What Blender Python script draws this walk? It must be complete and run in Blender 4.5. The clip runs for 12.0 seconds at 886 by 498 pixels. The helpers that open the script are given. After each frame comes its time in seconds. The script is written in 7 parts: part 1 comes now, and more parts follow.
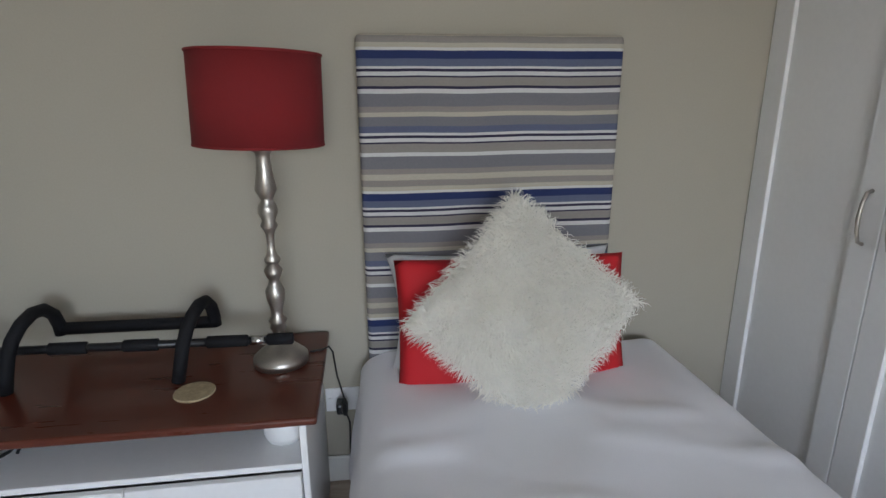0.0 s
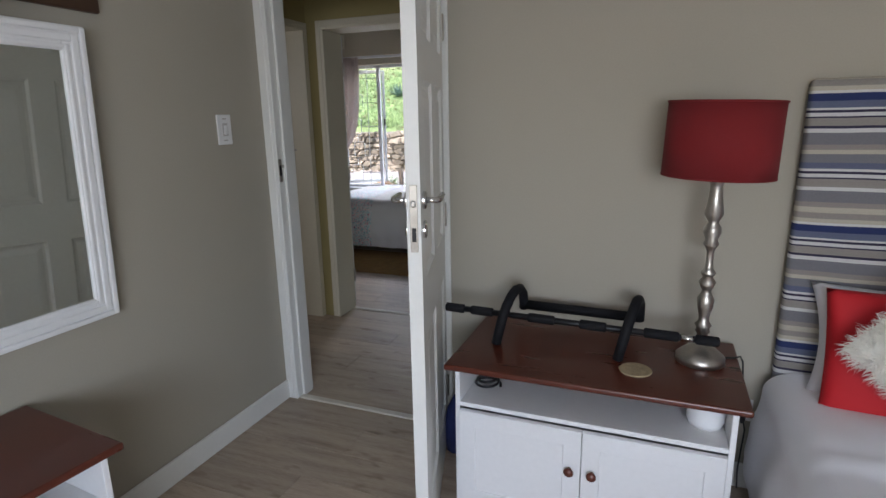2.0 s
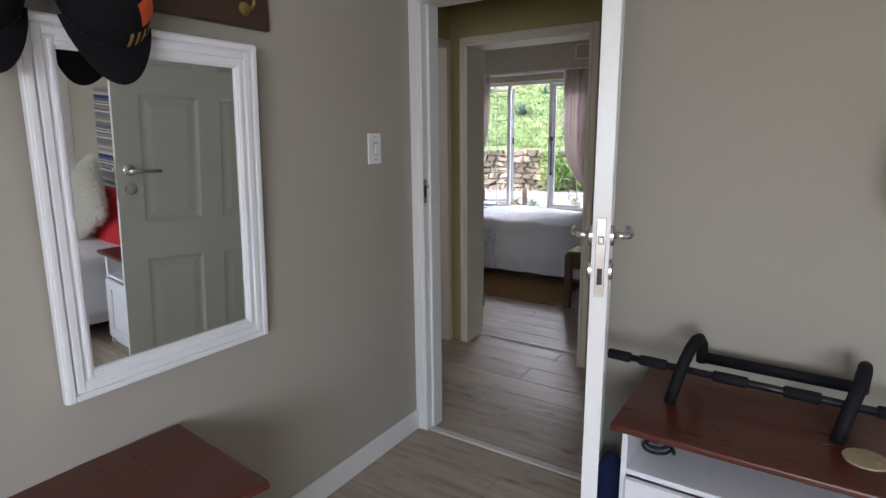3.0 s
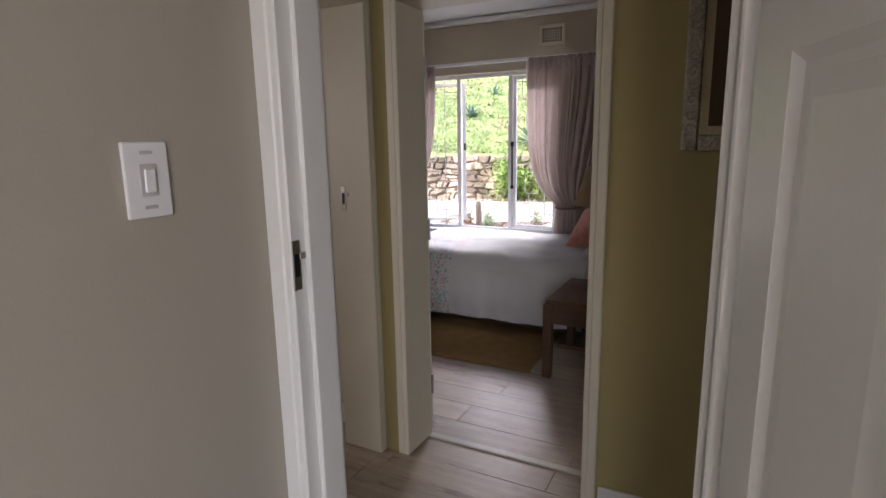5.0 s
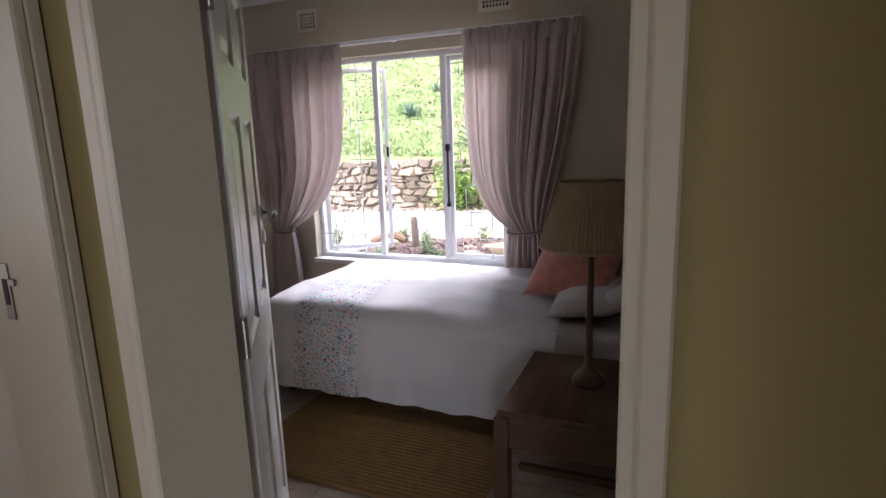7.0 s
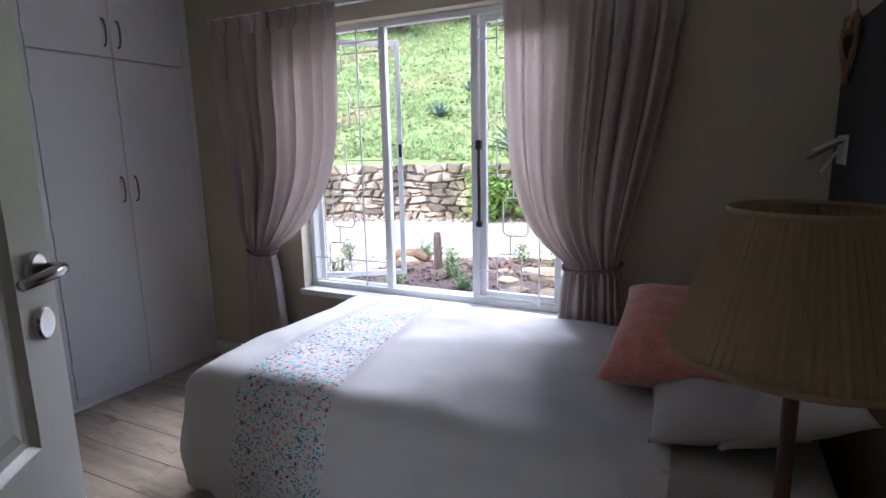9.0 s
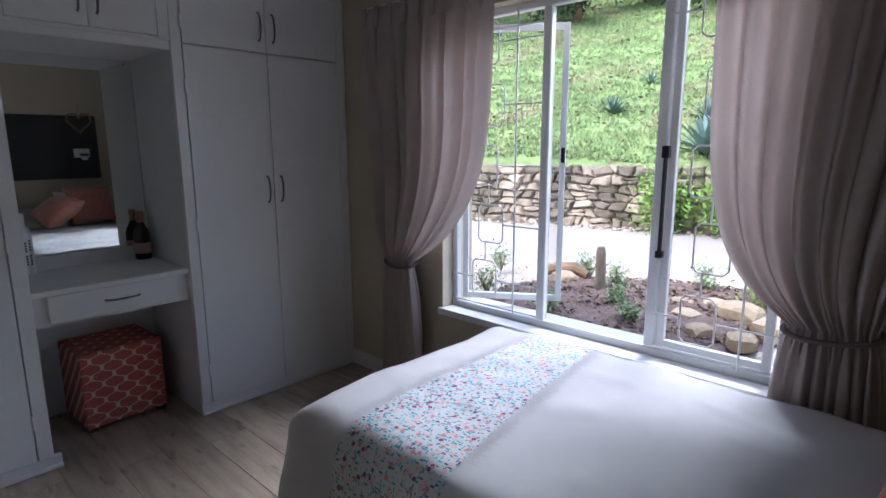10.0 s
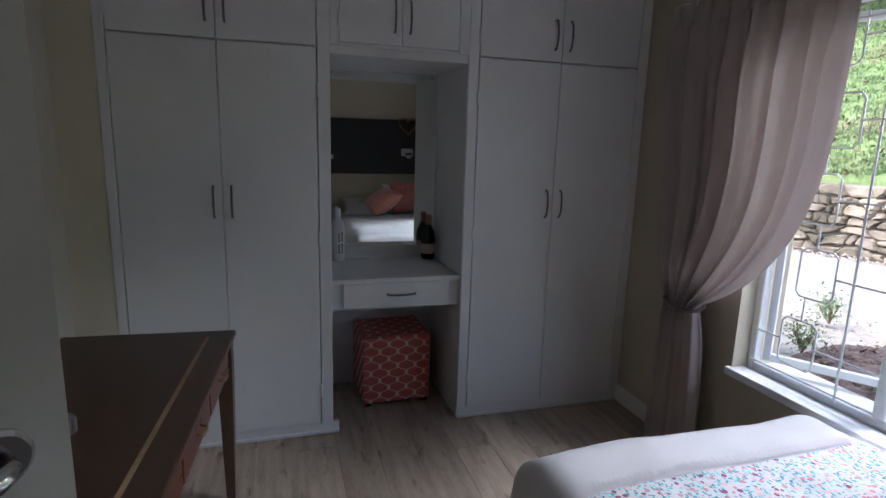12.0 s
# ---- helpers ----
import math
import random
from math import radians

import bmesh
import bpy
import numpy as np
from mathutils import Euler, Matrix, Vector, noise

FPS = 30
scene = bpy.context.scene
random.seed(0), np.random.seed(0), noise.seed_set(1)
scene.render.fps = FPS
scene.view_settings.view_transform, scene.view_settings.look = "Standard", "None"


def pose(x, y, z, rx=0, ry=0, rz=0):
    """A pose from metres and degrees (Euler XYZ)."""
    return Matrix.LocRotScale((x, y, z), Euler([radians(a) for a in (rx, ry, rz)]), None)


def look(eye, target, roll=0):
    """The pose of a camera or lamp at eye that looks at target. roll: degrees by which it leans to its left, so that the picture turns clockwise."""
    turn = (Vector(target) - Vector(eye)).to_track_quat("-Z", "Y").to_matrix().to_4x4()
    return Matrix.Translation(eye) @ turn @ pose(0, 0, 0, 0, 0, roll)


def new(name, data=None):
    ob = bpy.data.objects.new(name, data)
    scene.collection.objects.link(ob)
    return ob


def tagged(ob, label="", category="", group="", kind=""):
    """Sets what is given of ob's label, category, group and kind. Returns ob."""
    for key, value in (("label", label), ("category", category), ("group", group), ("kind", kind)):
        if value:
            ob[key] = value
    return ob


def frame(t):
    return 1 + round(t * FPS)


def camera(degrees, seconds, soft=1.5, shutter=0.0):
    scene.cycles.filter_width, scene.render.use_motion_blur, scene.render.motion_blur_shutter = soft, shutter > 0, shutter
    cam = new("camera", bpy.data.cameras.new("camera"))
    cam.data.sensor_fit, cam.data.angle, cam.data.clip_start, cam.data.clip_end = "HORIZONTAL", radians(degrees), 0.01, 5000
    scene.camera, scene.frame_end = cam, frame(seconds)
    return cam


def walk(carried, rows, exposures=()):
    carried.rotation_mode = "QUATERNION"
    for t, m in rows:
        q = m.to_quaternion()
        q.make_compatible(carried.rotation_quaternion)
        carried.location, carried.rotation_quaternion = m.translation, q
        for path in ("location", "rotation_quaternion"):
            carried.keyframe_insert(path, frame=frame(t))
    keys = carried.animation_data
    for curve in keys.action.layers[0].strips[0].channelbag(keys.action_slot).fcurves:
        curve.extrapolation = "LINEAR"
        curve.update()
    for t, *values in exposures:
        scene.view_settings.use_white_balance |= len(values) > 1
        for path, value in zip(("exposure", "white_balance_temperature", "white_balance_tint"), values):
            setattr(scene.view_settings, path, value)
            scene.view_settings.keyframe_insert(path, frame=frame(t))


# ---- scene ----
cam = camera(77.7, 12.0)
EXPOSURES = ((0, 2.36, 6250, 12), (1.5, 2.28, 6300, 14), (3.2, 2.5, 6300, 19), (5, 2.74, 6800, 24), (6, 3.1, 6750, 24), (7.2, 2.75, 6450, 25), (8.8, 2.55, 6000, 20), (9.5, 2.22, 5950, 18), (10, 2.12, 5900, 17), (10.6, 1.85, 5900, 16), (11.1, 1.68, 5950, 16), (11.6, 1.85, 6000, 16), (12, 2.10, 6050, 16))
PATH = [
    (0, (0.94, 0.313, 1.379), (1.201, 2.222, 0.84), -0.3),
    (0.5, (0.836, 0.097, 1.418), (1.015, 2.018, 0.89), -1.7),
    (1, (0.708, -0.013, 1.394), (0.616, 1.929, 0.927), -1.6),
    (1.5, (0.591, -0.071, 1.437), (0.169, 1.824, 0.958), -1.7),
    (2, (0.483, -0.112, 1.455), (-0.231, 1.697, 0.988), -1.0),
    (2.5, (0.375, -0.118, 1.462), (-0.579, 1.582, 1.016), -0.7),
    (3, (0.238, 0.002, 1.463), (-0.835, 1.642, 1.063), -0.6),
    (3.2, (0.162, 0.102, 1.46), (-0.926, 1.733, 1.065), -0.5),
    (4.8, (-0.349, 1.083, 1.472), (-1.301, 2.798, 1.081), -0.8),
    (5, (-0.411, 1.226, 1.475), (-1.329, 2.960, 1.087), -1.0),
    (5.5, (-0.538, 1.591, 1.458), (-1.394, 3.356, 1.068), -1.5),
    (6, (-0.611, 1.973, 1.433), (-1.402, 3.77, 1.052), -1.6),
    (6.5, (-0.682, 2.309, 1.448), (-1.452, 4.114, 1.064), -2.1),
    (7, (-0.820, 2.605, 1.476), (-1.584, 4.413, 1.089), -1.9),
    (7.2, (-0.878, 2.730, 1.465), (-1.638, 4.539, 1.078), -2.3),
    (8.8, (-1.17, 3.612, 1.389), (-1.999, 5.4, 1.043), -1.2),
    (9, (-1.244, 3.674, 1.417), (-2.111, 5.439, 1.053), -1.2),
    (9.5, (-1.389, 3.933, 1.45), (-2.469, 5.573, 1.073), -0.7),
    (10, (-1.488, 4.141, 1.455), (-2.828, 5.579, 1.084), -0.2),
    (10.5, (-1.592, 4.255, 1.507), (-3.152, 5.445, 1.12), 0.5),
    (11, (-1.629, 4.298, 1.535), (-3.355, 5.228, 1.141), 1.2),
    (11.5, (-1.635, 4.35, 1.536), (-3.46, 5.069, 1.145), 1.5),
    (12, (-1.64, 4.365, 1.525), (-3.52, 4.931, 1.145), 1.7),
]
walk(cam, [(t, look(eye, target, roll)) for t, eye, target, roll in PATH], EXPOSURES)

# ---- world, sun, exposure ----
world = bpy.data.worlds.new("sky")
scene.world = world
world.use_nodes = True
wn = world.node_tree.nodes
sky = wn.new("ShaderNodeTexSky")
sky.sky_type = 'NISHITA'
sky.sun_disc = False
sky.sun_elevation, sky.sun_rotation = radians(52), radians(200)
sky.air_density, sky.dust_density = 1.0, 2.0
wn["Background"].inputs[1].default_value = 0.15
world.node_tree.links.new(sky.outputs[0], wn["Background"].inputs[0])
sun_data = bpy.data.lights.new("sun", 'SUN')
sun_data.energy, sun_data.angle, sun_data.color = 1.5, radians(25), (1.0, 0.96, 0.9)
sun = new("sun", sun_data)
sun.matrix_world = look((0, 0, 0), (math.sin(radians(200)) * -0.62, math.cos(radians(200)) * -0.62, -0.79))


def sky_stand_in(x, y, z, target, w, h, watts, color=(0.93, 0.97, 1.0)):
    """An area lamp, out of view, that stands in for sky light by a window."""
    d = bpy.data.lights.new("sky_stand_in", 'AREA')
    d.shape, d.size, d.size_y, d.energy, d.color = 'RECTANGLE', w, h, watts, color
    o = new("sky_stand_in", d)
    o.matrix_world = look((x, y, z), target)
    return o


# bedroom one has its window in the wall behind the first steps; the passage gets light from a window of its own
sky_stand_in(1.2, -1.95, 1.4, (0.05, -0.70, 0.1), 1.6, 1.0, 12.6, (0.84, 0.93, 1.0))
sky_stand_in(-3.2, 1.80, 1.5, (-1.9, 3.3, 0.8), 1.2, 1.1, 1.8, (0.96, 0.95, 0.93))
# lamp added high in the garden, unseen, as extra sky light for bedroom two
sky_stand_in(-2.4, 8.8, 3.20, (-3.6, 5.3, 1.0), 2.4, 0.7, 48, (0.90, 0.95, 1.0))

# ---- materials ----
def mat(name, color, rough=0.6, metal=0.0, vary=0.08, scale=6.0, fine=90.0, bump=0.1, spec=0.5, sheen=0.0, trans=0.0, stretch=(1, 1, 1), rvar=0.08):
    """A surface with two scales of variation in colour, roughness and relief, in real metres."""
    m = bpy.data.materials.new(name)
    m.use_nodes = True
    nt = m.node_tree
    n, l = nt.nodes, nt.links
    b = n["Principled BSDF"]
    tc = n.new("ShaderNodeTexCoord")
    mp = n.new("ShaderNodeMapping")
    mp.inputs["Scale"].default_value = stretch
    l.new(tc.outputs["Object"], mp.inputs[0])
    n1 = n.new("ShaderNodeTexNoise")
    n1.inputs["Scale"].default_value = scale
    n1.inputs["Detail"].default_value = 4
    n2 = n.new("ShaderNodeTexNoise")
    n2.inputs["Scale"].default_value = fine
    n2.inputs["Detail"].default_value = 3
    l.new(mp.outputs[0], n1.inputs["Vector"])
    l.new(mp.outputs[0], n2.inputs["Vector"])
    add = n.new("ShaderNodeMath")
    add.operation = 'MULTIPLY_ADD'
    add.inputs[1].default_value = 0.5
    l.new(n2.outputs["Fac"], add.inputs[0])
    half = n.new("ShaderNodeMath")
    half.operation = 'MULTIPLY'
    half.inputs[1].default_value = 0.5
    l.new(n1.outputs["Fac"], half.inputs[0])
    l.new(half.outputs[0], add.inputs[2])
    ramp = n.new("ShaderNodeValToRGB")
    lo = [max(0, c * (1 - 2.2 * vary)) for c in color]
    hi = [min(1, c * (1 + 2.2 * vary)) for c in color]
    ramp.color_ramp.elements[0].position, ramp.color_ramp.elements[0].color = 0.25, (*lo, 1)
    ramp.color_ramp.elements[1].position, ramp.color_ramp.elements[1].color = 0.75, (*hi, 1)
    l.new(add.outputs[0], ramp.inputs[0])
    l.new(ramp.outputs[0], b.inputs["Base Color"])
    mr = n.new("ShaderNodeMapRange")
    mr.inputs[3].default_value, mr.inputs[4].default_value = max(0.02, rough - rvar), min(1, rough + rvar)
    l.new(n1.outputs["Fac"], mr.inputs[0])
    l.new(mr.outputs[0], b.inputs["Roughness"])
    b.inputs["Metallic"].default_value = metal
    b.inputs["Specular IOR Level"].default_value = spec
    b.inputs["Sheen Weight"].default_value = sheen
    b.inputs["Subsurface Weight"].default_value = trans
    if bump:
        bp = n.new("ShaderNodeBump")
        bp.inputs["Strength"].default_value = bump
        bp.inputs["Distance"].default_value = 0.004
        l.new(add.outputs[0], bp.inputs["Height"])
        l.new(bp.outputs[0], b.inputs["Normal"])
    return m


M = {}
M["wall"] = mat("wall_paint_beige", (0.40, 0.37, 0.305), 0.75, vary=0.02, scale=1.5, fine=160, bump=0.12, spec=0.3)
M["wall_olive"] = mat("wall_paint_olive", (0.41, 0.335, 0.15), 0.7, vary=0.02, scale=1.5, fine=160, bump=0.12, spec=0.3)
M["wall_cream"] = mat("wall_paint_cream", (0.62, 0.59, 0.52), 0.75, vary=0.02, scale=1.5, fine=160, bump=0.12, spec=0.3)
M["wall_sand"] = mat("wall_paint_sand", (0.52, 0.46, 0.35), 0.75, vary=0.02, scale=1.5, fine=160, bump=0.12, spec=0.3)
M["strip"] = mat("threshold_strip", (0.60, 0.57, 0.50), 0.4, vary=0.06, scale=12, fine=90, bump=0.05)
M["handle"] = mat("dull_nickel", (0.20, 0.19, 0.18), 0.38, 0.8, vary=0.08, bump=0.02)
M["duvet"] = mat("white_duvet_cotton", (0.60, 0.585, 0.585), 0.85, vary=0.02, scale=3, fine=500, bump=0.12, sheen=0.1)
M["outside"] = mat("outside_plaster", (0.7, 0.68, 0.62), 0.8, vary=0.05)
M["ceiling"] = mat("ceiling_white", (0.82, 0.82, 0.8), 0.85, vary=0.01, scale=2)
M["gloss_white"] = mat("white_enamel", (0.76, 0.76, 0.73), 0.35, vary=0.015, scale=3, fine=60, bump=0.06)
M["satin_white"] = mat("white_satin_paint", (0.80, 0.80, 0.80), 0.45, vary=0.015, scale=3, fine=60, bump=0.06)
M["cream_paint"] = mat("cream_enamel", (0.67, 0.62, 0.49), 0.4, vary=0.02, scale=3, fine=60, bump=0.06)
M["red_wood"] = mat("mahogany", (0.095, 0.021, 0.011), 0.28, vary=0.05, scale=3, fine=40, bump=0.0, stretch=(1, 8, 8), rvar=0.02)
M["dark_wood"] = mat("dark_wood", (0.062, 0.031, 0.019), 0.32, vary=0.12, scale=3, fine=50, bump=0.02, stretch=(1, 8, 8), rvar=0.03)
M["brown_wood"] = mat("brown_wood", (0.10, 0.05, 0.028), 0.4, vary=0.25, scale=3, fine=50, bump=0.06, stretch=(1, 8, 8))
M["red_cloth"] = mat("red_shade_cloth", (0.18, 0.008, 0.010), 0.9, vary=0.08, scale=8, fine=400, bump=0.3, sheen=0.0)
M["red_satin"] = mat("red_cotton", (0.50, 0.008, 0.014), 0.75, vary=0.05, scale=6, fine=500, bump=0.1, sheen=0.0)
M["linen"] = mat("white_linen", (0.80, 0.80, 0.84), 0.85, vary=0.02, scale=3, fine=500, bump=0.12, sheen=0.15)
M["linen_grey"] = mat("grey_linen", (0.50, 0.475, 0.46), 0.85, vary=0.04, scale=3, fine=500, bump=0.12, sheen=0.15)
M["fur"] = mat("cream_fur", (0.93, 0.91, 0.85), 0.9, vary=0.03, scale=20, fine=300, bump=0.0, sheen=0.3)
M["silver"] = mat("brushed_silver", (0.44, 0.41, 0.37), 0.36, 0.95, vary=0.08, scale=20, fine=200, bump=0.03)
M["chrome"] = mat("chrome", (0.6, 0.6, 0.6), 0.18, 1.0, vary=0.04, bump=0.0)
M["black"] = mat("black_foam", (0.008, 0.008, 0.010), 0.75, vary=0.2, scale=20, fine=400, bump=0.2, spec=0.25)
M["black_metal"] = mat("black_metal", (0.015, 0.015, 0.017), 0.35, 0.3, vary=0.1, bump=0.02)
M["blush"] = mat("blush_curtain", (0.50, 0.415, 0.385), 0.8, vary=0.05, scale=4, fine=600, bump=0.12, sheen=0.2)
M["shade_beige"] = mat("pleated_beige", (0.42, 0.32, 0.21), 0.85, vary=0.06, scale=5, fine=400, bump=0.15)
M["jute"] = mat("jute_rug", (0.25, 0.145, 0.05), 0.95, vary=0.18, scale=14, fine=260, bump=0.8)
M["pink"] = mat("salmon_velvet", (0.60, 0.235, 0.185), 0.85, vary=0.2, scale=22, fine=140, bump=0.9, sheen=0.5)
M["navy_panel"] = mat("charcoal_panel", (0.018, 0.017, 0.02), 0.6, vary=0.2, scale=5, fine=200, bump=0.1)
M["bulb"] = mat("lamp_white", (0.8, 0.8, 0.78), 0.4)
M["plastic_white"] = mat("white_plastic", (0.8, 0.8, 0.8), 0.35, vary=0.01, bump=0.0)
M["road"] = mat("drive_concrete", (0.36, 0.33, 0.31), 0.9, vary=0.08, scale=1.2, fine=60, bump=0.5)
M["stone"] = mat("field_stone", (0.26, 0.235, 0.20), 0.9, vary=0.25, scale=5, fine=50, bump=0.8)
M["mulch"] = mat("bark_mulch", (0.15, 0.105, 0.088), 0.95, vary=0.4, scale=12, fine=80, bump=1.0)
M["gravel"] = mat("pale_gravel", (0.42, 0.37, 0.31), 0.95, vary=0.25, scale=20, fine=90, bump=1.0)


def translucent(m, share):
    """Thin cloth that lets part of the light through."""
    n, l = m.node_tree.nodes, m.node_tree.links
    b, out = n["Principled BSDF"], n["Material Output"]
    t = n.new("ShaderNodeBsdfTranslucent")
    l.new(b.inputs["Base Color"].links[0].from_socket, t.inputs["Color"])
    mx = n.new("ShaderNodeMixShader")
    mx.inputs[0].default_value = share
    l.new(b.outputs[0], mx.inputs[1])
    l.new(t.outputs[0], mx.inputs[2])
    l.new(mx.outputs[0], out.inputs["Surface"])


translucent(M["blush"], 0.2)
translucent(M["shade_beige"], 0.08)
translucent(M["fur"], 0.4)


def glass_mat():
    m = bpy.data.materials.new("window_glass")
    m.use_nodes = True
    b = m.node_tree.nodes["Principled BSDF"]
    b.inputs["Transmission Weight"].default_value = 1.0
    b.inputs["Roughness"].default_value = 0.0
    b.inputs["IOR"].default_value = 1.02
    return m


def mirror_mat():
    m = bpy.data.materials.new("mirror_silvering")
    m.use_nodes = True
    b = m.node_tree.nodes["Principled BSDF"]
    b.inputs["Base Color"].default_value = (0.82, 0.85, 0.83, 1)
    b.inputs["Metallic"].default_value = 1.0
    b.inputs["Roughness"].default_value = 0.015
    return m


M["glass"], M["mirror"] = glass_mat(), mirror_mat()

# ---- building helpers ----
def part(name, bm, material, parent=None, label="", smooth=False):
    """Links a bmesh as one mesh object, under a thing or a part where one is given."""
    me = bpy.data.meshes.new(name)
    bmesh.ops.recalc_face_normals(bm, faces=bm.faces)
    bm.to_mesh(me)
    bm.free()
    for f in me.polygons:
        f.use_smooth = smooth
    me.materials.append(M[material] if isinstance(material, str) else material)
    ob = new(name, me)
    if parent is not None:
        ob.parent = parent
        if parent.type == 'EMPTY':
            ob.matrix_parent_inverse = parent.matrix_basis.inverted()
    if label:
        ob["label"] = label
    return ob


def box(bm, x0, x1, y0, y1, z0, z1, bevel=0.0, seg=1, m=None):
    """Adds a box to bm, with bevelled edges."""
    co = [Vector((x, y, z)) for x in (x0, x1) for y in (y0, y1) for z in (z0, z1)]
    vs = [bm.verts.new(m @ c if m else c) for c in co]
    fs = [bm.faces.new([vs[i] for i in q]) for q in ((0, 1, 3, 2), (4, 6, 7, 5), (0, 4, 5, 1), (2, 3, 7, 6), (0, 2, 6, 4), (1, 5, 7, 3))]
    if bevel:
        es = list({e for f in fs for e in f.edges})
        bmesh.ops.bevel(bm, geom=es, offset=bevel, segments=seg, affect='EDGES', profile=0.5)
    return bm


def B(x0, x1, y0, y1, z0, z1, bevel=0.0, seg=1, m=None):
    return box(bmesh.new(), min(x0, x1), max(x0, x1), min(y0, y1), max(y0, y1), min(z0, z1), max(z0, z1), bevel, seg, m)


def lathe(bm, profile, seg=32, m=None, closed=False):
    """Adds a turned body: profile is (radius, height) pairs."""
    rings = []
    for r, z in profile:
        ring = []
        for k in range(seg):
            a = 2 * math.pi * k / seg
            c = Vector((r * math.cos(a), r * math.sin(a), z))
            ring.append(bm.verts.new(m @ c if m else c))
        rings.append(ring)
    for a, b in zip(rings, rings[1:]):
        for k in range(seg):
            bm.faces.new((a[k], a[(k + 1) % seg], b[(k + 1) % seg], b[k]))
    if closed:
        bm.faces.new(rings[0][::-1])
        bm.faces.new(rings[-1])
    return bm


def tube(bm, pts, r, seg=8, cap=True):
    """Adds a round bar along points; r is a radius or one for each point."""
    pts = [Vector(p) for p in pts]
    rings = []
    up = None
    for i, p in enumerate(pts):
        d = (pts[min(i + 1, len(pts) - 1)] - pts[max(i - 1, 0)]).normalized()
        if up is None:
            up = Vector((0, 0, 1)) if abs(d.z) < 0.9 else Vector((1, 0, 0))
        s = d.cross(up).normalized()
        up = s.cross(d).normalized()
        rr = r[i] if isinstance(r, (list, tuple)) else r
        rings.append([bm.verts.new(p + rr * (math.cos(2 * math.pi * k / seg) * s + math.sin(2 * math.pi * k / seg) * up)) for k in range(seg)])
    for a, b in zip(rings, rings[1:]):
        for k in range(seg):
            bm.faces.new((a[k], a[(k + 1) % seg], b[(k + 1) % seg], b[k]))
    if cap:
        bm.faces.new(rings[0][::-1])
        bm.faces.new(rings[-1])
    return bm


def thing(name, x, y, z, label, category, group="", rz=0.0):
    """An Empty at the base of a thing."""
    e = new(name)
    e.matrix_world = pose(x, y, z, 0, 0, rz)
    return tagged(e, label, category, group)


def struct(name, bm, material, label="", category="", smooth=False):
    return tagged(part(name, bm, material, None, label, smooth), label, category, "", "structure")


# ---- structure: floor plan in metres ----
XL = -1.30            # bedroom one: wall with the mirror
Y1, Y1B = 2.10, 2.22  # wall between bedroom one and the hall
D1L, D1R = -1.256, -0.396
Y2, Y2B = 3.262, 3.47  # wall between the hall and bedroom two
D2L, D2R = -1.707, -0.848
HEAD = 2.06
XH, XHB = -1.825, -2.02   # hall: side wall with the passage doorway
YD = 3.385                # passage: wall with the ornaments
YW, YWB = 6.33, 6.58      # window wall of bedroom two
XR2 = -0.815              # bedroom two: wall behind the bed
XC = -4.37                # bedroom two: cupboard front
XCB = -4.98
CEIL = 2.62
XR1, YS1 = 3.0, -2.1      # bedroom one: far wall and back wall
WX0, WX1, WZ0, WZ1 = -3.53, -1.87, 0.55, 2.11

struct("floor", B(-5.6, 3.3, -2.4, 6.58, -0.12, -0.012), "wall_cream", "grey-brown wooden plank floor", "floor")


def wall(name, parts_, material):
    bm = bmesh.new()
    for p in parts_:
        box(bm, *p)
    return struct(name, bm, material, "", "wall")


wall("wall_mirror", [(XL - 0.2, XL, YS1, Y1, 0, CEIL)], "wall")
wall("wall_headboard", [(XL - 0.2, D1L, Y1, Y1B, 0, CEIL), (D1R, XR1, Y1, Y1B, 0, CEIL), (D1L, D1R, Y1, Y1B, HEAD, CEIL)], "wall")
wall("wall_back", [(XL - 0.2, 0.05, YS1 - 0.2, YS1, 0, CEIL), (1.75, XR1, YS1 - 0.2, YS1, 0, CEIL), (0.05, 1.75, YS1 - 0.2, YS1, 0, 0.8), (0.05, 1.75, YS1 - 0.2, YS1, 2.1, CEIL)], "wall")
wall("wall_east", [(XR1, XR1 + 0.2, YS1 - 0.2, Y1B, 0, CEIL)], "wall")
wall("wall_hall", [(D2R, 1.4, Y2, Y2B, 0, CEIL), (D2L, D2R, Y2, Y2B, HEAD, CEIL), (XH, D2L, Y2, Y2B, 0, CEIL)], "wall_olive")
wall("wall_hall_end", [(1.2, 1.4, Y1B, Y2, 0, CEIL)], "wall_olive")
wall("wall_passage_side", [(XHB, XH, Y1B, 2.40, 0, CEIL), (XHB, XH, 3.232, Y2B, 0, CEIL), (XHB, XH, 2.40, 3.232, HEAD, CEIL)], "wall_olive")
wall("wall_passage", [(-5.6, XHB, YD, Y2B, 0, CEIL)], "wall_cream")
wall("wall_passage_near", [(-5.6, XHB, 1.6, 1.75, 0, CEIL), (XHB, XL - 0.2, 1.6, Y1B, 0, CEIL), (-5.8, -5.6, 1.6, Y2B, 0, CEIL)], "wall_cream")
wall("wall_window", [(XCB, WX0, YW, YWB, 0, CEIL), (WX1, XR2 + 0.25, YW, YWB, 0, CEIL), (WX0, WX1, YW, YWB, 0, WZ0), (WX0, WX1, YW, YWB, WZ1, CEIL)], "wall_sand")
wall("wall_bed", [(XR2, XR2 + 0.25, Y2B, YW, 0, CEIL)], "wall_sand")
wall("wall_cupboard", [(XCB - 0.2, XCB, Y2B, YWB, 0, CEIL)], "wall_sand")
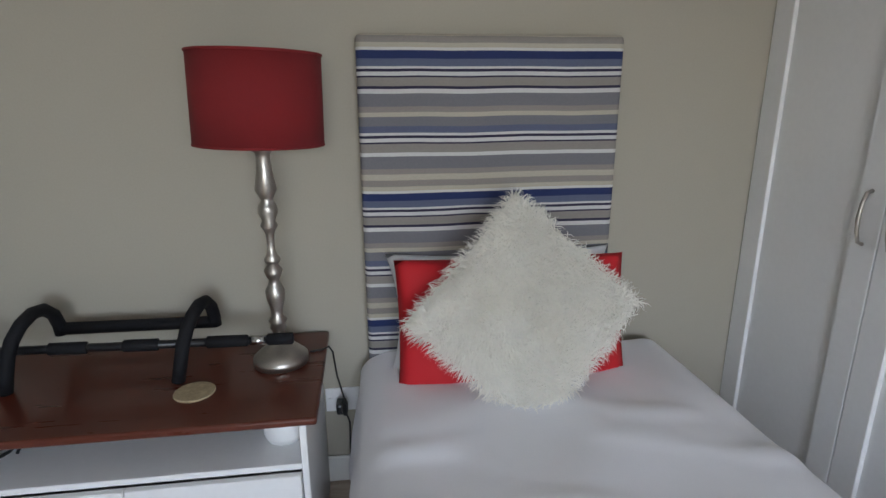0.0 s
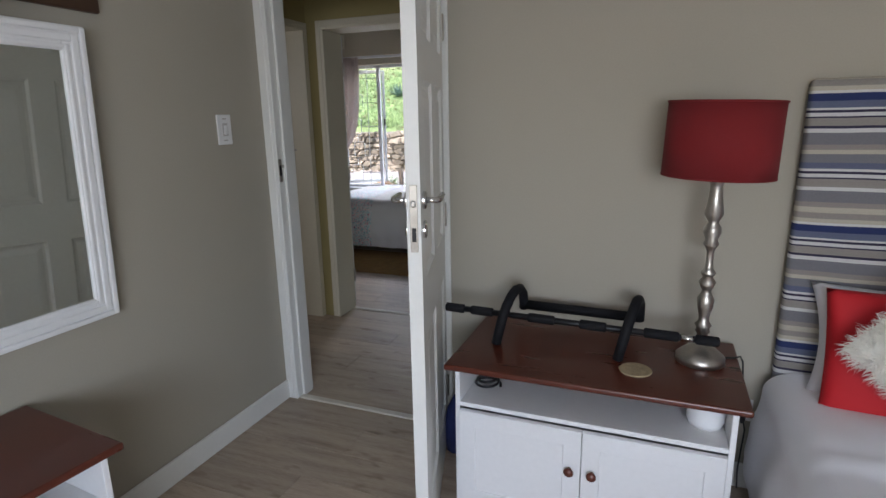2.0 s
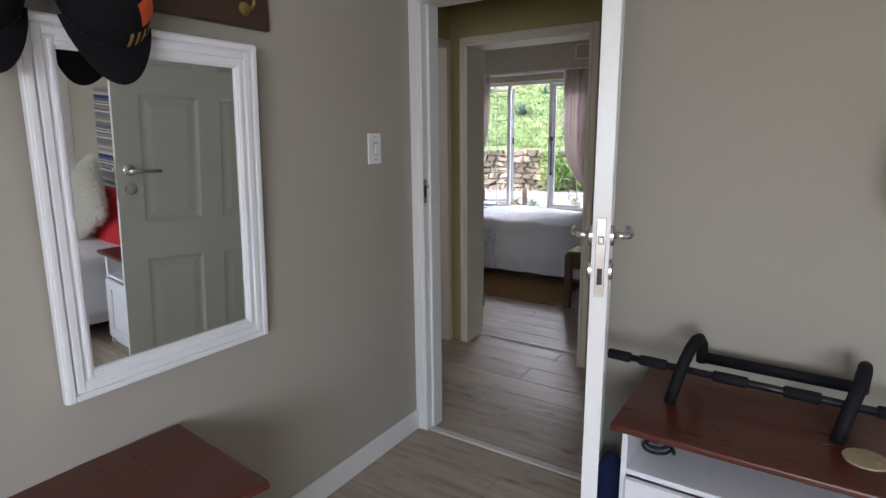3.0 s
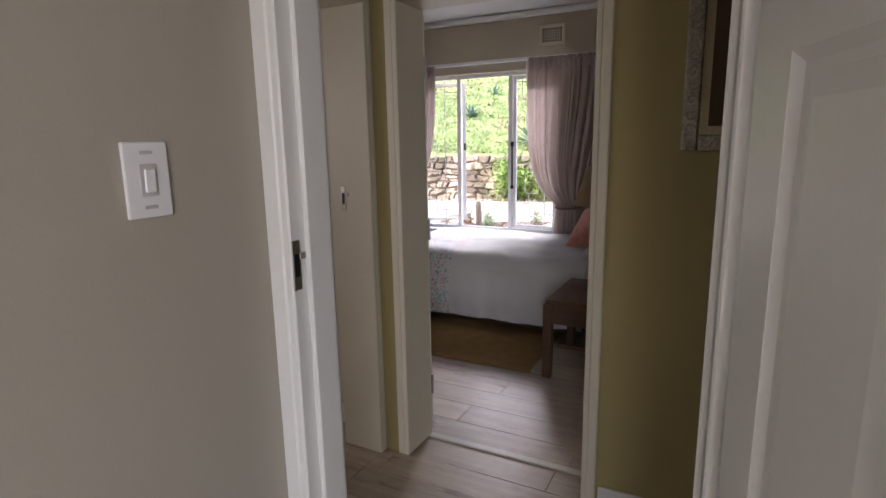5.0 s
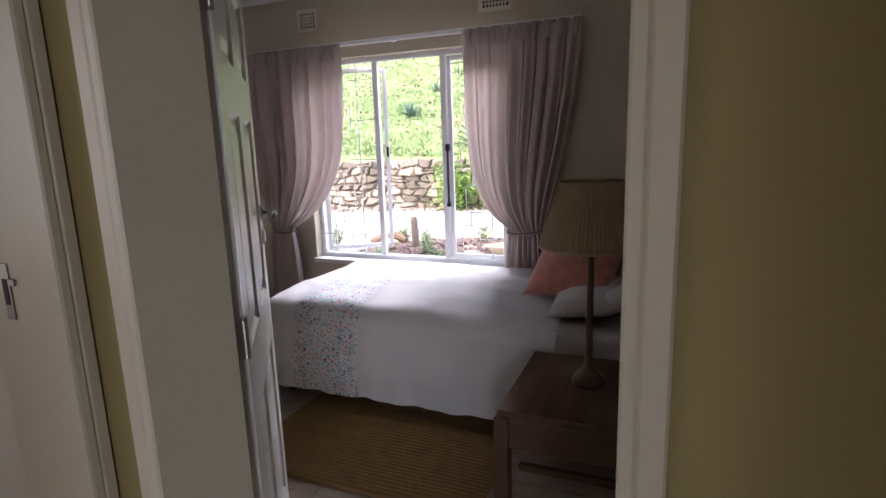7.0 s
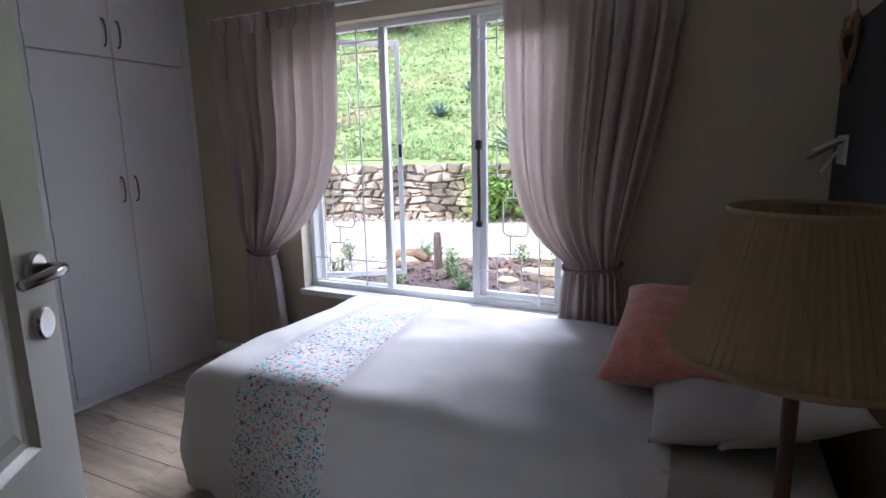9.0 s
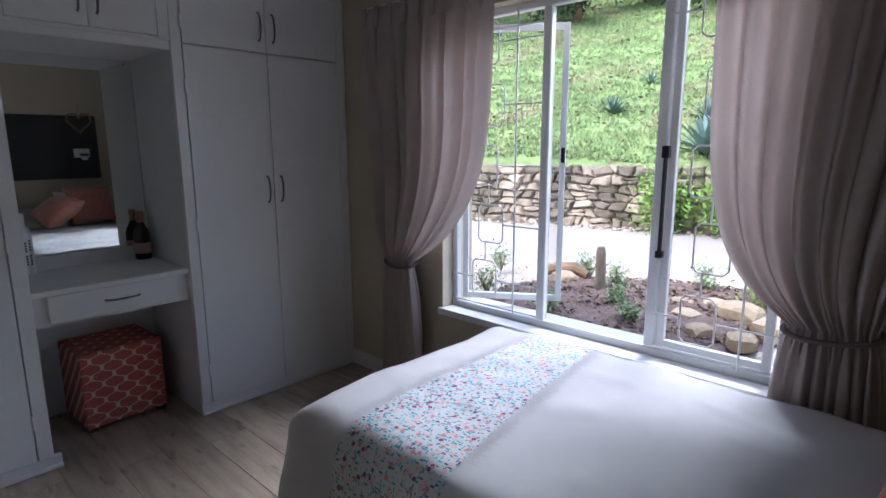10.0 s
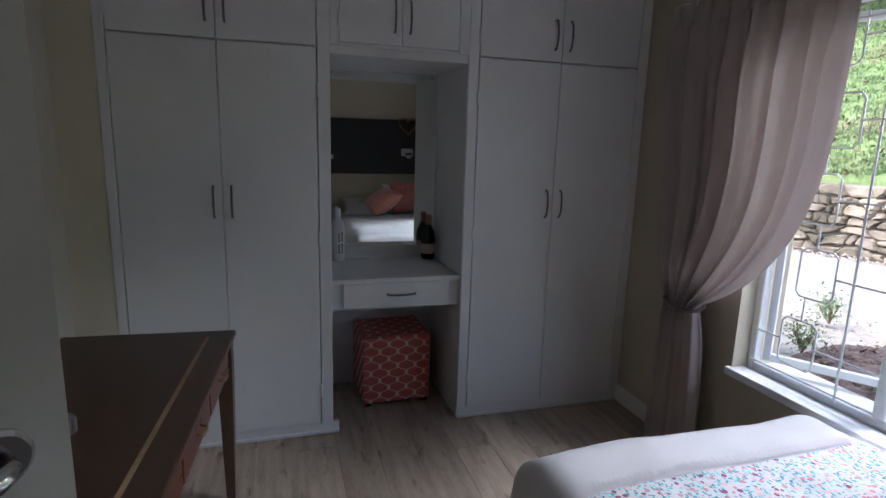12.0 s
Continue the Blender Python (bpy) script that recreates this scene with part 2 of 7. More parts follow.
struct("ceiling", B(-5.8, 3.3, -2.4, 6.6, CEIL, CEIL + 0.15), "ceiling", "white painted ceiling", "ceiling")


def steel_frame(name, axis, a0, a1, f0, f1, head, material="gloss_white", lip=0.045, proud=0.012, label="white enamelled pressed-steel door frame", stop=True):
    """A door lining that wraps both wall faces. axis 'x': the opening runs along x, the wall from f0 to f1 in y."""
    bm = bmesh.new()

    def bx(a, b, c, d, e, f):
        if axis == 'x':
            box(bm, a, b, c, d, e, f, 0.004)
        else:
            box(bm, c, d, a, b, e, f, 0.004)
    t = 0.022
    for side in (-1, 1):
        e = a0 if side < 0 else a1
        i, o = (e, e + t) if side < 0 else (e - t, e)
        bx(i, o, f0 - proud, f1 + proud, 0, head - t)
        for f in (f0, f1):
            p, q = (f - proud, f - 0.001) if f == f0 else (f + 0.001, f + proud)
            x0, x1 = (e - lip, e) if side < 0 else (e, e + lip)
            bx(x0, x1, p, q, 0, head + lip)
        # rebate stop
        s0, s1 = (e + t, e + t + 0.014) if side < 0 else (e - t - 0.014, e - t)
        m = (f0 + f1) / 2
        if stop:
            bx(s0, s1, m - 0.03, m + 0.05, 0, head - t)
    bx(a0, a1, f0 - proud, f1 + proud, head - t, head)
    for f in (f0, f1):
        p, q = (f - proud, f - 0.001) if f == f0 else (f + 0.001, f + proud)
        bx(a0, a1, p, q, head, head + lip)
    return struct(name, bm, material, label, "door frame")


steel_frame("door_frame_1", 'x', D1L, D1R, Y1, Y1B, HEAD)
steel_frame("door_frame_2", 'x', D2L, D2R, Y2, Y2B, HEAD, "cream_paint", lip=0.036, stop=False)
steel_frame("door_frame_3", 'y', 2.40, 3.232, XHB, XH, HEAD, "cream_paint", lip=0.026, stop=False)


def skirting(name, runs, h=0.105, material="gloss_white"):
    bm = bmesh.new()
    for x0, x1, y0, y1 in runs:
        box(bm, x0, x1, y0, y1, 0, h, 0.005)
    return struct(name, bm, material, "white painted timber skirting board", "skirting")


skirting("baseboard_bedroom_one", [(XL, XL + 0.016, YS1, Y1), (D1R + 0.046, XR1, Y1 - 0.016, Y1)])
skirting("baseboard_hall", [(D2R + 0.046, 1.2, Y2 - 0.016, Y2)])
skirting("baseboard_passage", [(-5.6, XHB - 0.014, YD - 0.016, YD)])
skirting("baseboard_bedroom_two", [(XC, XR2, YW - 0.016, YW), (XR2 - 0.016, XR2, Y2B, YW), (-4.3, D2L - 0.05, Y2B, Y2B + 0.016)])
for nm, x0, x1, y in (("threshold_1", D1L + 0.022, D1R - 0.022, Y1 + 0.02), ("threshold_2", D2L + 0.022, D2R - 0.022, Y2B - 0.01)):
    struct(nm, B(x0, x1, y - 0.020, y + 0.020, 0, 0.010, 0.004), "strip", "pale metal threshold strip on the floor", "threshold")
# cornice of bedroom two
bm = bmesh.new()
box(bm, XC, XR2, YW - 0.06, YW, CEIL - 0.06, CEIL, 0.03, 3)
box(bm, XR2 - 0.06, XR2, Y2B, YW - 0.06, CEIL - 0.06, CEIL, 0.03, 3)
struct("cornice", bm, "ceiling", "white cove cornice under the ceiling", "cornice")


def lever(parent, m, side, rose_r=0.026):
    """A lever handle on a round rose, in the door's own frame m; side +1 or -1 picks the face."""
    y = 0.022 * side
    bm = bmesh.new()
    lathe(bm, [(0.0, 0.0), (rose_r, 0.0), (rose_r, 0.006), (rose_r - 0.004, 0.010), (0.0, 0.010)], 24, m @ pose(0, 0, 0, -90 * side) @ Matrix.Translation((0, 0, 0.021)))
    rose = part("rose", bm, "chrome", parent, smooth=False)
    bm = tube(bmesh.new(), [m @ Vector(p) for p in ((0, y, 0), (0, 0.055 * side, 0), (0.012, 0.066 * side, 0), (0.03, 0.068 * side, 0), (0.12, 0.066 * side, 0))], [0.009, 0.009, 0.0095, 0.0095, 0.008], 12)
    part("lever", bm, "chrome", rose, smooth=True)
    bm = bmesh.new()
    lathe(bm, [(0.0, 0.0), (rose_r, 0.0), (rose_r, 0.006), (rose_r - 0.004, 0.009), (0.0, 0.009)], 24, m @ Matrix.Translation((0, 0, -0.085)) @ pose(0, 0, 0, -90 * side) @ Matrix.Translation((0, 0, 0.021)))
    part("keyhole_rose", bm, "chrome", parent)
    return rose


def panel_door(name, base, width, label, material, handle_z=1.215, flip=1):
    """A six-panel door. base: pose of the hinge line at the floor; the leaf runs along its +x, thickness about y."""
    d = new(name)
    d.matrix_world = base
    tagged(d, label, "door", "", "structure")
    t = 0.02
    z0, z1 = 0.012, 2.03
    xs = [0.105, width / 2 - 0.05, width / 2 + 0.05, width - 0.105]
    rows = [(0.21, 0.80), (0.985, 1.56), (1.685, 1.915)]
    bm = bmesh.new()
    for a, b in ((0, xs[0]), (xs[1], xs[2]), (xs[3], width)):
        box(bm, a, b, -t, t, z0, z1, 0.0, 1, base)
    zz = [z0] + [v for r in rows for v in r] + [z1]
    for i in range(0, 8, 2):
        for a, b in ((xs[0], xs[1]), (xs[2], xs[3])):
            box(bm, a, b, -t, t, zz[i], zz[i + 1], 0.0, 1, base)
    bmesh.ops.remove_doubles(bm, verts=bm.verts, dist=0.0004)
    part("leaf", bm, material, d)
    for a, b in ((xs[0], xs[1]), (xs[2], xs[3])):
        for c, e in rows:
            bm = bmesh.new()
            # moulded step, then a raised field
            for s in (-1, 1):
                loops = []
                for ins, y in ((0.0, t - 0.001), (0.012, t - 0.010), (0.024, t - 0.011), (0.050, t - 0.004)):
                    loops.append([bm.verts.new(base @ Vector(p)) for p in ((a + ins, y * s, c + ins), (b - ins, y * s, c + ins), (b - ins, y * s, e - ins), (a + ins, y * s, e - ins))])
                for p, q in zip(loops, loops[1:]):
                    for k in range(4):
                        bm.faces.new((p[k], p[(k + 1) % 4], q[(k + 1) % 4], q[k]))
                bm.faces.new(loops[-1])
            part("panel", bm, material, d)
    hm = base @ Matrix.Translation((width - 0.055, 0, handle_z)) @ pose(0, 0, 0, 0, 0, 180)
    lever(d, hm, 1)
    lever(d, hm, -1)
    bm = box(bmesh.new(), width, width + 0.003, -0.011, 0.011, handle_z - 0.14, handle_z + 0.05, 0.001, 1, base)
    plate = part("lock_plate", bm, "silver", d, "worn steel lock faceplate")
    bm = box(bmesh.new(), width + 0.003, width + 0.012, -0.007, 0.007, handle_z - 0.012, handle_z + 0.008, 0.003, 1, base)
    part("latch", bm, "chrome", plate)
    bm = box(bmesh.new(), width + 0.003, width + 0.0035, -0.006, 0.006, handle_z - 0.11, handle_z - 0.07, 0, 1, base)
    part("keyhole", bm, "black_metal", plate)
    for hz in (0.25, 1.05, 1.8):
        bm = tube(bmesh.new(), [base @ Vector((-0.008, t * flip, hz - 0.05)), base @ Vector((-0.008, t * flip, hz + 0.05))], 0.008, 10)
        box(bm, -0.028, 0.0, t * flip - 0.003, t * flip, hz - 0.045, hz + 0.045, 0, 1, base)
        part("hinge", bm, "silver", d)
    return d


def latch_strike(name, m, label="steel strike plate in the door jamb"):
    e = new(name)
    e.matrix_world = m
    tagged(e, label, "strike plate", "", "structure")
    part("plate", box(bmesh.new(), -0.012, 0.012, -0.0015, 0.002, -0.055, 0.055, 0.001, 1, m), "silver", e)
    part("latch_hole", box(bmesh.new(), -0.007, 0.007, 0.002, 0.003, -0.025, 0.025, 0, 1, m), "black_metal", e)
    part("tongue", box(bmesh.new(), -0.028, -0.010, -0.001, 0.004, 0.012, 0.026, 0.001, 1, m), "silver", e)


panel_door("door_1", pose(-0.384, Y1 - 0.04, 0, 0, 0, -73.3) @ Matrix.Translation((0.02, 0.0, 0)), 0.815, "white six-panel door standing open into the bedroom", "gloss_white", 1.225, 1)
panel_door("door_2", pose(-1.714, 3.505, 0, 0, 0, 126.8) @ Matrix.Translation((0.02, 0.0, 0)), 0.798, "cream-white six-panel door standing open into the bedroom", "gloss_white", 1.25, -1)
latch_strike("strike_plate_1", pose(D1L + 0.0232, Y1 + 0.002, 1.215, 0, 0, -90))
latch_strike("strike_plate_2", pose(XHB + 0.057, 3.232 - 0.0232, 1.225, 0, 0, 180))


def light_switch(x, y, z, rz, w=0.082, h=0.128, label="white plastic light switch on the wall", rockers=1):
    m = pose(x, y, z, 0, 0, rz)
    e = thing("light_switch", x, y, z, label, "light switch", rz=rz)
    part("plate", box(bmesh.new(), -w / 2, w / 2, -0.008, 0, -h / 2, h / 2, 0.003, 2, m), "plastic_white", e)
    part("surround", box(bmesh.new(), -0.016, 0.016, -0.0105, -0.008, -0.027, 0.027, 0.001, 1, m), "linen_grey", e)
    part("rocker", box(bmesh.new(), -0.010, 0.010, -0.015, -0.0105, -0.020, 0.020, 0.002, 1, m @ pose(0, 0, 0, 4)), "plastic_white", e)
    for zz in (0.046, -0.046):
        part("screw_cover", box(bmesh.new(), -0.012, 0.012, -0.009, -0.008, zz - 0.003, zz + 0.003, 0.0005, 1, m), "linen_grey", e)
    return e


light_switch(XL, 1.825, 1.417, 90)
light_switch(-2.38, YD, 1.415, 0, 0.075, 0.135)


# ---- bedroom one ----
def ring_frame(m, a, b, z0, z1, st, front, back):
    """One rectangular door frame in the xz plane of m: outer edges a, b, z0, z1, members st wide, from front to back in y."""
    bm = bmesh.new()
    loops = []
    for y, e in ((back, 0.0), (front + 0.002, 0.0), (front, 0.002)):
        out = [bm.verts.new(m @ Vector(p)) for p in ((a + e, y, z0 + e), (b - e, y, z0 + e), (b - e, y, z1 - e), (a + e, y, z1 - e))]
        inn = [bm.verts.new(m @ Vector(p)) for p in ((a + st - e, y, z0 + st - e), (b - st + e, y, z0 + st - e), (b - st + e, y, z1 - st + e), (a + st - e, y, z1 - st + e))]
        loops.append((out, inn))
    for k in range(4):
        j = (k + 1) % 4
        for (o0, i0), (o1, i1) in zip(loops, loops[1:]):
            bm.faces.new((o0[k], o0[j], o1[j], o1[k]))
            bm.faces.new((i0[k], i1[k], i1[j], i0[j]))
        for o, i in (loops[0], loops[-1]):
            bm.faces.new((o[k], o[j], i[j], i[k]))
    return bm


def cabinet(name, m, w, d, h, label, split=True):
    """A white cabinet with a reddish top, an open shelf and two panelled doors; its front faces -y of m, its back left corner is the origin."""
    e = new(name)
    e.matrix_world = m
    tagged(e, label, "cabinet")
    s = 0.018

    def pb(*a):
        return box(bmesh.new(), *a, 1, m)
    part("side_panel", pb(0.02, 0.02 + s, -d + 0.02, -0.01, 0, h - 0.022, 0.002), "satin_white", e)
    part("side_panel", pb(w - 0.02 - s, w - 0.02, -d + 0.02, -0.01, 0, h - 0.022, 0.002), "satin_white", e)
    part("back_panel", pb(0.02 + s, w - 0.02 - s, -0.016, -0.01, 0.05, h - 0.022, 0.0), "satin_white", e)
    part("bottom_panel", pb(0.02 + s, w - 0.02 - s, -d + 0.035, -0.016, 0.05, 0.068, 0.0), "satin_white", e)
    part("shelf", pb(0.02 + s, w - 0.02 - s, -d + 0.022, -0.016, 0.437, 0.455, 0.002), "satin_white", e)
    part("plinth", pb(0.02 + s, w - 0.02 - s, -d + 0.04, -d + 0.055, 0, 0.05, 0.0), "satin_white", e)
    top = box(bmesh.new(), -0.012, w + 0.012, -d - 0.012, 0.0, h - 0.022, h, 0.007, 3, m)
    part("top", top, "red_wood", e, "polished reddish mahogany top")
    i0, i1 = 0.02 + s + 0.002, w - 0.02 - s - 0.002
    mid = (i0 + i1) / 2
    for a, b, kx in ((i0, mid - 0.0015, mid - 0.037), (mid + 0.0015, i1, mid + 0.037)):
        y = -d + 0.02
        z0, z1, st = 0.055, 0.432, 0.06
        bm = ring_frame(m, a, b, z0, z1, st, y - 0.018, y)
        door = part("door", bm, "satin_white", e)
        part("door_panel", box(bmesh.new(), a + st, b - st, y - 0.011, y - 0.003, z0 + st, z1 - st, 0.0, 1, m), "satin_white", door)
        p = m @ Vector((kx, y - 0.018, 0.285))
        k = lathe(bmesh.new(), [(0.0, 0.0), (0.008, 0.0), (0.007, 0.010), (0.015, 0.014), (0.017, 0.021), (0.012, 0.027), (0.0, 0.029)], 18, Matrix.Translation(p) @ m.to_3x3().to_4x4() @ pose(0, 0, 0, 90))
        part("knob", k, "red_wood", door, "turned reddish wooden knob", smooth=True)
    return e


cabinet("dresser", pose(-0.168, 2.082, 0), 0.945, 0.52, 0.607, "white cabinet with mahogany top, open shelf and two doors")
cabinet("chest", pose(-1.282, 0.845, 0, 0, 0, 90 - 5.5) @ Matrix.Translation((-0.96, 0, 0)), 0.95, 0.46, 0.617, "white cabinet with a reddish mahogany top against the wall")


def soft_grid(nu, nv, f):
    """A sheet of quads from f(u, v) with u and v in 0..1."""
    bm = bmesh.new()
    vs = [[bm.verts.new(f(i / nu, j / nv)) for j in range(nv + 1)] for i in range(nu + 1)]
    for i in range(nu):
        for j in range(nv):
            bm.faces.new((vs[i][j], vs[i + 1][j], vs[i + 1][j + 1], vs[i][j + 1]))
    return bm


def pillow_bm(m, w, h, t, n=26, pw=2.6, seed=0.0, pinch=0.10):
    """A stuffed cushion in the xz plane of m, thick along y, with drawn-in sides and pointed corners."""
    bm = bmesh.new()
    sides = []
    for s in (-1, 1):
        g = []
        for i in range(n + 1):
            row = []
            for j in range(n + 1):
                u, v = 2 * i / n - 1, 2 * j / n - 1
                k = max(0.0, (1 - abs(u) ** pw) * (1 - abs(v) ** pw)) ** 0.55
                x = u * (1 - pinch * (1 - v * v) * u * u) * w / 2
                z = v * (1 - pinch * (1 - u * u) * v * v) * h / 2
                wr = 0.010 * noise.noise(Vector((x * 9 + seed, z * 9, s * 3.0))) * min(1, k * 3)
                row.append(bm.verts.new(m @ Vector((x, s * (t / 2 * k) + wr, z))))
            g.append(row)
        for i in range(n):
            for j in range(n):
                bm.faces.new((g[i][j], g[i + 1][j], g[i + 1][j + 1], g[i][j + 1]))
        sides.append(g)
    bmesh.ops.remove_doubles(bm, verts=bm.verts, dist=0.0015)
    return bm


def stripes_mat():
    """Woven stripes across the height, in a repeat of 0.425 m."""
    m = bpy.data.materials.new("striped_canvas")
    m.use_nodes = True
    n, l = m.node_tree.nodes, m.node_tree.links
    b = n["Principled BSDF"]
    b.inputs["Roughness"].default_value = 0.9
    tc = n.new("ShaderNodeTexCoord")
    sp = n.new("ShaderNodeSeparateXYZ")
    l.new(tc.outputs["Object"], sp.inputs[0])
    ns = n.new("ShaderNodeTexNoise")
    ns.inputs["Scale"].default_value = 3.0
    l.new(tc.outputs["Object"], ns.inputs["Vector"])
    wob = n.new("ShaderNodeMath")
    wob.operation = 'MULTIPLY_ADD'
    wob.inputs[1].default_value = 0.012
    l.new(ns.outputs["Fac"], wob.inputs[0])
    l.new(sp.outputs["Z"], wob.inputs[2])
    sub = n.new("ShaderNodeMath")
    sub.operation = 'SUBTRACT'
    sub.inputs[0].default_value = 1.555
    l.new(wob.outputs[0], sub.inputs[1])
    dv = n.new("ShaderNodeMath")
    dv.operation = 'DIVIDE'
    dv.inputs[1].default_value = 0.425
    l.new(sub.outputs[0], dv.inputs[0])
    fr = n.new("ShaderNodeMath")
    fr.operation = 'FRACT'
    l.new(dv.outputs[0], fr.inputs[0])
    ramp = n.new("ShaderNodeValToRGB")
    cr = ramp.color_ramp
    cr.interpolation = 'CONSTANT'
    navy, mid, grey, white, cream, ink, taupe = (0.020, 0.034, 0.125), (0.12, 0.14, 0.22), (0.20, 0.195, 0.215), (0.68, 0.67, 0.66), (0.52, 0.47, 0.38), (0.03, 0.025, 0.06), (0.30, 0.275, 0.25)
    bands = [(0.0, taupe), (0.045, cream), (0.075, white), (0.095, navy), (0.15, mid), (0.20, white), (0.215, ink), (0.235, white), (0.262, ink), (0.275, taupe), (0.335, ink), (0.352, white), (0.385, grey), (0.475, taupe), (0.515, cream), (0.545, grey), (0.61, mid), (0.66, white), (0.678, ink), (0.698, white), (0.725, ink), (0.735, taupe), (0.80, white), (0.825, grey), (0.915, taupe), (0.955, cream)]
    while len(cr.elements) < len(bands):
        cr.elements.new(0.999)
    for e, (p, c) in zip(cr.elements, bands):
        e.position, e.color = p, (*c, 1)
    l.new(fr.outputs[0], ramp.inputs[0])
    wv = n.new("ShaderNodeTexNoise")
    wv.inputs["Scale"].default_value = 420
    l.new(tc.outputs["Object"], wv.inputs["Vector"])
    mx = n.new("ShaderNodeMix")
    mx.data_type, mx.blend_type = 'RGBA', 'MULTIPLY'
    mx.inputs["Factor"].default_value = 0.35
    l.new(ramp.outputs[0], mx.inputs["A"])
    l.new(wv.outputs["Fac"], mx.inputs["B"])
    l.new(mx.outputs["Result"], b.inputs["Base Color"])
    bp = n.new("ShaderNodeBump")
    bp.inputs["Strength"].default_value = 0.25
    bp.inputs["Distance"].default_value = 0.002
    l.new(wv.outputs["Fac"], bp.inputs["Height"])
    l.new(bp.outputs[0], b.inputs["Normal"])
    return m


M["stripes"] = stripes_mat()
hb = thing("headboard", 1.37, 2.08, 0, "tall upholstered headboard in blue, grey and cream stripes", "headboard")
bm = B(0.920, 1.750, 2.03, 2.085, 0.30, 1.555, 0.018, 3)
part("cover", bm, "stripes", hb, smooth=True)
part("post", B(1.05, 1.10, 2.04, 2.075, 0, 0.30), "brown_wood", hb)
part("post", B(1.64, 1.69, 2.04, 2.075, 0, 0.30), "brown_wood", hb)


def duvet_bm(x0, x1, y0, y1, top, hem, r=0.10, u0=None, u1=None, off=0.0, nx=90, ny=70, over=(1, 1, 1, 1), crown=0.02, seed=0.0, bulge=0.03, crease=1.0, skew=(0.0, 0.0)):
    """A cover laid over a bed: flat on top, rolled over the edges and hanging to the hem. over: which sides hang (x0, x1, y0, y1)."""
    drop = top - hem
    q = r * math.pi / 2
    hang = q + drop - r

    def axis(s, lo, hi, olo, ohi):
        a = lo + r if olo else lo
        b = hi - r if ohi else hi
        if s < a and olo:
            o, sg, base = a - s, -1, a
        elif s > b and ohi:
            o, sg, base = s - b, 1, b
        else:
            return s, 0.0, 0
        if o < q:
            an = o / r
            return base + sg * r * math.sin(an), r * (1 - math.cos(an)), sg
        k = (o - q) / (hang - q)
        return base + sg * (r + bulge * math.sin(k * 2.2)), r + (o - q), sg
    sx0 = x0 + r - hang if over[0] else x0
    sx1 = x1 - r + hang if over[1] else x1
    sy0 = y0 + r - hang if over[2] else y0
    sy1 = y1 - r + hang if over[3] else y1
    if u0 is not None:
        sx0, sx1 = u0, u1

    def f(u, v):
        s, w = sx0 + (sx1 - sx0) * u, sy0 + (sy1 - sy0) * v
        s += (skew[0] + (skew[1] - skew[0]) * u) * max(w - y0, 0.0)
        x, dx, gx = axis(s, x0, x1, over[0], over[1])
        y, dy, gy = axis(w, y0, y1, over[2], over[3])
        d = min((dx ** 4 + dy ** 4) ** 0.25, drop)
        if dx > 0 and dy > 0:
            k = min(1.0, min(dx, dy) / 0.25)
            x -= gx * 0.06 * k
            y -= gy * 0.06 * k
        hangk = min(1.0, d / drop)
        fold = 0.010 * hangk * (math.sin(s * 19 + seed) + 0.6 * math.sin(s * 41 + 1.3 + seed) + math.sin(w * 23 + seed))
        if dy > dx:
            y += gy * fold
        elif dx > 0:
            x += gx * fold
        cx, cy = (s - x0) / (x1 - x0), (w - y0) / (y1 - y0)
        z = top - d
        if d < 0.02:
            z += crown * math.sin(math.pi * min(1, max(0, cx))) * math.sin(math.pi * min(1, max(0, cy)))
        z += (1 - hangk) * (crease ** 0.5 * 0.010 * noise.noise(Vector((s * 3.1 + seed, w * 3.7, 0.3))) + 0.005 * noise.noise(Vector((s * 9 + seed, w * 6, 4.0))))
        # a few pulled creases
        z += crease * (1 - hangk) * 0.009 * max(0.0, noise.noise(Vector((s * 2.2 + w * 7 + seed, w * 2.0 - s * 4, 9.0))) - 0.15)
        nrm = Vector((gx * (1 if dx > r else 0), gy * (1 if dy > r else 0), 1 if d < r else 0.0))
        if nrm.length == 0:
            nrm = Vector((0, 0, 1))
        return Vector((x, y, z)) + off * nrm.normalized()
    return soft_grid(nx, ny, f)


bed = thing("bed", 1.47, 1.08, 0, "single bed with a plain white duvet", "bed", "beds")
part("base", B(0.95, 1.90, 0.12, 2.0, 0.06, 0.30, 0.01), "linen_grey", bed)
part("mattress", B(0.93, 1.92, 0.10, 2.02, 0.30, 0.495, 0.04, 3), "linen", bed)
part("duvet", duvet_bm(0.885, 1.975, 0.05, 2.02, 0.538, 0.10, 0.09, over=(1, 1, 1, 0), crown=0.03, seed=2.0, nx=130, ny=130, crease=2.4), "linen", bed, "plain white cotton duvet", smooth=True)
for px, py in ((1.0, 0.2), (1.88, 0.2), (1.0, 1.92), (1.88, 1.92)):
    part("leg", B(px - 0.025, px + 0.025, py - 0.025, py + 0.025, 0, 0.06), "dark_wood", bed)

wp = tagged(part("pillow", pillow_bm(pose(1.355, 1.955, 0.70, -12, 0, 0), 0.74, 0.40, 0.13, seed=4), "linen", None, smooth=True), "white pillow behind the red cushion on the bed", "pillow", "cushions on the bed")
rp = thing("pillow", 1.43, 1.86, 0.55, "red cotton pillow with a white border", "pillow", "cushions on the bed")
part("cover", pillow_bm(pose(1.368, 1.85, 0.695, -14, 0.5, 0), 0.725, 0.42, 0.11, pw=4.0, pinch=0.03, seed=1), "red_satin", rp, smooth=True)


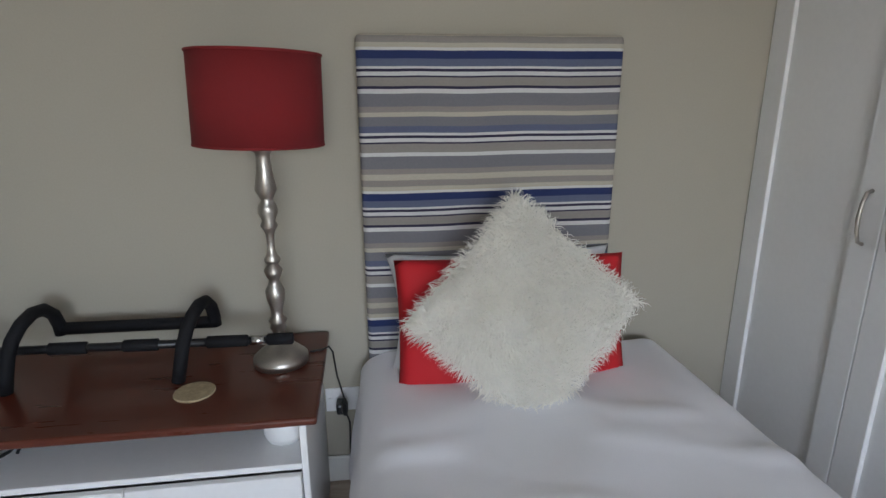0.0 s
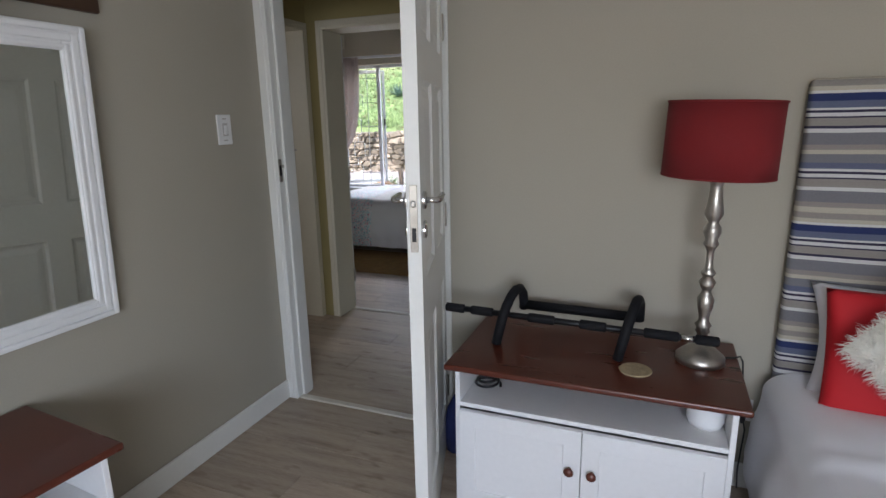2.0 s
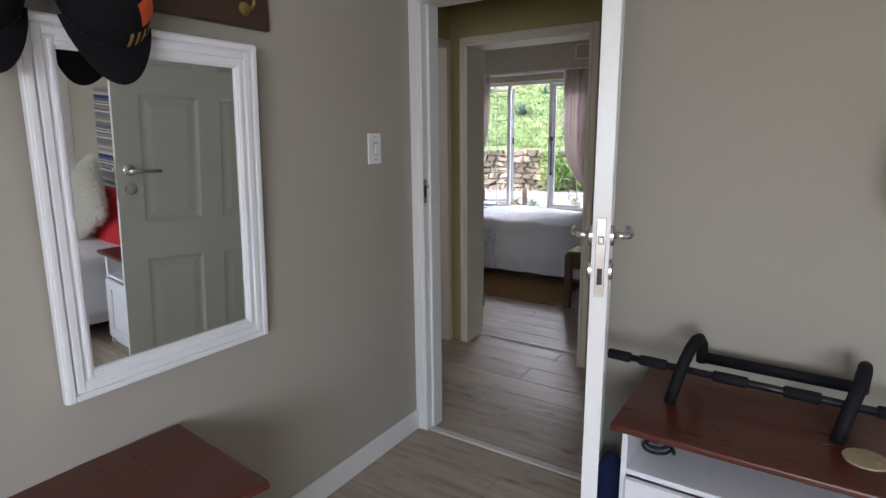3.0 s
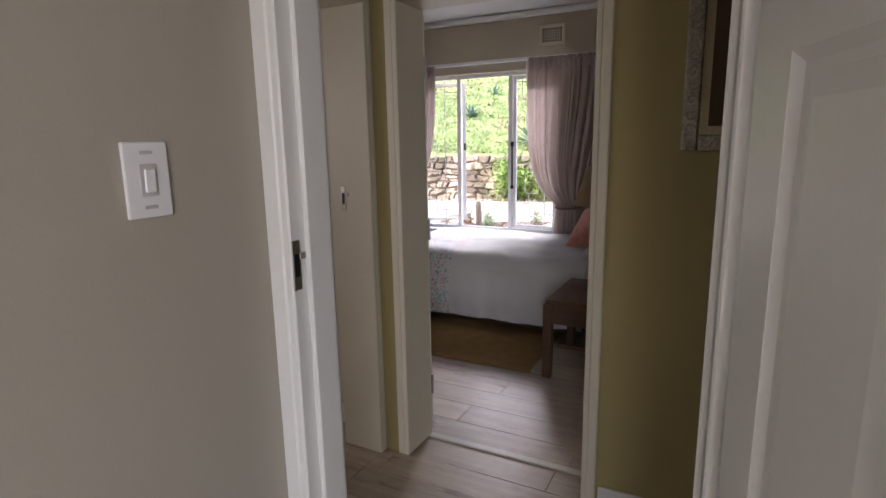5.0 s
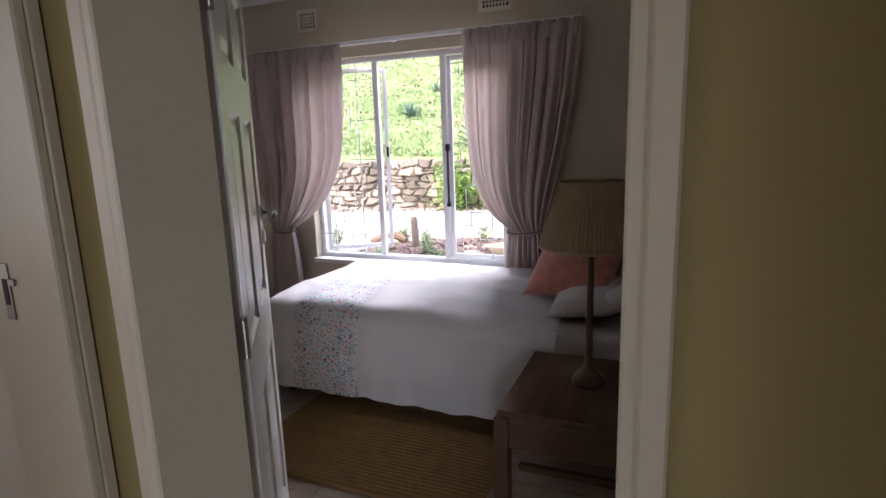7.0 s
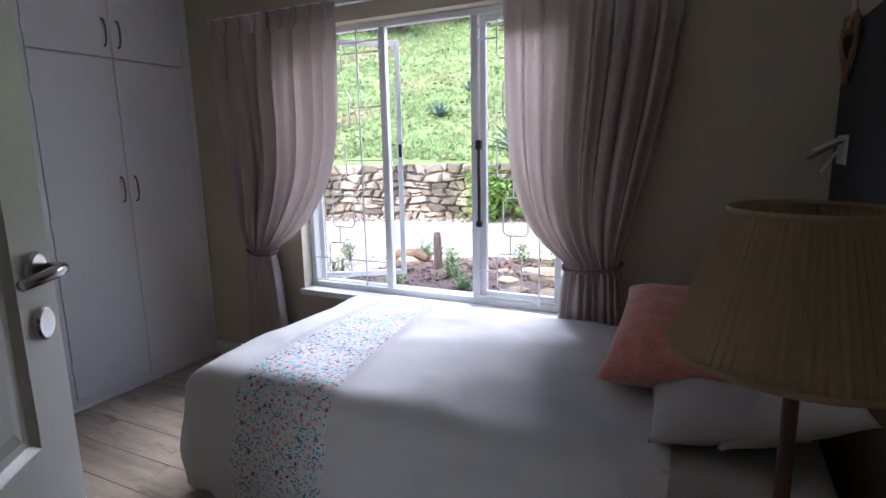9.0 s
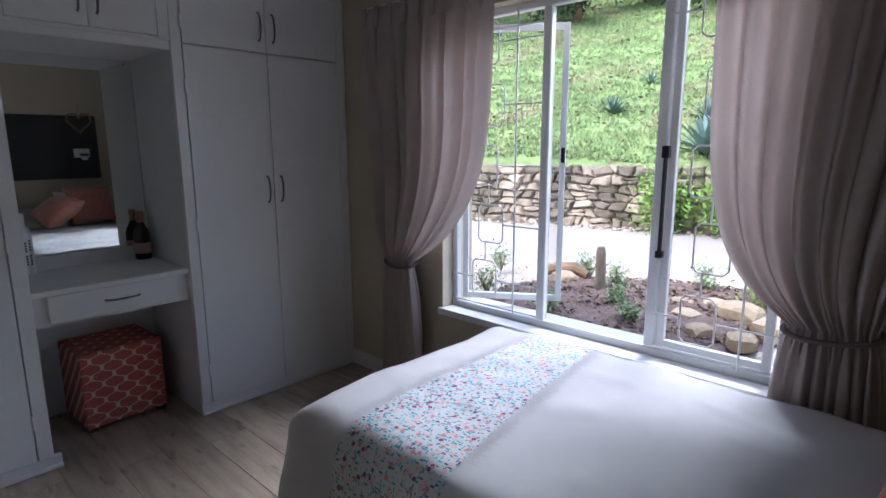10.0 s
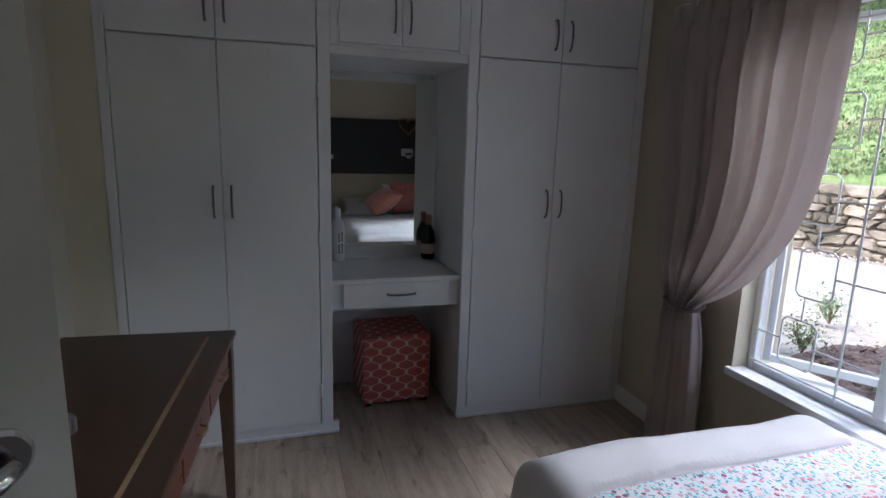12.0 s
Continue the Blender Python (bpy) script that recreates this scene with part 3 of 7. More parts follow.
def fur_cushion(m, size, thick):
    """A square cushion covered in long fur, standing on one corner."""
    e = new("fur_cushion")
    e.matrix_world = m
    tagged(e, "square cream long-pile fur cushion standing on one corner", "cushion", "cushions on the bed")
    part("body", pillow_bm(m, size, size, thick, 22, 3.0, 7.0, 0.04), "fur", e, smooth=True)
    rnd = random.Random(5)
    vs, fs = [], []
    for k in range(17000):
        u, v = rnd.uniform(-1, 1), rnd.uniform(-1, 1)
        kk = max(0.0, (1 - abs(u) ** 3) * (1 - abs(v) ** 3)) ** 0.55
        s = -1 if rnd.random() < 0.85 else 1
        p = Vector((u * size / 2 * 0.985, s * thick / 2 * kk, v * size / 2 * 0.985))
        edge = max(abs(u), abs(v)) ** 6
        out = Vector((u * edge, s * (0.25 + 0.75 * kk) * (1 - 0.6 * edge), v * edge))
        comb = Vector((noise.noise(p * 9), 0, noise.noise(p * 9 + Vector((7, 0, 0)))))
        d = (out * 0.55 + comb * 1.5 + Vector((rnd.gauss(0, 0.45), rnd.gauss(0, 0.25), rnd.gauss(0, 0.45) - 0.25))).normalized()
        L = rnd.uniform(0.022, 0.042)
        side = d.cross(Vector((rnd.gauss(0, 1), rnd.gauss(0, 1), rnd.gauss(0, 1)))).normalized() * rnd.uniform(0.0009, 0.0018)
        mid = p + d * L * 0.55 + out * 0.004
        tip = p + d * L + Vector((0, 0, -0.006))
        i = len(vs)
        vs += [m @ (p - side), m @ (p + side), m @ (mid + side * 0.8), m @ (mid - side * 0.8), m @ tip]
        fs += [(i, i + 1, i + 2, i + 3), (i + 3, i + 2, i + 4)]
    me = bpy.data.meshes.new("fur")
    me.from_pydata(vs, [], fs)
    me.materials.append(M["fur"])
    o = new("fur", me)
    o.parent = e
    o.matrix_parent_inverse = m.inverted()
    o["kind"] = "stuff"
    return e


fur_cushion(pose(1.370, 1.725, 0.782, -17, 0, 0) @ pose(0, 0, 0, 0, 43, 0), 0.49, 0.17)

# table lamp
lamp = thing("table_lamp", 0.660, 1.875, 0.607, "table lamp with red drum shade on a turned silver stem", "lamp")
prof = [(0.0, 0.0), (0.080, 0.0), (0.080, 0.022), (0.066, 0.036), (0.046, 0.055), (0.022, 0.068), (0.017, 0.078), (0.017, 0.108), (0.024, 0.117), (0.020, 0.130), (0.027, 0.142), (0.016, 0.157), (0.017, 0.178), (0.025, 0.208), (0.028, 0.238), (0.018, 0.258), (0.014, 0.273), (0.020, 0.283), (0.027, 0.303), (0.014, 0.323), (0.020, 0.328), (0.024, 0.338), (0.014, 0.352), (0.011, 0.378), (0.012, 0.415), (0.018, 0.431), (0.025, 0.441), (0.018, 0.457), (0.028, 0.482), (0.025, 0.502), (0.016, 0.517), (0.020, 0.528), (0.030, 0.548), (0.022, 0.598), (0.019, 0.640), (0.021, 0.653), (0.033, 0.662), (0.033, 0.667), (0.0, 0.668)]
part("stem", lathe(bmesh.new(), [(r, z * 0.955 + 0.607) for r, z in prof], 40, Matrix.Translation((0.660, 1.875, 0))), "silver", lamp, "turned brushed-silver metal stem and foot", smooth=True)
part("socket", lathe(bmesh.new(), [(0.0, 1.25), (0.016, 1.25), (0.016, 1.31), (0.0, 1.31)], 20, Matrix.Translation((0.660, 1.875, 0))), "black_metal", lamp)
part("bulb", lathe(bmesh.new(), [(0.012, 1.31), (0.014, 1.335), (0.03, 1.375), (0.03, 1.40), (0.015, 1.42), (0.0, 1.425)], 20, Matrix.Translation((0.660, 1.875, 0))), "bulb", lamp, smooth=True)
tilt = Matrix.Translation((0.660, 1.875, 1.372)) @ pose(0, 0, 0, 0, 1.6, 0)
shade = part("shade", lathe(bmesh.new(), [(0.166, -0.118), (0.170, -0.118), (0.168, 0.118), (0.164, 0.118), (0.166, -0.118)], 64, tilt), "red_cloth", lamp, "red woven fabric drum shade", smooth=True)
for zz in (-0.117, 0.114):
    part("trim", lathe(bmesh.new(), [(0.1705, zz - 0.003), (0.172, zz), (0.1705, zz + 0.003), (0.165, zz), (0.1705, zz - 0.003)], 64, tilt), "red_cloth", shade)
bm = bmesh.new()
for a in (0, 120, 240):
    tube(bm, [(0.660, 1.875, 1.290), (0.660 + 0.166 * math.cos(radians(a)), 1.875 + 0.166 * math.sin(radians(a)), 1.280)], 0.002, 6)
part("spider", bm, "silver", lamp)
cordm = [(0.74, 1.92, 0.611), (0.775, 1.93, 0.611), (0.795, 1.95, 0.611), (0.806, 1.955, 0.59), (0.815, 1.96, 0.50), (0.835, 1.97, 0.40), (0.83, 1.99, 0.36), (0.845, 2.0, 0.30), (0.84, 2.02, 0.12), (0.85, 2.05, 0.02)]
part("cord", tube(bmesh.new(), cordm, 0.003, 6), "black_metal", lamp, "thin black power cord", smooth=True)
part("inline_switch", tube(bmesh.new(), [(0.831, 1.985, 0.40), (0.832, 1.987, 0.385), (0.831, 1.99, 0.35), (0.832, 1.99, 0.335)], [0.006, 0.011, 0.011, 0.006], 8), "black_metal", lamp)
part("plug", box(bmesh.new(), 0.80, 0.835, 2.02, 2.075, 0.315, 0.355, 0.008, 2), "black_metal", lamp)
so = thing("wall_socket", 0.82, 2.098, 0.335, "white wall socket beside the cabinet", "socket")
part("plate", B(0.76, 0.88, 2.092, 2.099, 0.29, 0.38, 0.003, 2), "plastic_white", so)
part("switch", B(0.77, 0.785, 2.088, 2.092, 0.325, 0.345, 0.001), "plastic_white", so)

# pull-up bar on the cabinet
bar = thing("pull_up_bar", 0.21, 1.85, 0.607, "black foam-padded doorway pull-up bar lying on the cabinet", "exercise bar")
for x0 in (-0.055, 0.39):
    pts = [(x0, 1.79, 0.608), (x0 + 0.012, 1.792, 0.664), (x0 + 0.022, 1.797, 0.711), (x0 + 0.032, 1.812, 0.750), (x0 + 0.042, 1.845, 0.782), (x0 + 0.05, 1.89, 0.797), (x0 + 0.055, 1.935, 0.790), (x0 + 0.06, 1.968, 0.761), (x0 + 0.06, 1.985, 0.723), (x0 + 0.06, 1.99, 0.691)]
    part("hook", tube(bmesh.new(), pts, 0.0185, 14), "black", bar, smooth=True)
part("rear_bar", tube(bmesh.new(), [(0.005, 1.99, 0.706), (0.45, 1.99, 0.701)], 0.019, 14), "black", bar, smooth=True)
part("front_bar", tube(bmesh.new(), [(-0.265, 1.815, 0.724), (0.705, 1.815, 0.706)], 0.012, 12), "black_metal", bar, smooth=True)
for a, b in ((-0.268, -0.19), (-0.165, -0.075), (0.06, 0.16), (0.25, 0.345), (0.47, 0.585), (0.635, 0.71)):
    za, zb = 0.724 - 0.0176 * (a + 0.265), 0.724 - 0.0176 * (b + 0.265)
    part("grip", tube(bmesh.new(), [(a, 1.815, za), (a + 0.004, 1.815, za), (b - 0.004, 1.815, zb), (b, 1.815, zb)], [0.012, 0.0175, 0.0175, 0.012], 14), "black", bar, "black foam grip", smooth=True)
part("sleeve", tube(bmesh.new(), [(0.59, 1.815, 0.709), (0.63, 1.815, 0.707)], 0.0135, 12), "chrome", bar, "bare steel sleeve", smooth=True)
M["cork"] = mat("cork_disc", (0.36, 0.28, 0.17), 0.8, vary=0.2, scale=30, fine=200, bump=0.3)
tagged(part("coaster", lathe(bmesh.new(), [(0.0, 0.607), (0.052, 0.607), (0.054, 0.610), (0.052, 0.613), (0.0, 0.613)], 32, Matrix.Translation((0.453, 1.72, 0))), "cork"), "round pale cork coaster on the cabinet", "coaster")
cup = thing("cup", 0.68, 1.72, 0.455, "short white cup on the open cabinet shelf", "cup")
part("bowl", lathe(bmesh.new(), [(0.0, 0.455), (0.05, 0.455), (0.058, 0.475), (0.060, 0.54), (0.056, 0.54), (0.053, 0.475), (0.0, 0.465)], 32, Matrix.Translation((0.68, 1.72, 0))), "plastic_white", cup, smooth=True)
cl = thing("cable", -0.06, 1.75, 0.455, "coiled dark cable on the open cabinet shelf", "cable")
part("coil", tube(bmesh.new(), [(-0.07 + 0.05 * math.cos(a * 0.5) * (1 - a * 0.012), 1.73 + 0.05 * math.sin(a * 0.5) * (1 - a * 0.012), 0.462 + a * 0.0012) for a in range(36)], 0.005, 6), "black_metal", cl, smooth=True)
M["blue_cloth"] = mat("blue_cloth", (0.02, 0.03, 0.12), 0.8, vary=0.15)
bgm = thing("bag", -0.285, 1.95, 0, "dark blue cloth bag on the floor behind the door", "bag")
part("body", lathe(bmesh.new(), [(0.0, 0.0), (0.055, 0.005), (0.065, 0.10), (0.05, 0.20), (0.02, 0.26), (0.0, 0.265)], 14, Matrix.Translation((-0.275, 1.96, 0))), "blue_cloth", bgm, smooth=True)

# fitted wardrobe of bedroom one
XA = 2.29
wd = thing("wardrobe", 2.7, 0.9, 0, "white fitted wardrobe with framed doors along the wall", "wardrobe")
part("carcass", B(XA + 0.022, XR1 - 0.002, -0.75, 2.098, 0.08, 2.6), "satin_white", wd)
part("plinth", B(XA + 0.03, XR1 - 0.002, -0.75, 2.098, 0, 0.08), "satin_white", wd)


def pull(bm_m, L=0.14, r=0.0045, bow=0.028):
    """A bowed bar handle: along z of the pose, standing out along -y."""
    pts = [(0, 0, -L / 2), (0, -bow * 0.55, -L / 2 + 0.006), (0, -bow * 0.9, -L / 4), (0, -bow, 0), (0, -bow * 0.9, L / 4), (0, -bow * 0.55, L / 2 - 0.006), (0, 0, L / 2)]
    return tube(bmesh.new(), [bm_m @ Vector(p) for p in pts], [0.006, r, r, r * 1.15, r, r, 0.006], 8)


for k in range(5):
    y1 = 2.096 - k * 0.531
    y0 = y1 - 0.528
    st = 0.085
    bm = ring_frame(pose(XA, 0, 0, 0, 0, -90), -y1, -y0, 0.085, 2.59, st, 0.0, 0.020)
    dr = part("door", bm, "satin_white", wd)
    part("door_panel", B(XA + 0.014, XA + 0.019, y0 + st, y1 - st, 0.19, 2.49), "satin_white", dr)
    hy = y0 + 0.045 if k % 2 == 0 else y1 - 0.045
    part("handle", pull(pose(XA, hy, 1.05, 0, 0, -90), 0.15, 0.005), "silver", dr, "bowed satin-metal handle", smooth=True)

# framed mirror leaning from the wall under the cap rack
mm = pose(XL + 0.008, 0.872, 0.80, 0, 0, 89.3) @ pose(0, 0, 0, 2.8)
mi = thing("wall_mirror", XL, 0.89, 0.80, "wall mirror in a broad white moulded frame", "mirror", rz=90)
W2, H2 = 0.314, 0.948
for nm, a, b, c, d in (("frame_side", -W2, -W2 + 0.075, 0, H2), ("frame_side", W2 - 0.075, W2, 0, H2), ("frame_rail", -W2 + 0.075, W2 - 0.075, 0, 0.075), ("frame_rail", -W2 + 0.075, W2 - 0.075, H2 - 0.075, H2)):
    bm = bmesh.new()
    box(bm, a, b, -0.022, 0, c, d, 0.004, 2, mm)
    if d - c > 0.5:
        i = 1 if a < 0 else -1
        e0 = a if a < 0 else b
        for o, w, h in ((0.004, 0.018, 0.032), (0.026, 0.022, 0.028), (0.056, 0.014, 0.026)):
            box(bm, min(e0 + i * o, e0 + i * (o + w)), max(e0 + i * o, e0 + i * (o + w)), -h, -0.018, c + o, d - o, 0.004, 2, mm)
    else:
        i = 1 if c < 0.3 else -1
        e0 = c if c < 0.3 else d
        for o, w, h in ((0.004, 0.018, 0.032), (0.026, 0.022, 0.028), (0.056, 0.014, 0.026)):
            x = W2 - o - w
            box(bm, -x, x, -h, -0.018, min(e0 + i * o, e0 + i * (o + w)), max(e0 + i * o, e0 + i * (o + w)), 0.004, 2, mm)
    part(nm, bm, "satin_white", mi)
part("mirror_glass", box(bmesh.new(), -W2 + 0.07, W2 - 0.07, -0.012, -0.008, 0.07, H2 - 0.07, 0, 1, mm), "mirror", mi)

# cap rack with caps
rk = thing("hook_rack", XL, 0.75, 1.87, "dark wooden hook rack with brass hooks on the wall", "rack", rz=90)
part("board", B(XL, XL + 0.022, 0.05, 1.30, 1.805, 1.93, 0.008, 2), "dark_wood", rk)
M["brass"] = mat("aged_brass", (0.42, 0.30, 0.12), 0.35, 0.9, vary=0.15, bump=0.02)
for hy in (0.20, 0.45, 0.70, 0.95, 1.20):
    hk = part("hook", lathe(bmesh.new(), [(0.0, 0.0), (0.020, 0.0), (0.020, 0.004), (0.008, 0.008), (0.0, 0.008)], 18, pose(XL + 0.022, hy, 1.86, 0, 90, 0)), "brass", rk, "round brass hook")
    part("peg", tube(bmesh.new(), [(XL + 0.028, hy, 1.86), (XL + 0.055, hy, 1.855), (XL + 0.07, hy, 1.868), (XL + 0.072, hy, 1.885)], 0.005, 8), "brass", hk, smooth=True)


def cap(x, y, z, rz, ry, material, label):
    """A peaked cap hung by its back, brim downwards."""
    m = pose(x, y, z, 0, 0, rz) @ pose(0, 0, 0, ry, 0, 0)
    e = new("cap")
    e.matrix_world = m
    tagged(e, label, "cap", "caps on the rack")

    def crown(u, v):
        a, t = u * 2 * math.pi, v * math.pi / 2
        r = math.cos(t)
        return m @ Vector((0.10 * r * math.cos(a), 0.115 * r * math.sin(a) - 0.01, 0.12 * math.sin(t) ** 0.85))
    cr_ = part("crown", soft_grid(32, 10, crown), material, e, smooth=True)

    def peak(u, v):
        a = math.pi * (1.12 + 0.76 * u)
        r = 1 + 0.72 * v * math.sin(math.pi * u) ** 0.5
        return m @ Vector((0.10 * math.cos(a) * (1 + 0.10 * v), 0.115 * math.sin(a) * r - 0.01, -0.022 * v * math.sin(math.pi * u) - 0.004 * v))
    part("peak", soft_grid(20, 6, peak), material, e, smooth=True)
    part("button", lathe(bmesh.new(), [(0.0, 0.008), (0.006, 0.006), (0.008, 0.0), (0.0, -0.002)], 10, m @ Matrix.Translation((0, -0.01, 0.12))), material, e)
    return e, m


M["cap_black"] = mat("black_twill", (0.008, 0.0075, 0.009), 0.9, vary=0.2, scale=20, fine=500, bump=0.2, spec=0.15)
M["cap_orange"] = mat("orange_patch", (0.65, 0.09, 0.02), 0.8, vary=0.1)
M["gold_thread"] = mat("gold_thread", (0.35, 0.22, 0.08), 0.7, vary=0.1)
c1, m1 = cap(XL + 0.085, 0.47, 1.79, 90, 62, "cap_black", "black cap with thin white piping hung on the rack")
c2, m2 = cap(XL + 0.09, 0.735, 1.79, 84, 64, "cap_black", "black cap with an orange patch and gold bars")
c3, m3 = cap(XL + 0.085, 0.21, 1.79, 95, 64, "cap_black", "plain black cap hung on the rack")
for k in range(3):
    part("piping", tube(bmesh.new(), [m1 @ Vector((-0.05 + 0.09 * q, -0.125 - 0.006 * k - 0.014 * math.sin(q * 3.1), -0.006 - 0.0026 * k)) for q in (0, 0.25, 0.5, 0.75, 1.0)], 0.0012, 5), "plastic_white", c1)
def on_crown(m, a0, a1, t0, t1, off=0.0025):
    """A piece of cloth sewn on a cap's crown."""
    def f(u, v):
        a, t = radians(a0 + (a1 - a0) * u), radians(t0 + (t1 - t0) * v)
        r = math.cos(t)
        return m @ Vector(((0.10 + off) * r * math.cos(a), (0.115 + off) * r * math.sin(a) - 0.01, (0.12 + off) * math.sin(t) ** 0.85))
    return soft_grid(8, 6, f)


part("patch", on_crown(m2, -60, -10, 25, 52), "cap_orange", c2, "orange stitched patch")
for k in range(4):
    part("gold_bar", on_crown(m2, -78 + 11 * k, -73 + 11 * k, 2, 20), "gold_thread", c2)

# ---- hall and passage ----
M["pewter"] = mat("pewter_relief", (0.15, 0.135, 0.125), 0.5, 0.3, vary=0.4, scale=40, fine=130, bump=1.0)
M["mat_brown"] = mat("brown_mount", (0.10, 0.065, 0.035), 0.9, vary=0.08, fine=300)
M["slip_gilt"] = mat("pale_gilt", (0.50, 0.44, 0.26), 0.5, 0.2, vary=0.1, scale=10)


def sketch_mat():
    """Faint pencil strokes on ageing paper."""
    m = bpy.data.materials.new("pencil_sketch")
    m.use_nodes = True
    n, l = m.node_tree.nodes, m.node_tree.links
    b = n["Principled BSDF"]
    b.inputs["Roughness"].default_value = 0.9
    tc = n.new("ShaderNodeTexCoord")
    ns = n.new("ShaderNodeTexNoise")
    ns.inputs["Scale"].default_value = 4.0
    ns.inputs["Detail"].default_value = 2
    l.new(tc.outputs["Object"], ns.inputs["Vector"])
    wv = n.new("ShaderNodeTexWave")
    wv.inputs["Scale"].default_value = 1.6
    wv.inputs["Distortion"].default_value = 9
    wv.inputs["Detail"].default_value = 2
    l.new(tc.outputs["Object"], wv.inputs["Vector"])
    r = n.new("ShaderNodeValToRGB")
    r.color_ramp.elements[0].position, r.color_ramp.elements[0].color = 0.0, (0.20, 0.17, 0.11, 1)
    r.color_ramp.elements[1].position, r.color_ramp.elements[1].color = 0.08, (0.44, 0.40, 0.28, 1)
    l.new(wv.outputs["Fac"], r.inputs[0])
    r2 = n.new("ShaderNodeValToRGB")
    r2.color_ramp.elements[0].position = 0.45
    r2.color_ramp.elements[1].position = 0.62
    l.new(ns.outputs["Fac"], r2.inputs[0])
    mx = n.new("ShaderNodeMix")
    mx.data_type = 'RGBA'
    mx.inputs["A"].default_value = (0.44, 0.40, 0.28, 1)
    l.new(r2.outputs[0], mx.inputs["Factor"])
    l.new(r.outputs[0], mx.inputs["B"])
    l.new(mx.outputs["Result"], b.inputs["Base Color"])
    return m


M["sketch"] = sketch_mat()
M["silver_relief"] = mat("silver_gesso", (0.40, 0.37, 0.30), 0.42, 0.45, vary=0.3, scale=35, fine=120, bump=1.2)
pf = thing("picture", -0.12, Y2, 1.43, "framed pencil sketch with brown mount and ornate silver frame", "picture")
px0, px1, pz0, pz1 = -0.578, 0.37, 1.426, 2.26
fw = 0.052
for nm, a, b, c, d in (("frame_side", px0, px0 + fw, pz0, pz1), ("frame_side", px1 - fw, px1, pz0, pz1), ("frame_rail", px0 + fw, px1 - fw, pz0, pz0 + fw), ("frame_rail", px0 + fw, px1 - fw, pz1 - fw, pz1)):
    bm = B(a, b, Y2 - 0.030, Y2 - 0.001, c, d, 0.006, 2)
    rail = part(nm, bm, "silver_relief", pf, "embossed silver moulding")
    # scrolls in relief
    long_x = (b - a) > (d - c)
    count = int(max(b - a, d - c) / 0.045)
    for k in range(count):
        q = (k + 0.5) / count
        cx, cz = (a + (b - a) * q, (c + d) / 2) if long_x else ((a + b) / 2, c + (d - c) * q)
        sg = 1 if k % 2 else -1
        pts = []
        for s in range(13):
            an, rr = s * 0.55, 0.0180 - 0.0011 * s
            pts.append((cx + rr * math.cos(an), Y2 - 0.031, cz + sg * rr * math.sin(an)))
        part("scroll", tube(bmesh.new(), pts, [0.0028 - 0.00012 * s for s in range(13)], 5), "silver_relief", rail)
g = fw
part("slip", B(px0 + g, px1 - g, Y2 - 0.018, Y2 - 0.010, pz0 + g, pz1 - g), "slip_gilt", pf, "pale gilt inner slip")
g = fw + 0.027
part("mount", B(px0 + g, px1 - g, Y2 - 0.0195, Y2 - 0.018, pz0 + g, pz1 - g), "mat_brown", pf, "dark brown card mount")
g = fw + 0.078
part("sketch", B(px0 + g, px1 - g, Y2 - 0.0205, Y2 - 0.0195, pz0 + g, pz1 - g), "sketch", pf, "faint pencil drawing on yellowed paper")


M["pewter_pale"] = mat("mottled_pewter", (0.34, 0.32, 0.29), 0.55, 0.2, vary=0.42, scale=45, fine=90, bump=0.4)


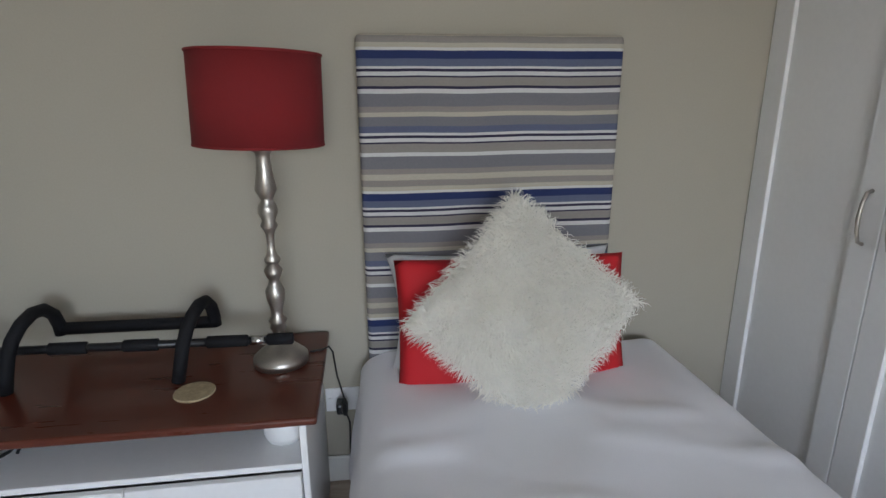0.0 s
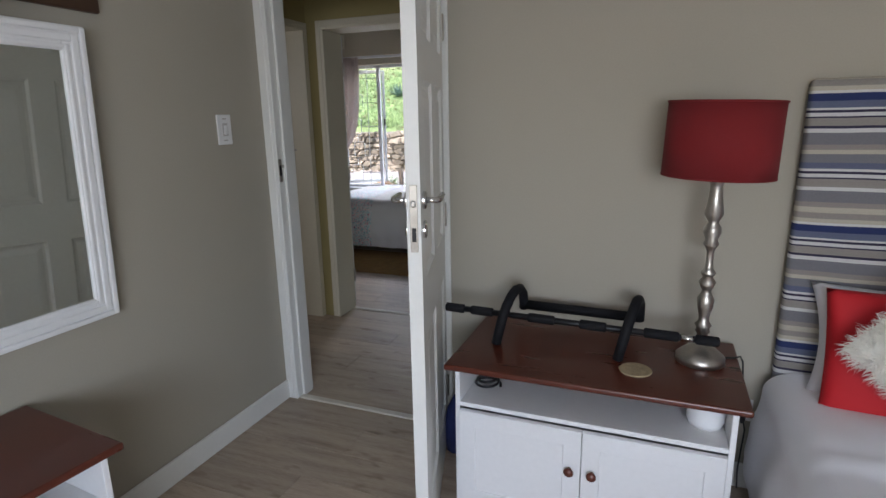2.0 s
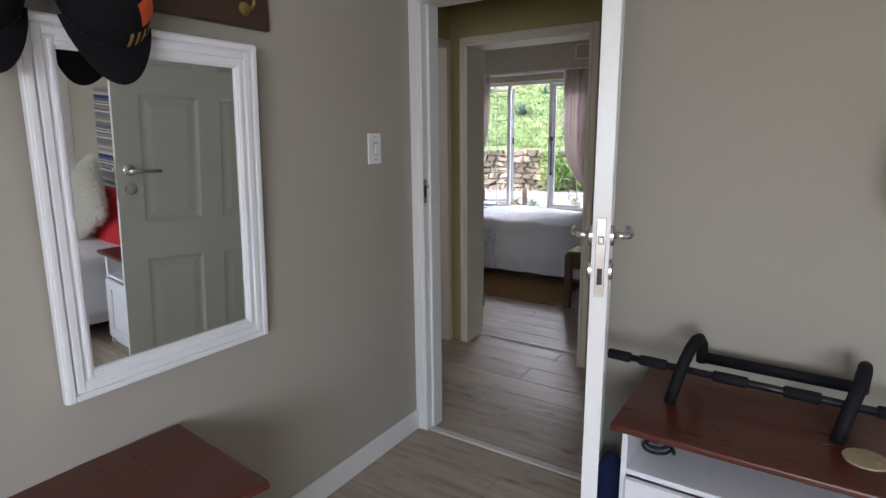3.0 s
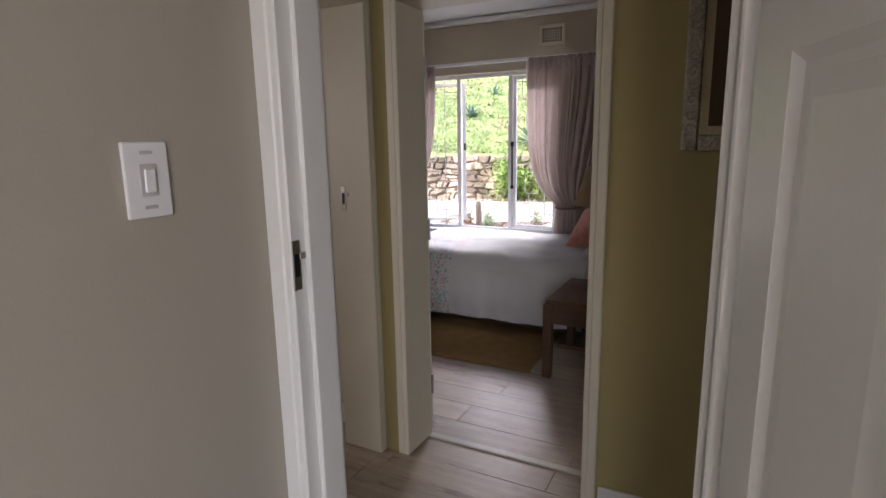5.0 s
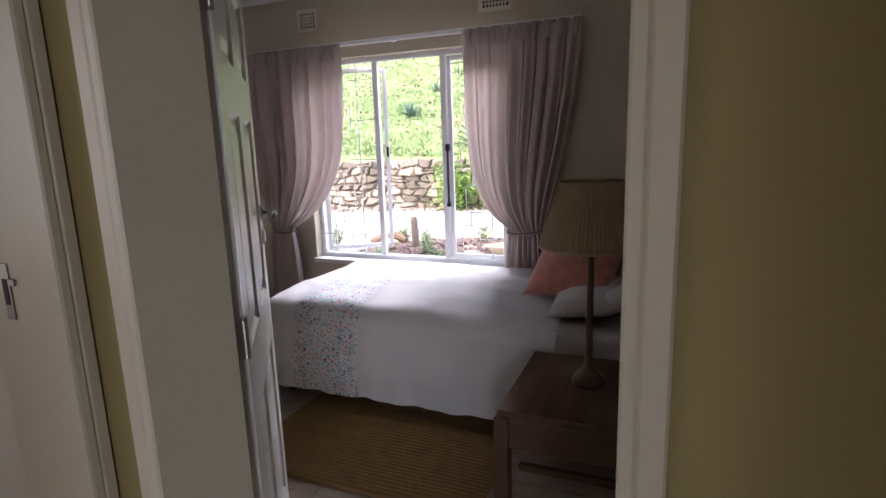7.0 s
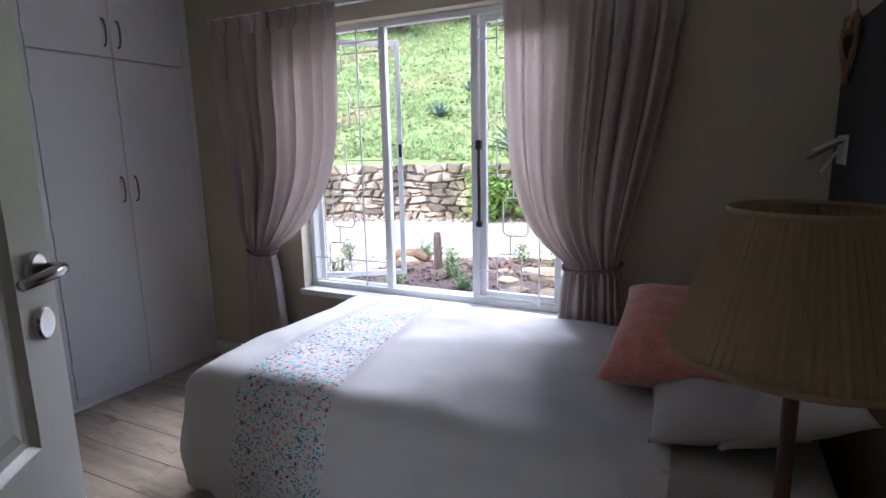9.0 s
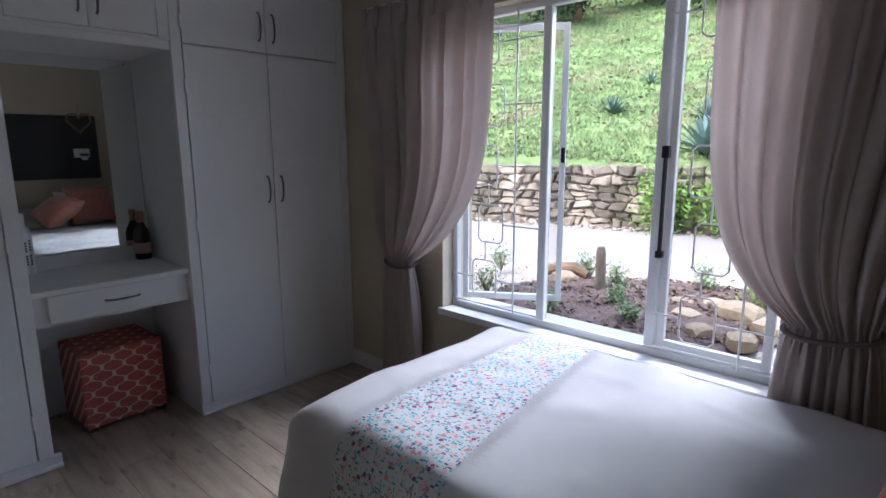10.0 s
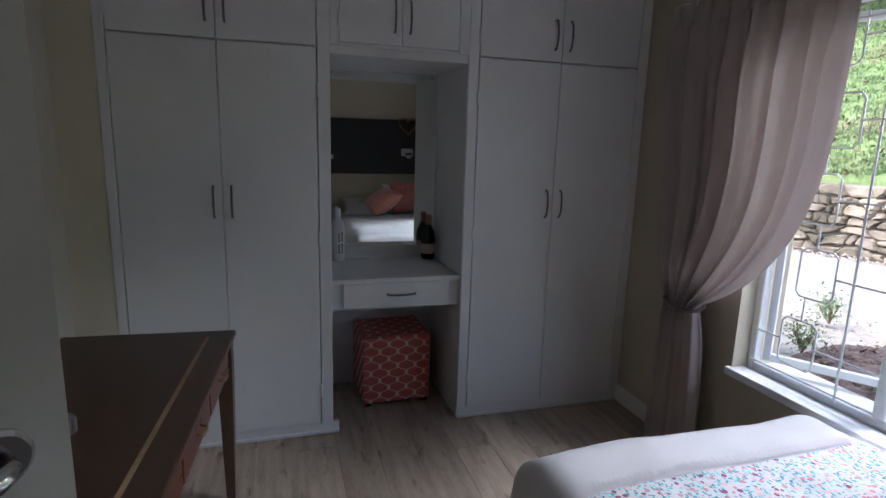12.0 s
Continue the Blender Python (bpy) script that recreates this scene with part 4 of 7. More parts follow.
def ornament(x, top, kind, label):
    """A cast amulet with hanging strips on the passage wall."""
    y = YD - 0.012
    e = thing("wall_ornament", x, YD, top, label, "wall ornament", "ornaments in the passage")

    def plate(outline, name, mat_="pewter", th=0.014):
        bm = bmesh.new()
        k = 1.38 if name == "crescent" else 1.15
        f = [bm.verts.new((x + a * k, y - th, top + c)) for a, c in outline]
        r = [bm.verts.new((x + a * k, y + 0.011, top + c)) for a, c in outline]
        bm.faces.new(f)
        bm.faces.new(r[::-1])
        for k in range(len(f)):
            bm.faces.new((f[k], r[k], r[(k + 1) % len(f)], f[(k + 1) % len(f)]))
        return part(name, bm, mat_, e)
    if kind:
        for dx in (-0.035, 0.035):
            part("finial", lathe(bmesh.new(), [(0.0, 0.0), (0.012, 0.002), (0.022, 0.018), (0.012, 0.034), (0.009, 0.05), (0.018, 0.062), (0.014, 0.082), (0.0, 0.09)], 12, pose(x + dx, y - 0.004, top - 0.085)), "pewter", e, smooth=True)
        plate([(-0.085, -0.11), (-0.03, -0.085), (0.0, -0.11), (0.03, -0.085), (0.085, -0.11), (0.075, -0.16), (0.035, -0.215), (0.035, -0.285), (-0.035, -0.285), (-0.035, -0.215), (-0.075, -0.16)], "neck")
        arc = [(0.135 * math.cos(radians(a)), -0.315 + 0.125 * math.sin(radians(a))) for a in range(180, 361, 15)]
        plate([(-0.135, -0.315), (-0.135, -0.295), (-0.06, -0.295), (0.0, -0.275), (0.06, -0.295), (0.135, -0.295)] + arc[::-1], "crescent")
        strips = ((-0.10, 0.58, "pewter_pale"), (-0.01, 0.50, "pewter"), (0.085, 0.66, "slip_gilt"))
        z0 = -0.46
    else:
        plate([(-0.02, 0.0), (0.02, 0.0), (0.035, -0.06), (0.075, -0.20), (0.08, -0.24), (-0.08, -0.24), (-0.075, -0.20), (-0.035, -0.06)], "bell")
        strips = ((-0.04, 0.70, "pewter_pale"), (0.035, 0.72, "pewter_pale"))
        z0 = -0.28
    for dx, L, mt in strips:
        nb = int(L / 0.022)
        wide = 0.018 if kind else 0.032
        # one flat strip with a beaded face, hung by a thin neck
        rows_ = [(-0.08, dx * 0.8, 0.006, 0.006), (0.0, dx, 0.006, 0.006)]
        for k in range(nb):
            for q, ww, dd in ((0.001, wide * 0.8, 0.005), (0.006, wide, 0.012), (0.014, wide, 0.012), (0.0195, wide * 0.8, 0.005)):
                zz = k * 0.022 + q
                rows_.append((zz, dx + 0.10 * zz * (0.9 if kind else 0.6), ww, dd))
        bm = bmesh.new()
        old = None
        for zz, ox, ww, dd in rows_:
            cur = [bm.verts.new((x + ox + a, y + b, top + z0 - zz)) for a, b in ((-ww, 0.004), (-ww, -dd * 0.7), (-ww * 0.6, -dd), (ww * 0.6, -dd), (ww, -dd * 0.7), (ww, 0.004))]
            if old:
                for k in range(6):
                    bm.faces.new((old[k], old[(k + 1) % 6], cur[(k + 1) % 6], cur[k]))
            else:
                bm.faces.new(cur)
            old = cur
        bm.faces.new(old[::-1])
        part("strip", bm, mt, e)
    return e


ornament(-2.725, 1.925, 1, "cast pewter amulet ornament with three hanging strips")
ornament(-3.25, 1.56, 0, "grey patterned bell ornament with two hanging strips")
ps = thing("wall_socket", -3.07, YD, 0.30, "white wall socket with plugs above the skirting", "socket")
part("plate", B(-3.13, -3.01, YD - 0.008, YD, 0.245, 0.325, 0.003, 2), "plastic_white", ps)
part("plug", B(-3.10, -3.06, YD - 0.045, YD - 0.008, 0.262, 0.302, 0.008, 2), "cork", ps)
part("plug", B(-3.045, -3.01, YD - 0.04, YD - 0.008, 0.262, 0.298, 0.008, 2), "linen_grey", ps)
for xx in (-3.09, -3.02):
    part("cord", tube(bmesh.new(), [(xx, YD - 0.035, 0.265), (xx - 0.02, YD - 0.04, 0.15), (xx + 0.02, YD - 0.03, 0.05), (xx + 0.12, YD - 0.03, 0.008), (xx + 0.5, YD - 0.035, 0.008)], 0.003, 6), "linen_grey", ps, smooth=True)

# ---- bedroom two: window ----
FY = 6.43   # plane of the steel frames
win = new("window_1")
win.matrix_world = pose(-2.7, FY, WZ0)
tagged(win, "white steel three-light window with its side casement open", "window", "", "structure")
M["steel_white"] = mat("white_steel_frame", (0.72, 0.73, 0.74), 0.4, vary=0.03, fine=80, bump=0.08)
MX1, MX2 = -2.946, -2.388


def fbar(name, x0, x1, z0, z1, parent=win, y0=FY - 0.018, y1=FY + 0.022, m=None):
    return part(name, box(bmesh.new(), x0, x1, y0, y1, z0, z1, 0.004, 1, m), "steel_white", parent)


fbar("frame_jamb", WX0, WX0 + 0.035, WZ0, WZ1)
fbar("frame_jamb", WX1 - 0.035, WX1, WZ0, WZ1)
fbar("frame_head", WX0 + 0.035, WX1 - 0.035, WZ1 - 0.035, WZ1)
fbar("frame_bottom", WX0 + 0.035, WX1 - 0.035, WZ0, WZ0 + 0.04)
fbar("mullion", MX1 - 0.022, MX1 + 0.022, WZ0 + 0.04, WZ1 - 0.035)
fbar("mullion", MX2 - 0.022, MX2 + 0.022, WZ0 + 0.04, WZ1 - 0.035)


def casement(x0, x1, m, open_):
    """A hinged light with glass; m places it, its hinge at x0."""
    z0, z1 = WZ0 + 0.045, WZ1 - 0.04
    sash = part("sash", box(bmesh.new(), x0, x0 + 0.032, 0, 0.03, z0, z1, 0.003, 1, m), "steel_white", win)
    part("stile", box(bmesh.new(), x1 - 0.032, x1, 0, 0.03, z0, z1, 0.003, 1, m), "steel_white", sash)
    part("rail", box(bmesh.new(), x0 + 0.032, x1 - 0.032, 0, 0.03, z0, z0 + 0.035, 0.003, 1, m), "steel_white", sash)
    part("rail", box(bmesh.new(), x0 + 0.032, x1 - 0.032, 0, 0.03, z1 - 0.035, z1, 0.003, 1, m), "steel_white", sash)
    g = part("pane", box(bmesh.new(), x0 + 0.03, x1 - 0.03, 0.013, 0.017, z0 + 0.033, z1 - 0.033, 0, 1, m), "glass", sash)
    g.visible_shadow = False
    if open_:
        part("catch", box(bmesh.new(), x1 - 0.026, x1 - 0.006, -0.03, 0, 1.36, 1.44, 0.003, 1, m), "black_metal", sash, "dark window catch")


casement(0.0, 0.55, Matrix.Translation((WX0 + 0.04, FY + 0.025, 0)) @ pose(0, 0, 0, 0, 0, 33), True)
casement(0.0, 0.44, Matrix.Translation((MX2 + 0.026, FY - 0.004, 0)), False)
g = part("pane", B(MX1 + 0.02, MX2 - 0.02, FY + 0.004, FY + 0.008, WZ0 + 0.038, WZ1 - 0.033), "glass", win)
g.visible_shadow = False
st = part("stay", tube(bmesh.new(), [(MX2 + 0.028, FY - 0.035, 1.02), (MX2 + 0.028, FY - 0.035, 1.42)], 0.009, 8), "black_metal", win, "black window stay arm")
part("knuckle", box(bmesh.new(), MX2 + 0.012, MX2 + 0.042, FY - 0.045, FY - 0.018, 1.40, 1.45, 0.004), "black_metal", st)
part("knuckle", box(bmesh.new(), MX2 + 0.012, MX2 + 0.042, FY - 0.045, FY - 0.018, 0.99, 1.02, 0.004), "black_metal", st)


def burglar_bars(x0, x1, label):
    """A wrought grille of thin rods: upright bars with linked rounded rectangles."""
    y = FY - 0.028
    e = thing("burglar_bars", (x0 + x1) / 2, y, WZ0, label, "burglar bars", "burglar bars in the window")
    w = x1 - x0
    xu = x0 + w * 0.74
    part("upright", tube(bmesh.new(), [(xu, y, WZ0 + 0.03), (xu, y, WZ1 - 0.02)], 0.0045, 8), "steel_white", e, smooth=True)
    cx, hw = x0 + w * 0.40, w * 0.15
    for k in range(5):
        z0 = WZ0 + 0.10 + 0.30 * k
        z1, r = z0 + 0.20, 0.02
        sh = hw * (0.35 if k % 2 else -0.15)
        a, b = cx - hw + sh, cx + hw + sh
        loop = [(a + r, z0), (b - r, z0), (b, z0 + r), (b, z1 - r), (b - r, z1), (a + r, z1), (a, z1 - r), (a, z0 + r), (a + r, z0), (a + 2 * r, z0)]
        part("ring", tube(bmesh.new(), [(p, y, q) for p, q in loop], 0.004, 6), "steel_white", e, smooth=True)
        part("link", tube(bmesh.new(), [(cx + sh * 0.5, y, z1), (cx + sh * 0.5, y, z1 + 0.10)], 0.004, 6), "steel_white", e)
        part("tie_rod", tube(bmesh.new(), [(b, y, z0 + 0.10), (x1 + 0.012, y, z0 + 0.10)], 0.004, 6), "steel_white", e)
        if k in (0, 4):
            part("tie_rod", tube(bmesh.new(), [(x0 - 0.012, y, z0 + 0.10), (a, y, z0 + 0.10)], 0.004, 6), "steel_white", e)
    part("rail", tube(bmesh.new(), [(x0 - 0.012, y, WZ0 + 0.055), (x1 + 0.012, y, WZ0 + 0.055)], 0.0045, 6), "steel_white", e)
    part("rail", tube(bmesh.new(), [(x0 - 0.012, y, WZ1 - 0.10), (x1 + 0.012, y, WZ1 - 0.10)], 0.0045, 6), "steel_white", e)


burglar_bars(WX0 + 0.04, MX1 - 0.02, "white wrought-rod burglar bars with rounded rectangles")
burglar_bars(MX2 + 0.025, WX1 - 0.04, "white wrought-rod burglar bars beside the stay arm")
struct("window_sill", B(WX0 - 0.02, WX1 + 0.02, YW - 0.025, FY - 0.02, WZ0 - 0.03, WZ0 + 0.006, 0.005, 2), "satin_white", "white painted window sill", "sill")
struct("outer_sill", B(WX0 - 0.04, WX1 + 0.04, FY + 0.025, YWB + 0.06, WZ0 - 0.04, WZ0 + 0.005, 0.006, 2), "outside", "pale plastered outer sill", "sill")


def air_vent(x, z, w, h):
    e = thing("air_vent", x, YW, z, "cream plaster air vent with a small grid", "vent", "air vents above the window")
    y = YW - 0.018
    part("backing", B(x - w / 2 + 0.015, x + w / 2 - 0.015, YW - 0.006, YW - 0.001, z - h / 2 + 0.015, z + h / 2 - 0.015), "black_metal", e)
    bm = bmesh.new()
    t = 0.028
    for a, b, c, d in ((x - w / 2, x - w / 2 + t, z - h / 2, z + h / 2), (x + w / 2 - t, x + w / 2, z - h / 2, z + h / 2), (x - w / 2 + t, x + w / 2 - t, z - h / 2, z - h / 2 + t), (x - w / 2 + t, x + w / 2 - t, z + h / 2 - t, z + h / 2)):
        box(bm, a, b, y, YW - 0.001, c, d, 0.003)
    part("frame", bm, "cream_paint", e)
    n = max(3, int((w - 2 * t) / 0.020))
    for k in range(1, n):
        xx = x - w / 2 + t + (w - 2 * t) * k / n
        part("bar", B(xx - 0.004, xx + 0.004, y + 0.003, YW - 0.004, z - h / 2 + t, z + h / 2 - t), "cream_paint", e)
    n = max(3, int((h - 2 * t) / 0.020))
    for k in range(1, n):
        zz = z - h / 2 + t + (h - 2 * t) * k / n
        part("bar", B(x - w / 2 + t, x + w / 2 - t, y + 0.004, YW - 0.004, zz - 0.004, zz + 0.004), "cream_paint", e)


air_vent(-3.445, 2.402, 0.185, 0.165)
air_vent(-1.958, 2.390, 0.235, 0.175)


M["tie_cord"] = mat("taupe_cord", (0.16, 0.12, 0.11), 0.8, vary=0.1, scale=40, fine=300, bump=0.3)


def curtain(name, xa, xb, tie, tw, inner, flare, label, seed):
    """A pinch-pleated curtain drawn to a tie-back. xa, xb: header; tie: centre and height of the tie; inner +1 when the free edge is at xb."""
    e = thing(name, tie[0], YW - 0.09, 0.03, label, "curtain", "curtains at the window")
    ztop, zt, zb = 2.172, tie[1], 0.035
    yc = YW - 0.10
    folds = 8

    def shape(u, v):
        z = ztop + (zb - ztop) * v
        if z >= zt:
            k = (ztop - z) / (ztop - zt)
            # the free edge hangs full, then sweeps in; the wall edge draws in gently
            sweep = 0.06 * k + 0.94 * k ** 4.5 if inner > 0 else 0.10 * k + 0.90 * k ** 5.5
            near = k ** 1.5
            e0 = xa + (tie[0] - tw / 2 - xa) * (sweep if inner < 0 else near)
            e1 = xb + (tie[0] + tw / 2 - xb) * (near if inner < 0 else sweep)
        else:
            k = (zt - z) / (zt - zb)
            s = k ** 0.5
            e0 = tie[0] - tw / 2 - flare * s
            e1 = tie[0] + tw / 2 + flare * s
        x = e0 + (e1 - e0) * u
        wdt = (e1 - e0)
        amp = 0.010 + 0.030 * min(1.0, (ztop - z) / 0.35) * (0.55 + 0.45 * min(1, wdt / 0.6))
        ph = u * folds * 2 * math.pi + seed + 1.1 * math.sin(5 * u + seed) + 0.7 * math.sin(13 * u + 2 * seed) + 0.7 * noise.noise(Vector((u * 4, z * 0.9, seed)))
        amp *= 0.95 + 0.75 * noise.noise(Vector((u * 7, z * 0.5, seed + 4)))
        y = yc + amp * (math.sin(ph) - 0.22 * math.sin(2 * ph)) + 0.30 * amp * math.sin(2.3 * ph + 1.0) + 0.004 * noise.noise(Vector((u * 40, z * 3, seed)))
        near_tie = math.exp(-((z - zt) / 0.10) ** 2)
        y = yc + (y - yc) * (1 - 0.35 * near_tie) - 0.03 * math.exp(-((z - zt - 0.15) / 0.25) ** 2)
        x += 0.012 * math.cos(ph) * (1 - near_tie)
        if z >= zt:
            # cloth slackens into swags above the tie
            k = (ztop - z) / (ztop - zt)
            uu = u if inner > 0 else 1 - u
            z -= 0.10 * uu ** 2 * k ** 3 * (1 - k) * 4 * 0.6
        return Vector((x, y, z))
    part("drape", soft_grid(150, 70, shape), "blush", e, smooth=True)
    # pinch pleats of the header
    for k in range(9):
        q = (k + 0.5) / 9
        x = xa + (xb - xa) * q
        bm = bmesh.new()
        for d in (-0.012, 0.0, 0.012):
            tube(bm, [(x + d, yc - 0.018, ztop + 0.02), (x + d * 0.9, yc - 0.022, ztop - 0.03), (x + d * 0.35, yc - 0.022, ztop - 0.085)], [0.008, 0.009, 0.005], 6)
        part("pleat", bm, "blush", e, smooth=True)
    part("heading", soft_grid(120, 3, lambda u, v: Vector((xa + (xb - xa) * u, yc + 0.008 + 0.012 * math.sin(u * 9 * 2 * math.pi), ztop + 0.022 - 0.10 * v))), "blush", e, smooth=True)
    ring = []
    for k in range(25):
        a = 2 * math.pi * k / 24
        ring.append((tie[0] + (tw / 2 + 0.014) * math.cos(a), yc - 0.012 + 0.068 * math.sin(a), zt + 0.02 * math.sin(a) + (0.012 * math.cos(a) * -inner)))
    part("tie_back", tube(bmesh.new(), ring, 0.009, 8), "tie_cord", e, "thin taupe tie-back cord", smooth=True)
    return e


curtain("curtain", -4.06, -3.12, (-3.752, 0.81), 0.19, 1, 0.055, "blush lined curtain held open by a tie-back", 0.4)
curtain("curtain", -2.165, -1.37, (-1.725, 0.862), 0.24, -1, 0.06, "blush lined curtain tied back beside the bed", 2.1)
rail = thing("curtain_rail", -2.75, YW - 0.06, 2.21, "white curtain rail above the window", "curtain rail")
part("track", B(-4.08, -1.38, YW - 0.085, YW - 0.055, 2.178, 2.208, 0.004), "satin_white", rail)
for bx in (-3.9, -2.72, -1.55):
    part("bracket", B(bx - 0.015, bx + 0.015, YW - 0.055, YW, 2.181, 2.205, 0.003), "satin_white", rail)

# ---- bedroom two: fitted cupboards ----
def cup_door(parent, y0, y1, z0, z1, hy, hz0, hz1, hinge_y):
    d = part("door", B(XC, XC + 0.019, y0 + 0.0015, y1 - 0.0015, z0, z1, 0.0025), "satin_white", parent)
    part("handle", pull(pose(XC + 0.019, hy, (hz0 + hz1) / 2, 0, 0, 90), hz1 - hz0, 0.005, 0.028), "handle", d, "bowed satin-metal handle", smooth=True)
    if z1 - z0 > 1:
        hs = (0.25, 1.05, 1.75)
    else:
        hs = (z0 + 0.1, z1 - 0.1)
    for hz in hs:
        part("hinge", tube(bmesh.new(), [(XC + 0.021, hinge_y, hz - 0.032), (XC + 0.021, hinge_y, hz + 0.032)], 0.006, 8), "satin_white", d)
    return d


def cup_unit(name, y0, y1, doors, label, lap=0.0):
    u = thing(name, XC - 0.3, (y0 + y1) / 2, 0, label, "cupboard", "fitted cupboards")
    part("side_panel", B(XCB, XC, y0, y0 + 0.02, 0.0, CEIL - 0.002), "satin_white", u)
    part("side_panel", B(XCB, XC, y1 - 0.02, y1, 0.0, CEIL - 0.002), "satin_white", u)
    part("back_panel", B(XCB + 0.001, XCB + 0.012, y0 + 0.02, y1 - 0.02, 0.0, CEIL - 0.002), "satin_white", u)
    part("shelf", B(XCB + 0.012, XC - 0.002, y0 + 0.02, y1 - 0.02, 1.935, 1.955), "satin_white", u)
    part("plinth", B(XC - 0.02, XC + 0.006, y0, y1 + lap, 0, 0.062, 0.003), "satin_white", u)
    part("plinth_bead", B(XC + 0.006, XC + 0.020, y0, y1 + lap, 0.0, 0.022, 0.007, 3), "satin_white", u)
    part("top_filler", B(XC - 0.002, XC + 0.016, y0, y1, 2.595, CEIL - 0.002), "satin_white", u)
    for d in doors:
        cup_door(u, *d)
    return u


NL, NR = 4.607, 5.288     # sides of the dressing niche
ul = cup_unit("cupboard", 3.645, NL, [(3.688, 4.116, 0.065, 1.937, 4.077, 1.155, 1.30, 3.685), (4.116, 4.546, 0.065, 1.937, 4.155, 1.155, 1.30, 4.549),
                                  (3.688, 4.116, 1.944, 2.592, 4.077, 2.015, 2.16, 3.685), (4.116, 4.546, 1.944, 2.592, 4.155, 2.015, 2.16, 4.549)], "white fitted cupboard with two tall doors and top cupboard", 0.032)
part("stile", B(XC, XC + 0.019, 3.645, 3.685, 0.062, 2.595, 0.003), "satin_white", ul)
part("stile", B(XC, XC + 0.019, 4.549, NL, 0.062, 2.595, 0.003), "satin_white", ul)
struct("cupboard_filler", B(XC - 0.01, XC + 0.012, Y2B, 3.645, 0, CEIL), "cream_paint", "cream painted filler strip beside the cupboards", "filler")
ur = cup_unit("cupboard", NR, 6.328, [(5.344, 5.798, 0.065, 1.946, 5.757, 1.14, 1.285, 5.341), (5.798, 6.264, 0.065, 1.946, 5.840, 1.14, 1.285, 6.267),
                                   (5.344, 5.798, 1.953, 2.592, 5.757, 2.013, 2.158, 5.341), (5.798, 6.264, 1.953, 2.592, 5.840, 2.013, 2.158, 6.267)], "white fitted cupboard with two tall doors beside the window")
part("stile", B(XC, XC + 0.019, NR, 5.341, 0.062, 2.595, 0.003), "satin_white", ur)
part("stile", B(XC, XC + 0.016, 6.267, 6.328, 0.062, 2.595, 0.003), "satin_white", ur)
uc = thing("top_cupboard", XC - 0.3, 4.97, 1.9, "white top cupboard with two small doors over the dressing niche", "cupboard", "fitted cupboards")
part("bottom_panel", B(XCB, XC + 0.010, NL, NR, 1.914, 1.952, 0.003), "satin_white", uc)
part("back_panel", B(XCB + 0.001, XCB + 0.072, NL, NR, 0.655, 1.914), "satin_white", uc)
part("back_panel", B(XCB + 0.001, XCB + 0.012, NL, NR, 0.0, 0.655), "satin_white", uc)
part("back_panel", B(XCB + 0.001, XCB + 0.012, NL, NR, 1.952, CEIL - 0.002), "satin_white", uc)
part("stile", B(XC, XC + 0.019, NL, NL + 0.043, 1.952, 2.595, 0.003), "satin_white", uc)
part("stile", B(XC, XC + 0.019, NR - 0.053, NR, 1.952, 2.595, 0.003), "satin_white", uc)
part("top_filler", B(XC - 0.002, XC + 0.016, NL, NR, 2.595, CEIL - 0.002), "satin_white", uc)
part("rail", B(XC, XC + 0.017, NL + 0.043, NR - 0.053, 1.952, 1.968, 0.002), "satin_white", uc)
cup_door(uc, NL + 0.043, 4.948, 1.971, 2.592, 4.912, 2.03, 2.175, NL + 0.040)
cup_door(uc, 4.948, NR - 0.053, 1.971, 2.592, 4.986, 2.03, 2.175, NR - 0.050)
va = thing("dressing_table", XC - 0.3, 4.97, 0.66, "white built-in dressing table with one drawer", "dressing table")
part("worktop", B(XCB + 0.072, XC - 0.005, NL + 0.002, NR - 0.002, 0.80, 0.825, 0.004, 2), "satin_white", va)
part("apron", B(XCB + 0.072, XC - 0.035, NL + 0.002, NR - 0.002, 0.655, 0.80), "satin_white", va)
dw = part("drawer", B(XC - 0.035, XC - 0.015, 4.668, 5.226, 0.672, 0.797, 0.003), "satin_white", va)
part("handle", pull(pose(XC - 0.015, 4.97, 0.735, 0, 0, 90) @ pose(0, 0, 0, 0, 90, 0), 0.15, 0.005, 0.026), "handle", dw, "bowed satin-metal handle", smooth=True)
nm_ = thing("niche_mirror", XCB + 0.074, 4.97, 0.89, "frameless mirror at the back of the dressing niche", "mirror")
part("mirror_glass", B(XCB + 0.073, XCB + 0.077, 4.63, NR - 0.006, 0.895, 1.911), "mirror", nm_)
for cy, cz in ((4.66, 1.895), (5.25, 1.895), (4.66, 0.91), (5.25, 0.91)):
    part("clip", lathe(bmesh.new(), [(0.0, 0.0), (0.007, 0.0), (0.006, 0.004), (0.0, 0.005)], 10, pose(XCB + 0.077, cy, cz, 0, 90, 0)), "chrome", nm_)
M["dark_glass"] = mat("dark_green_glass", (0.008, 0.012, 0.008), 0.08, vary=0.1, bump=0.0)
M["foil"] = mat("pink_foil", (0.45, 0.22, 0.16), 0.4, 0.4, vary=0.1)
M["label_pink"] = mat("pink_label", (0.55, 0.38, 0.32), 0.6, vary=0.05)
bo = thing("bottle", -4.84, 5.23, 0.825, "dark champagne bottle with pink foil and pink label", "bottle", "bottles on the dressing table")
T = Matrix.Translation((-4.84, 5.231, 0.825))
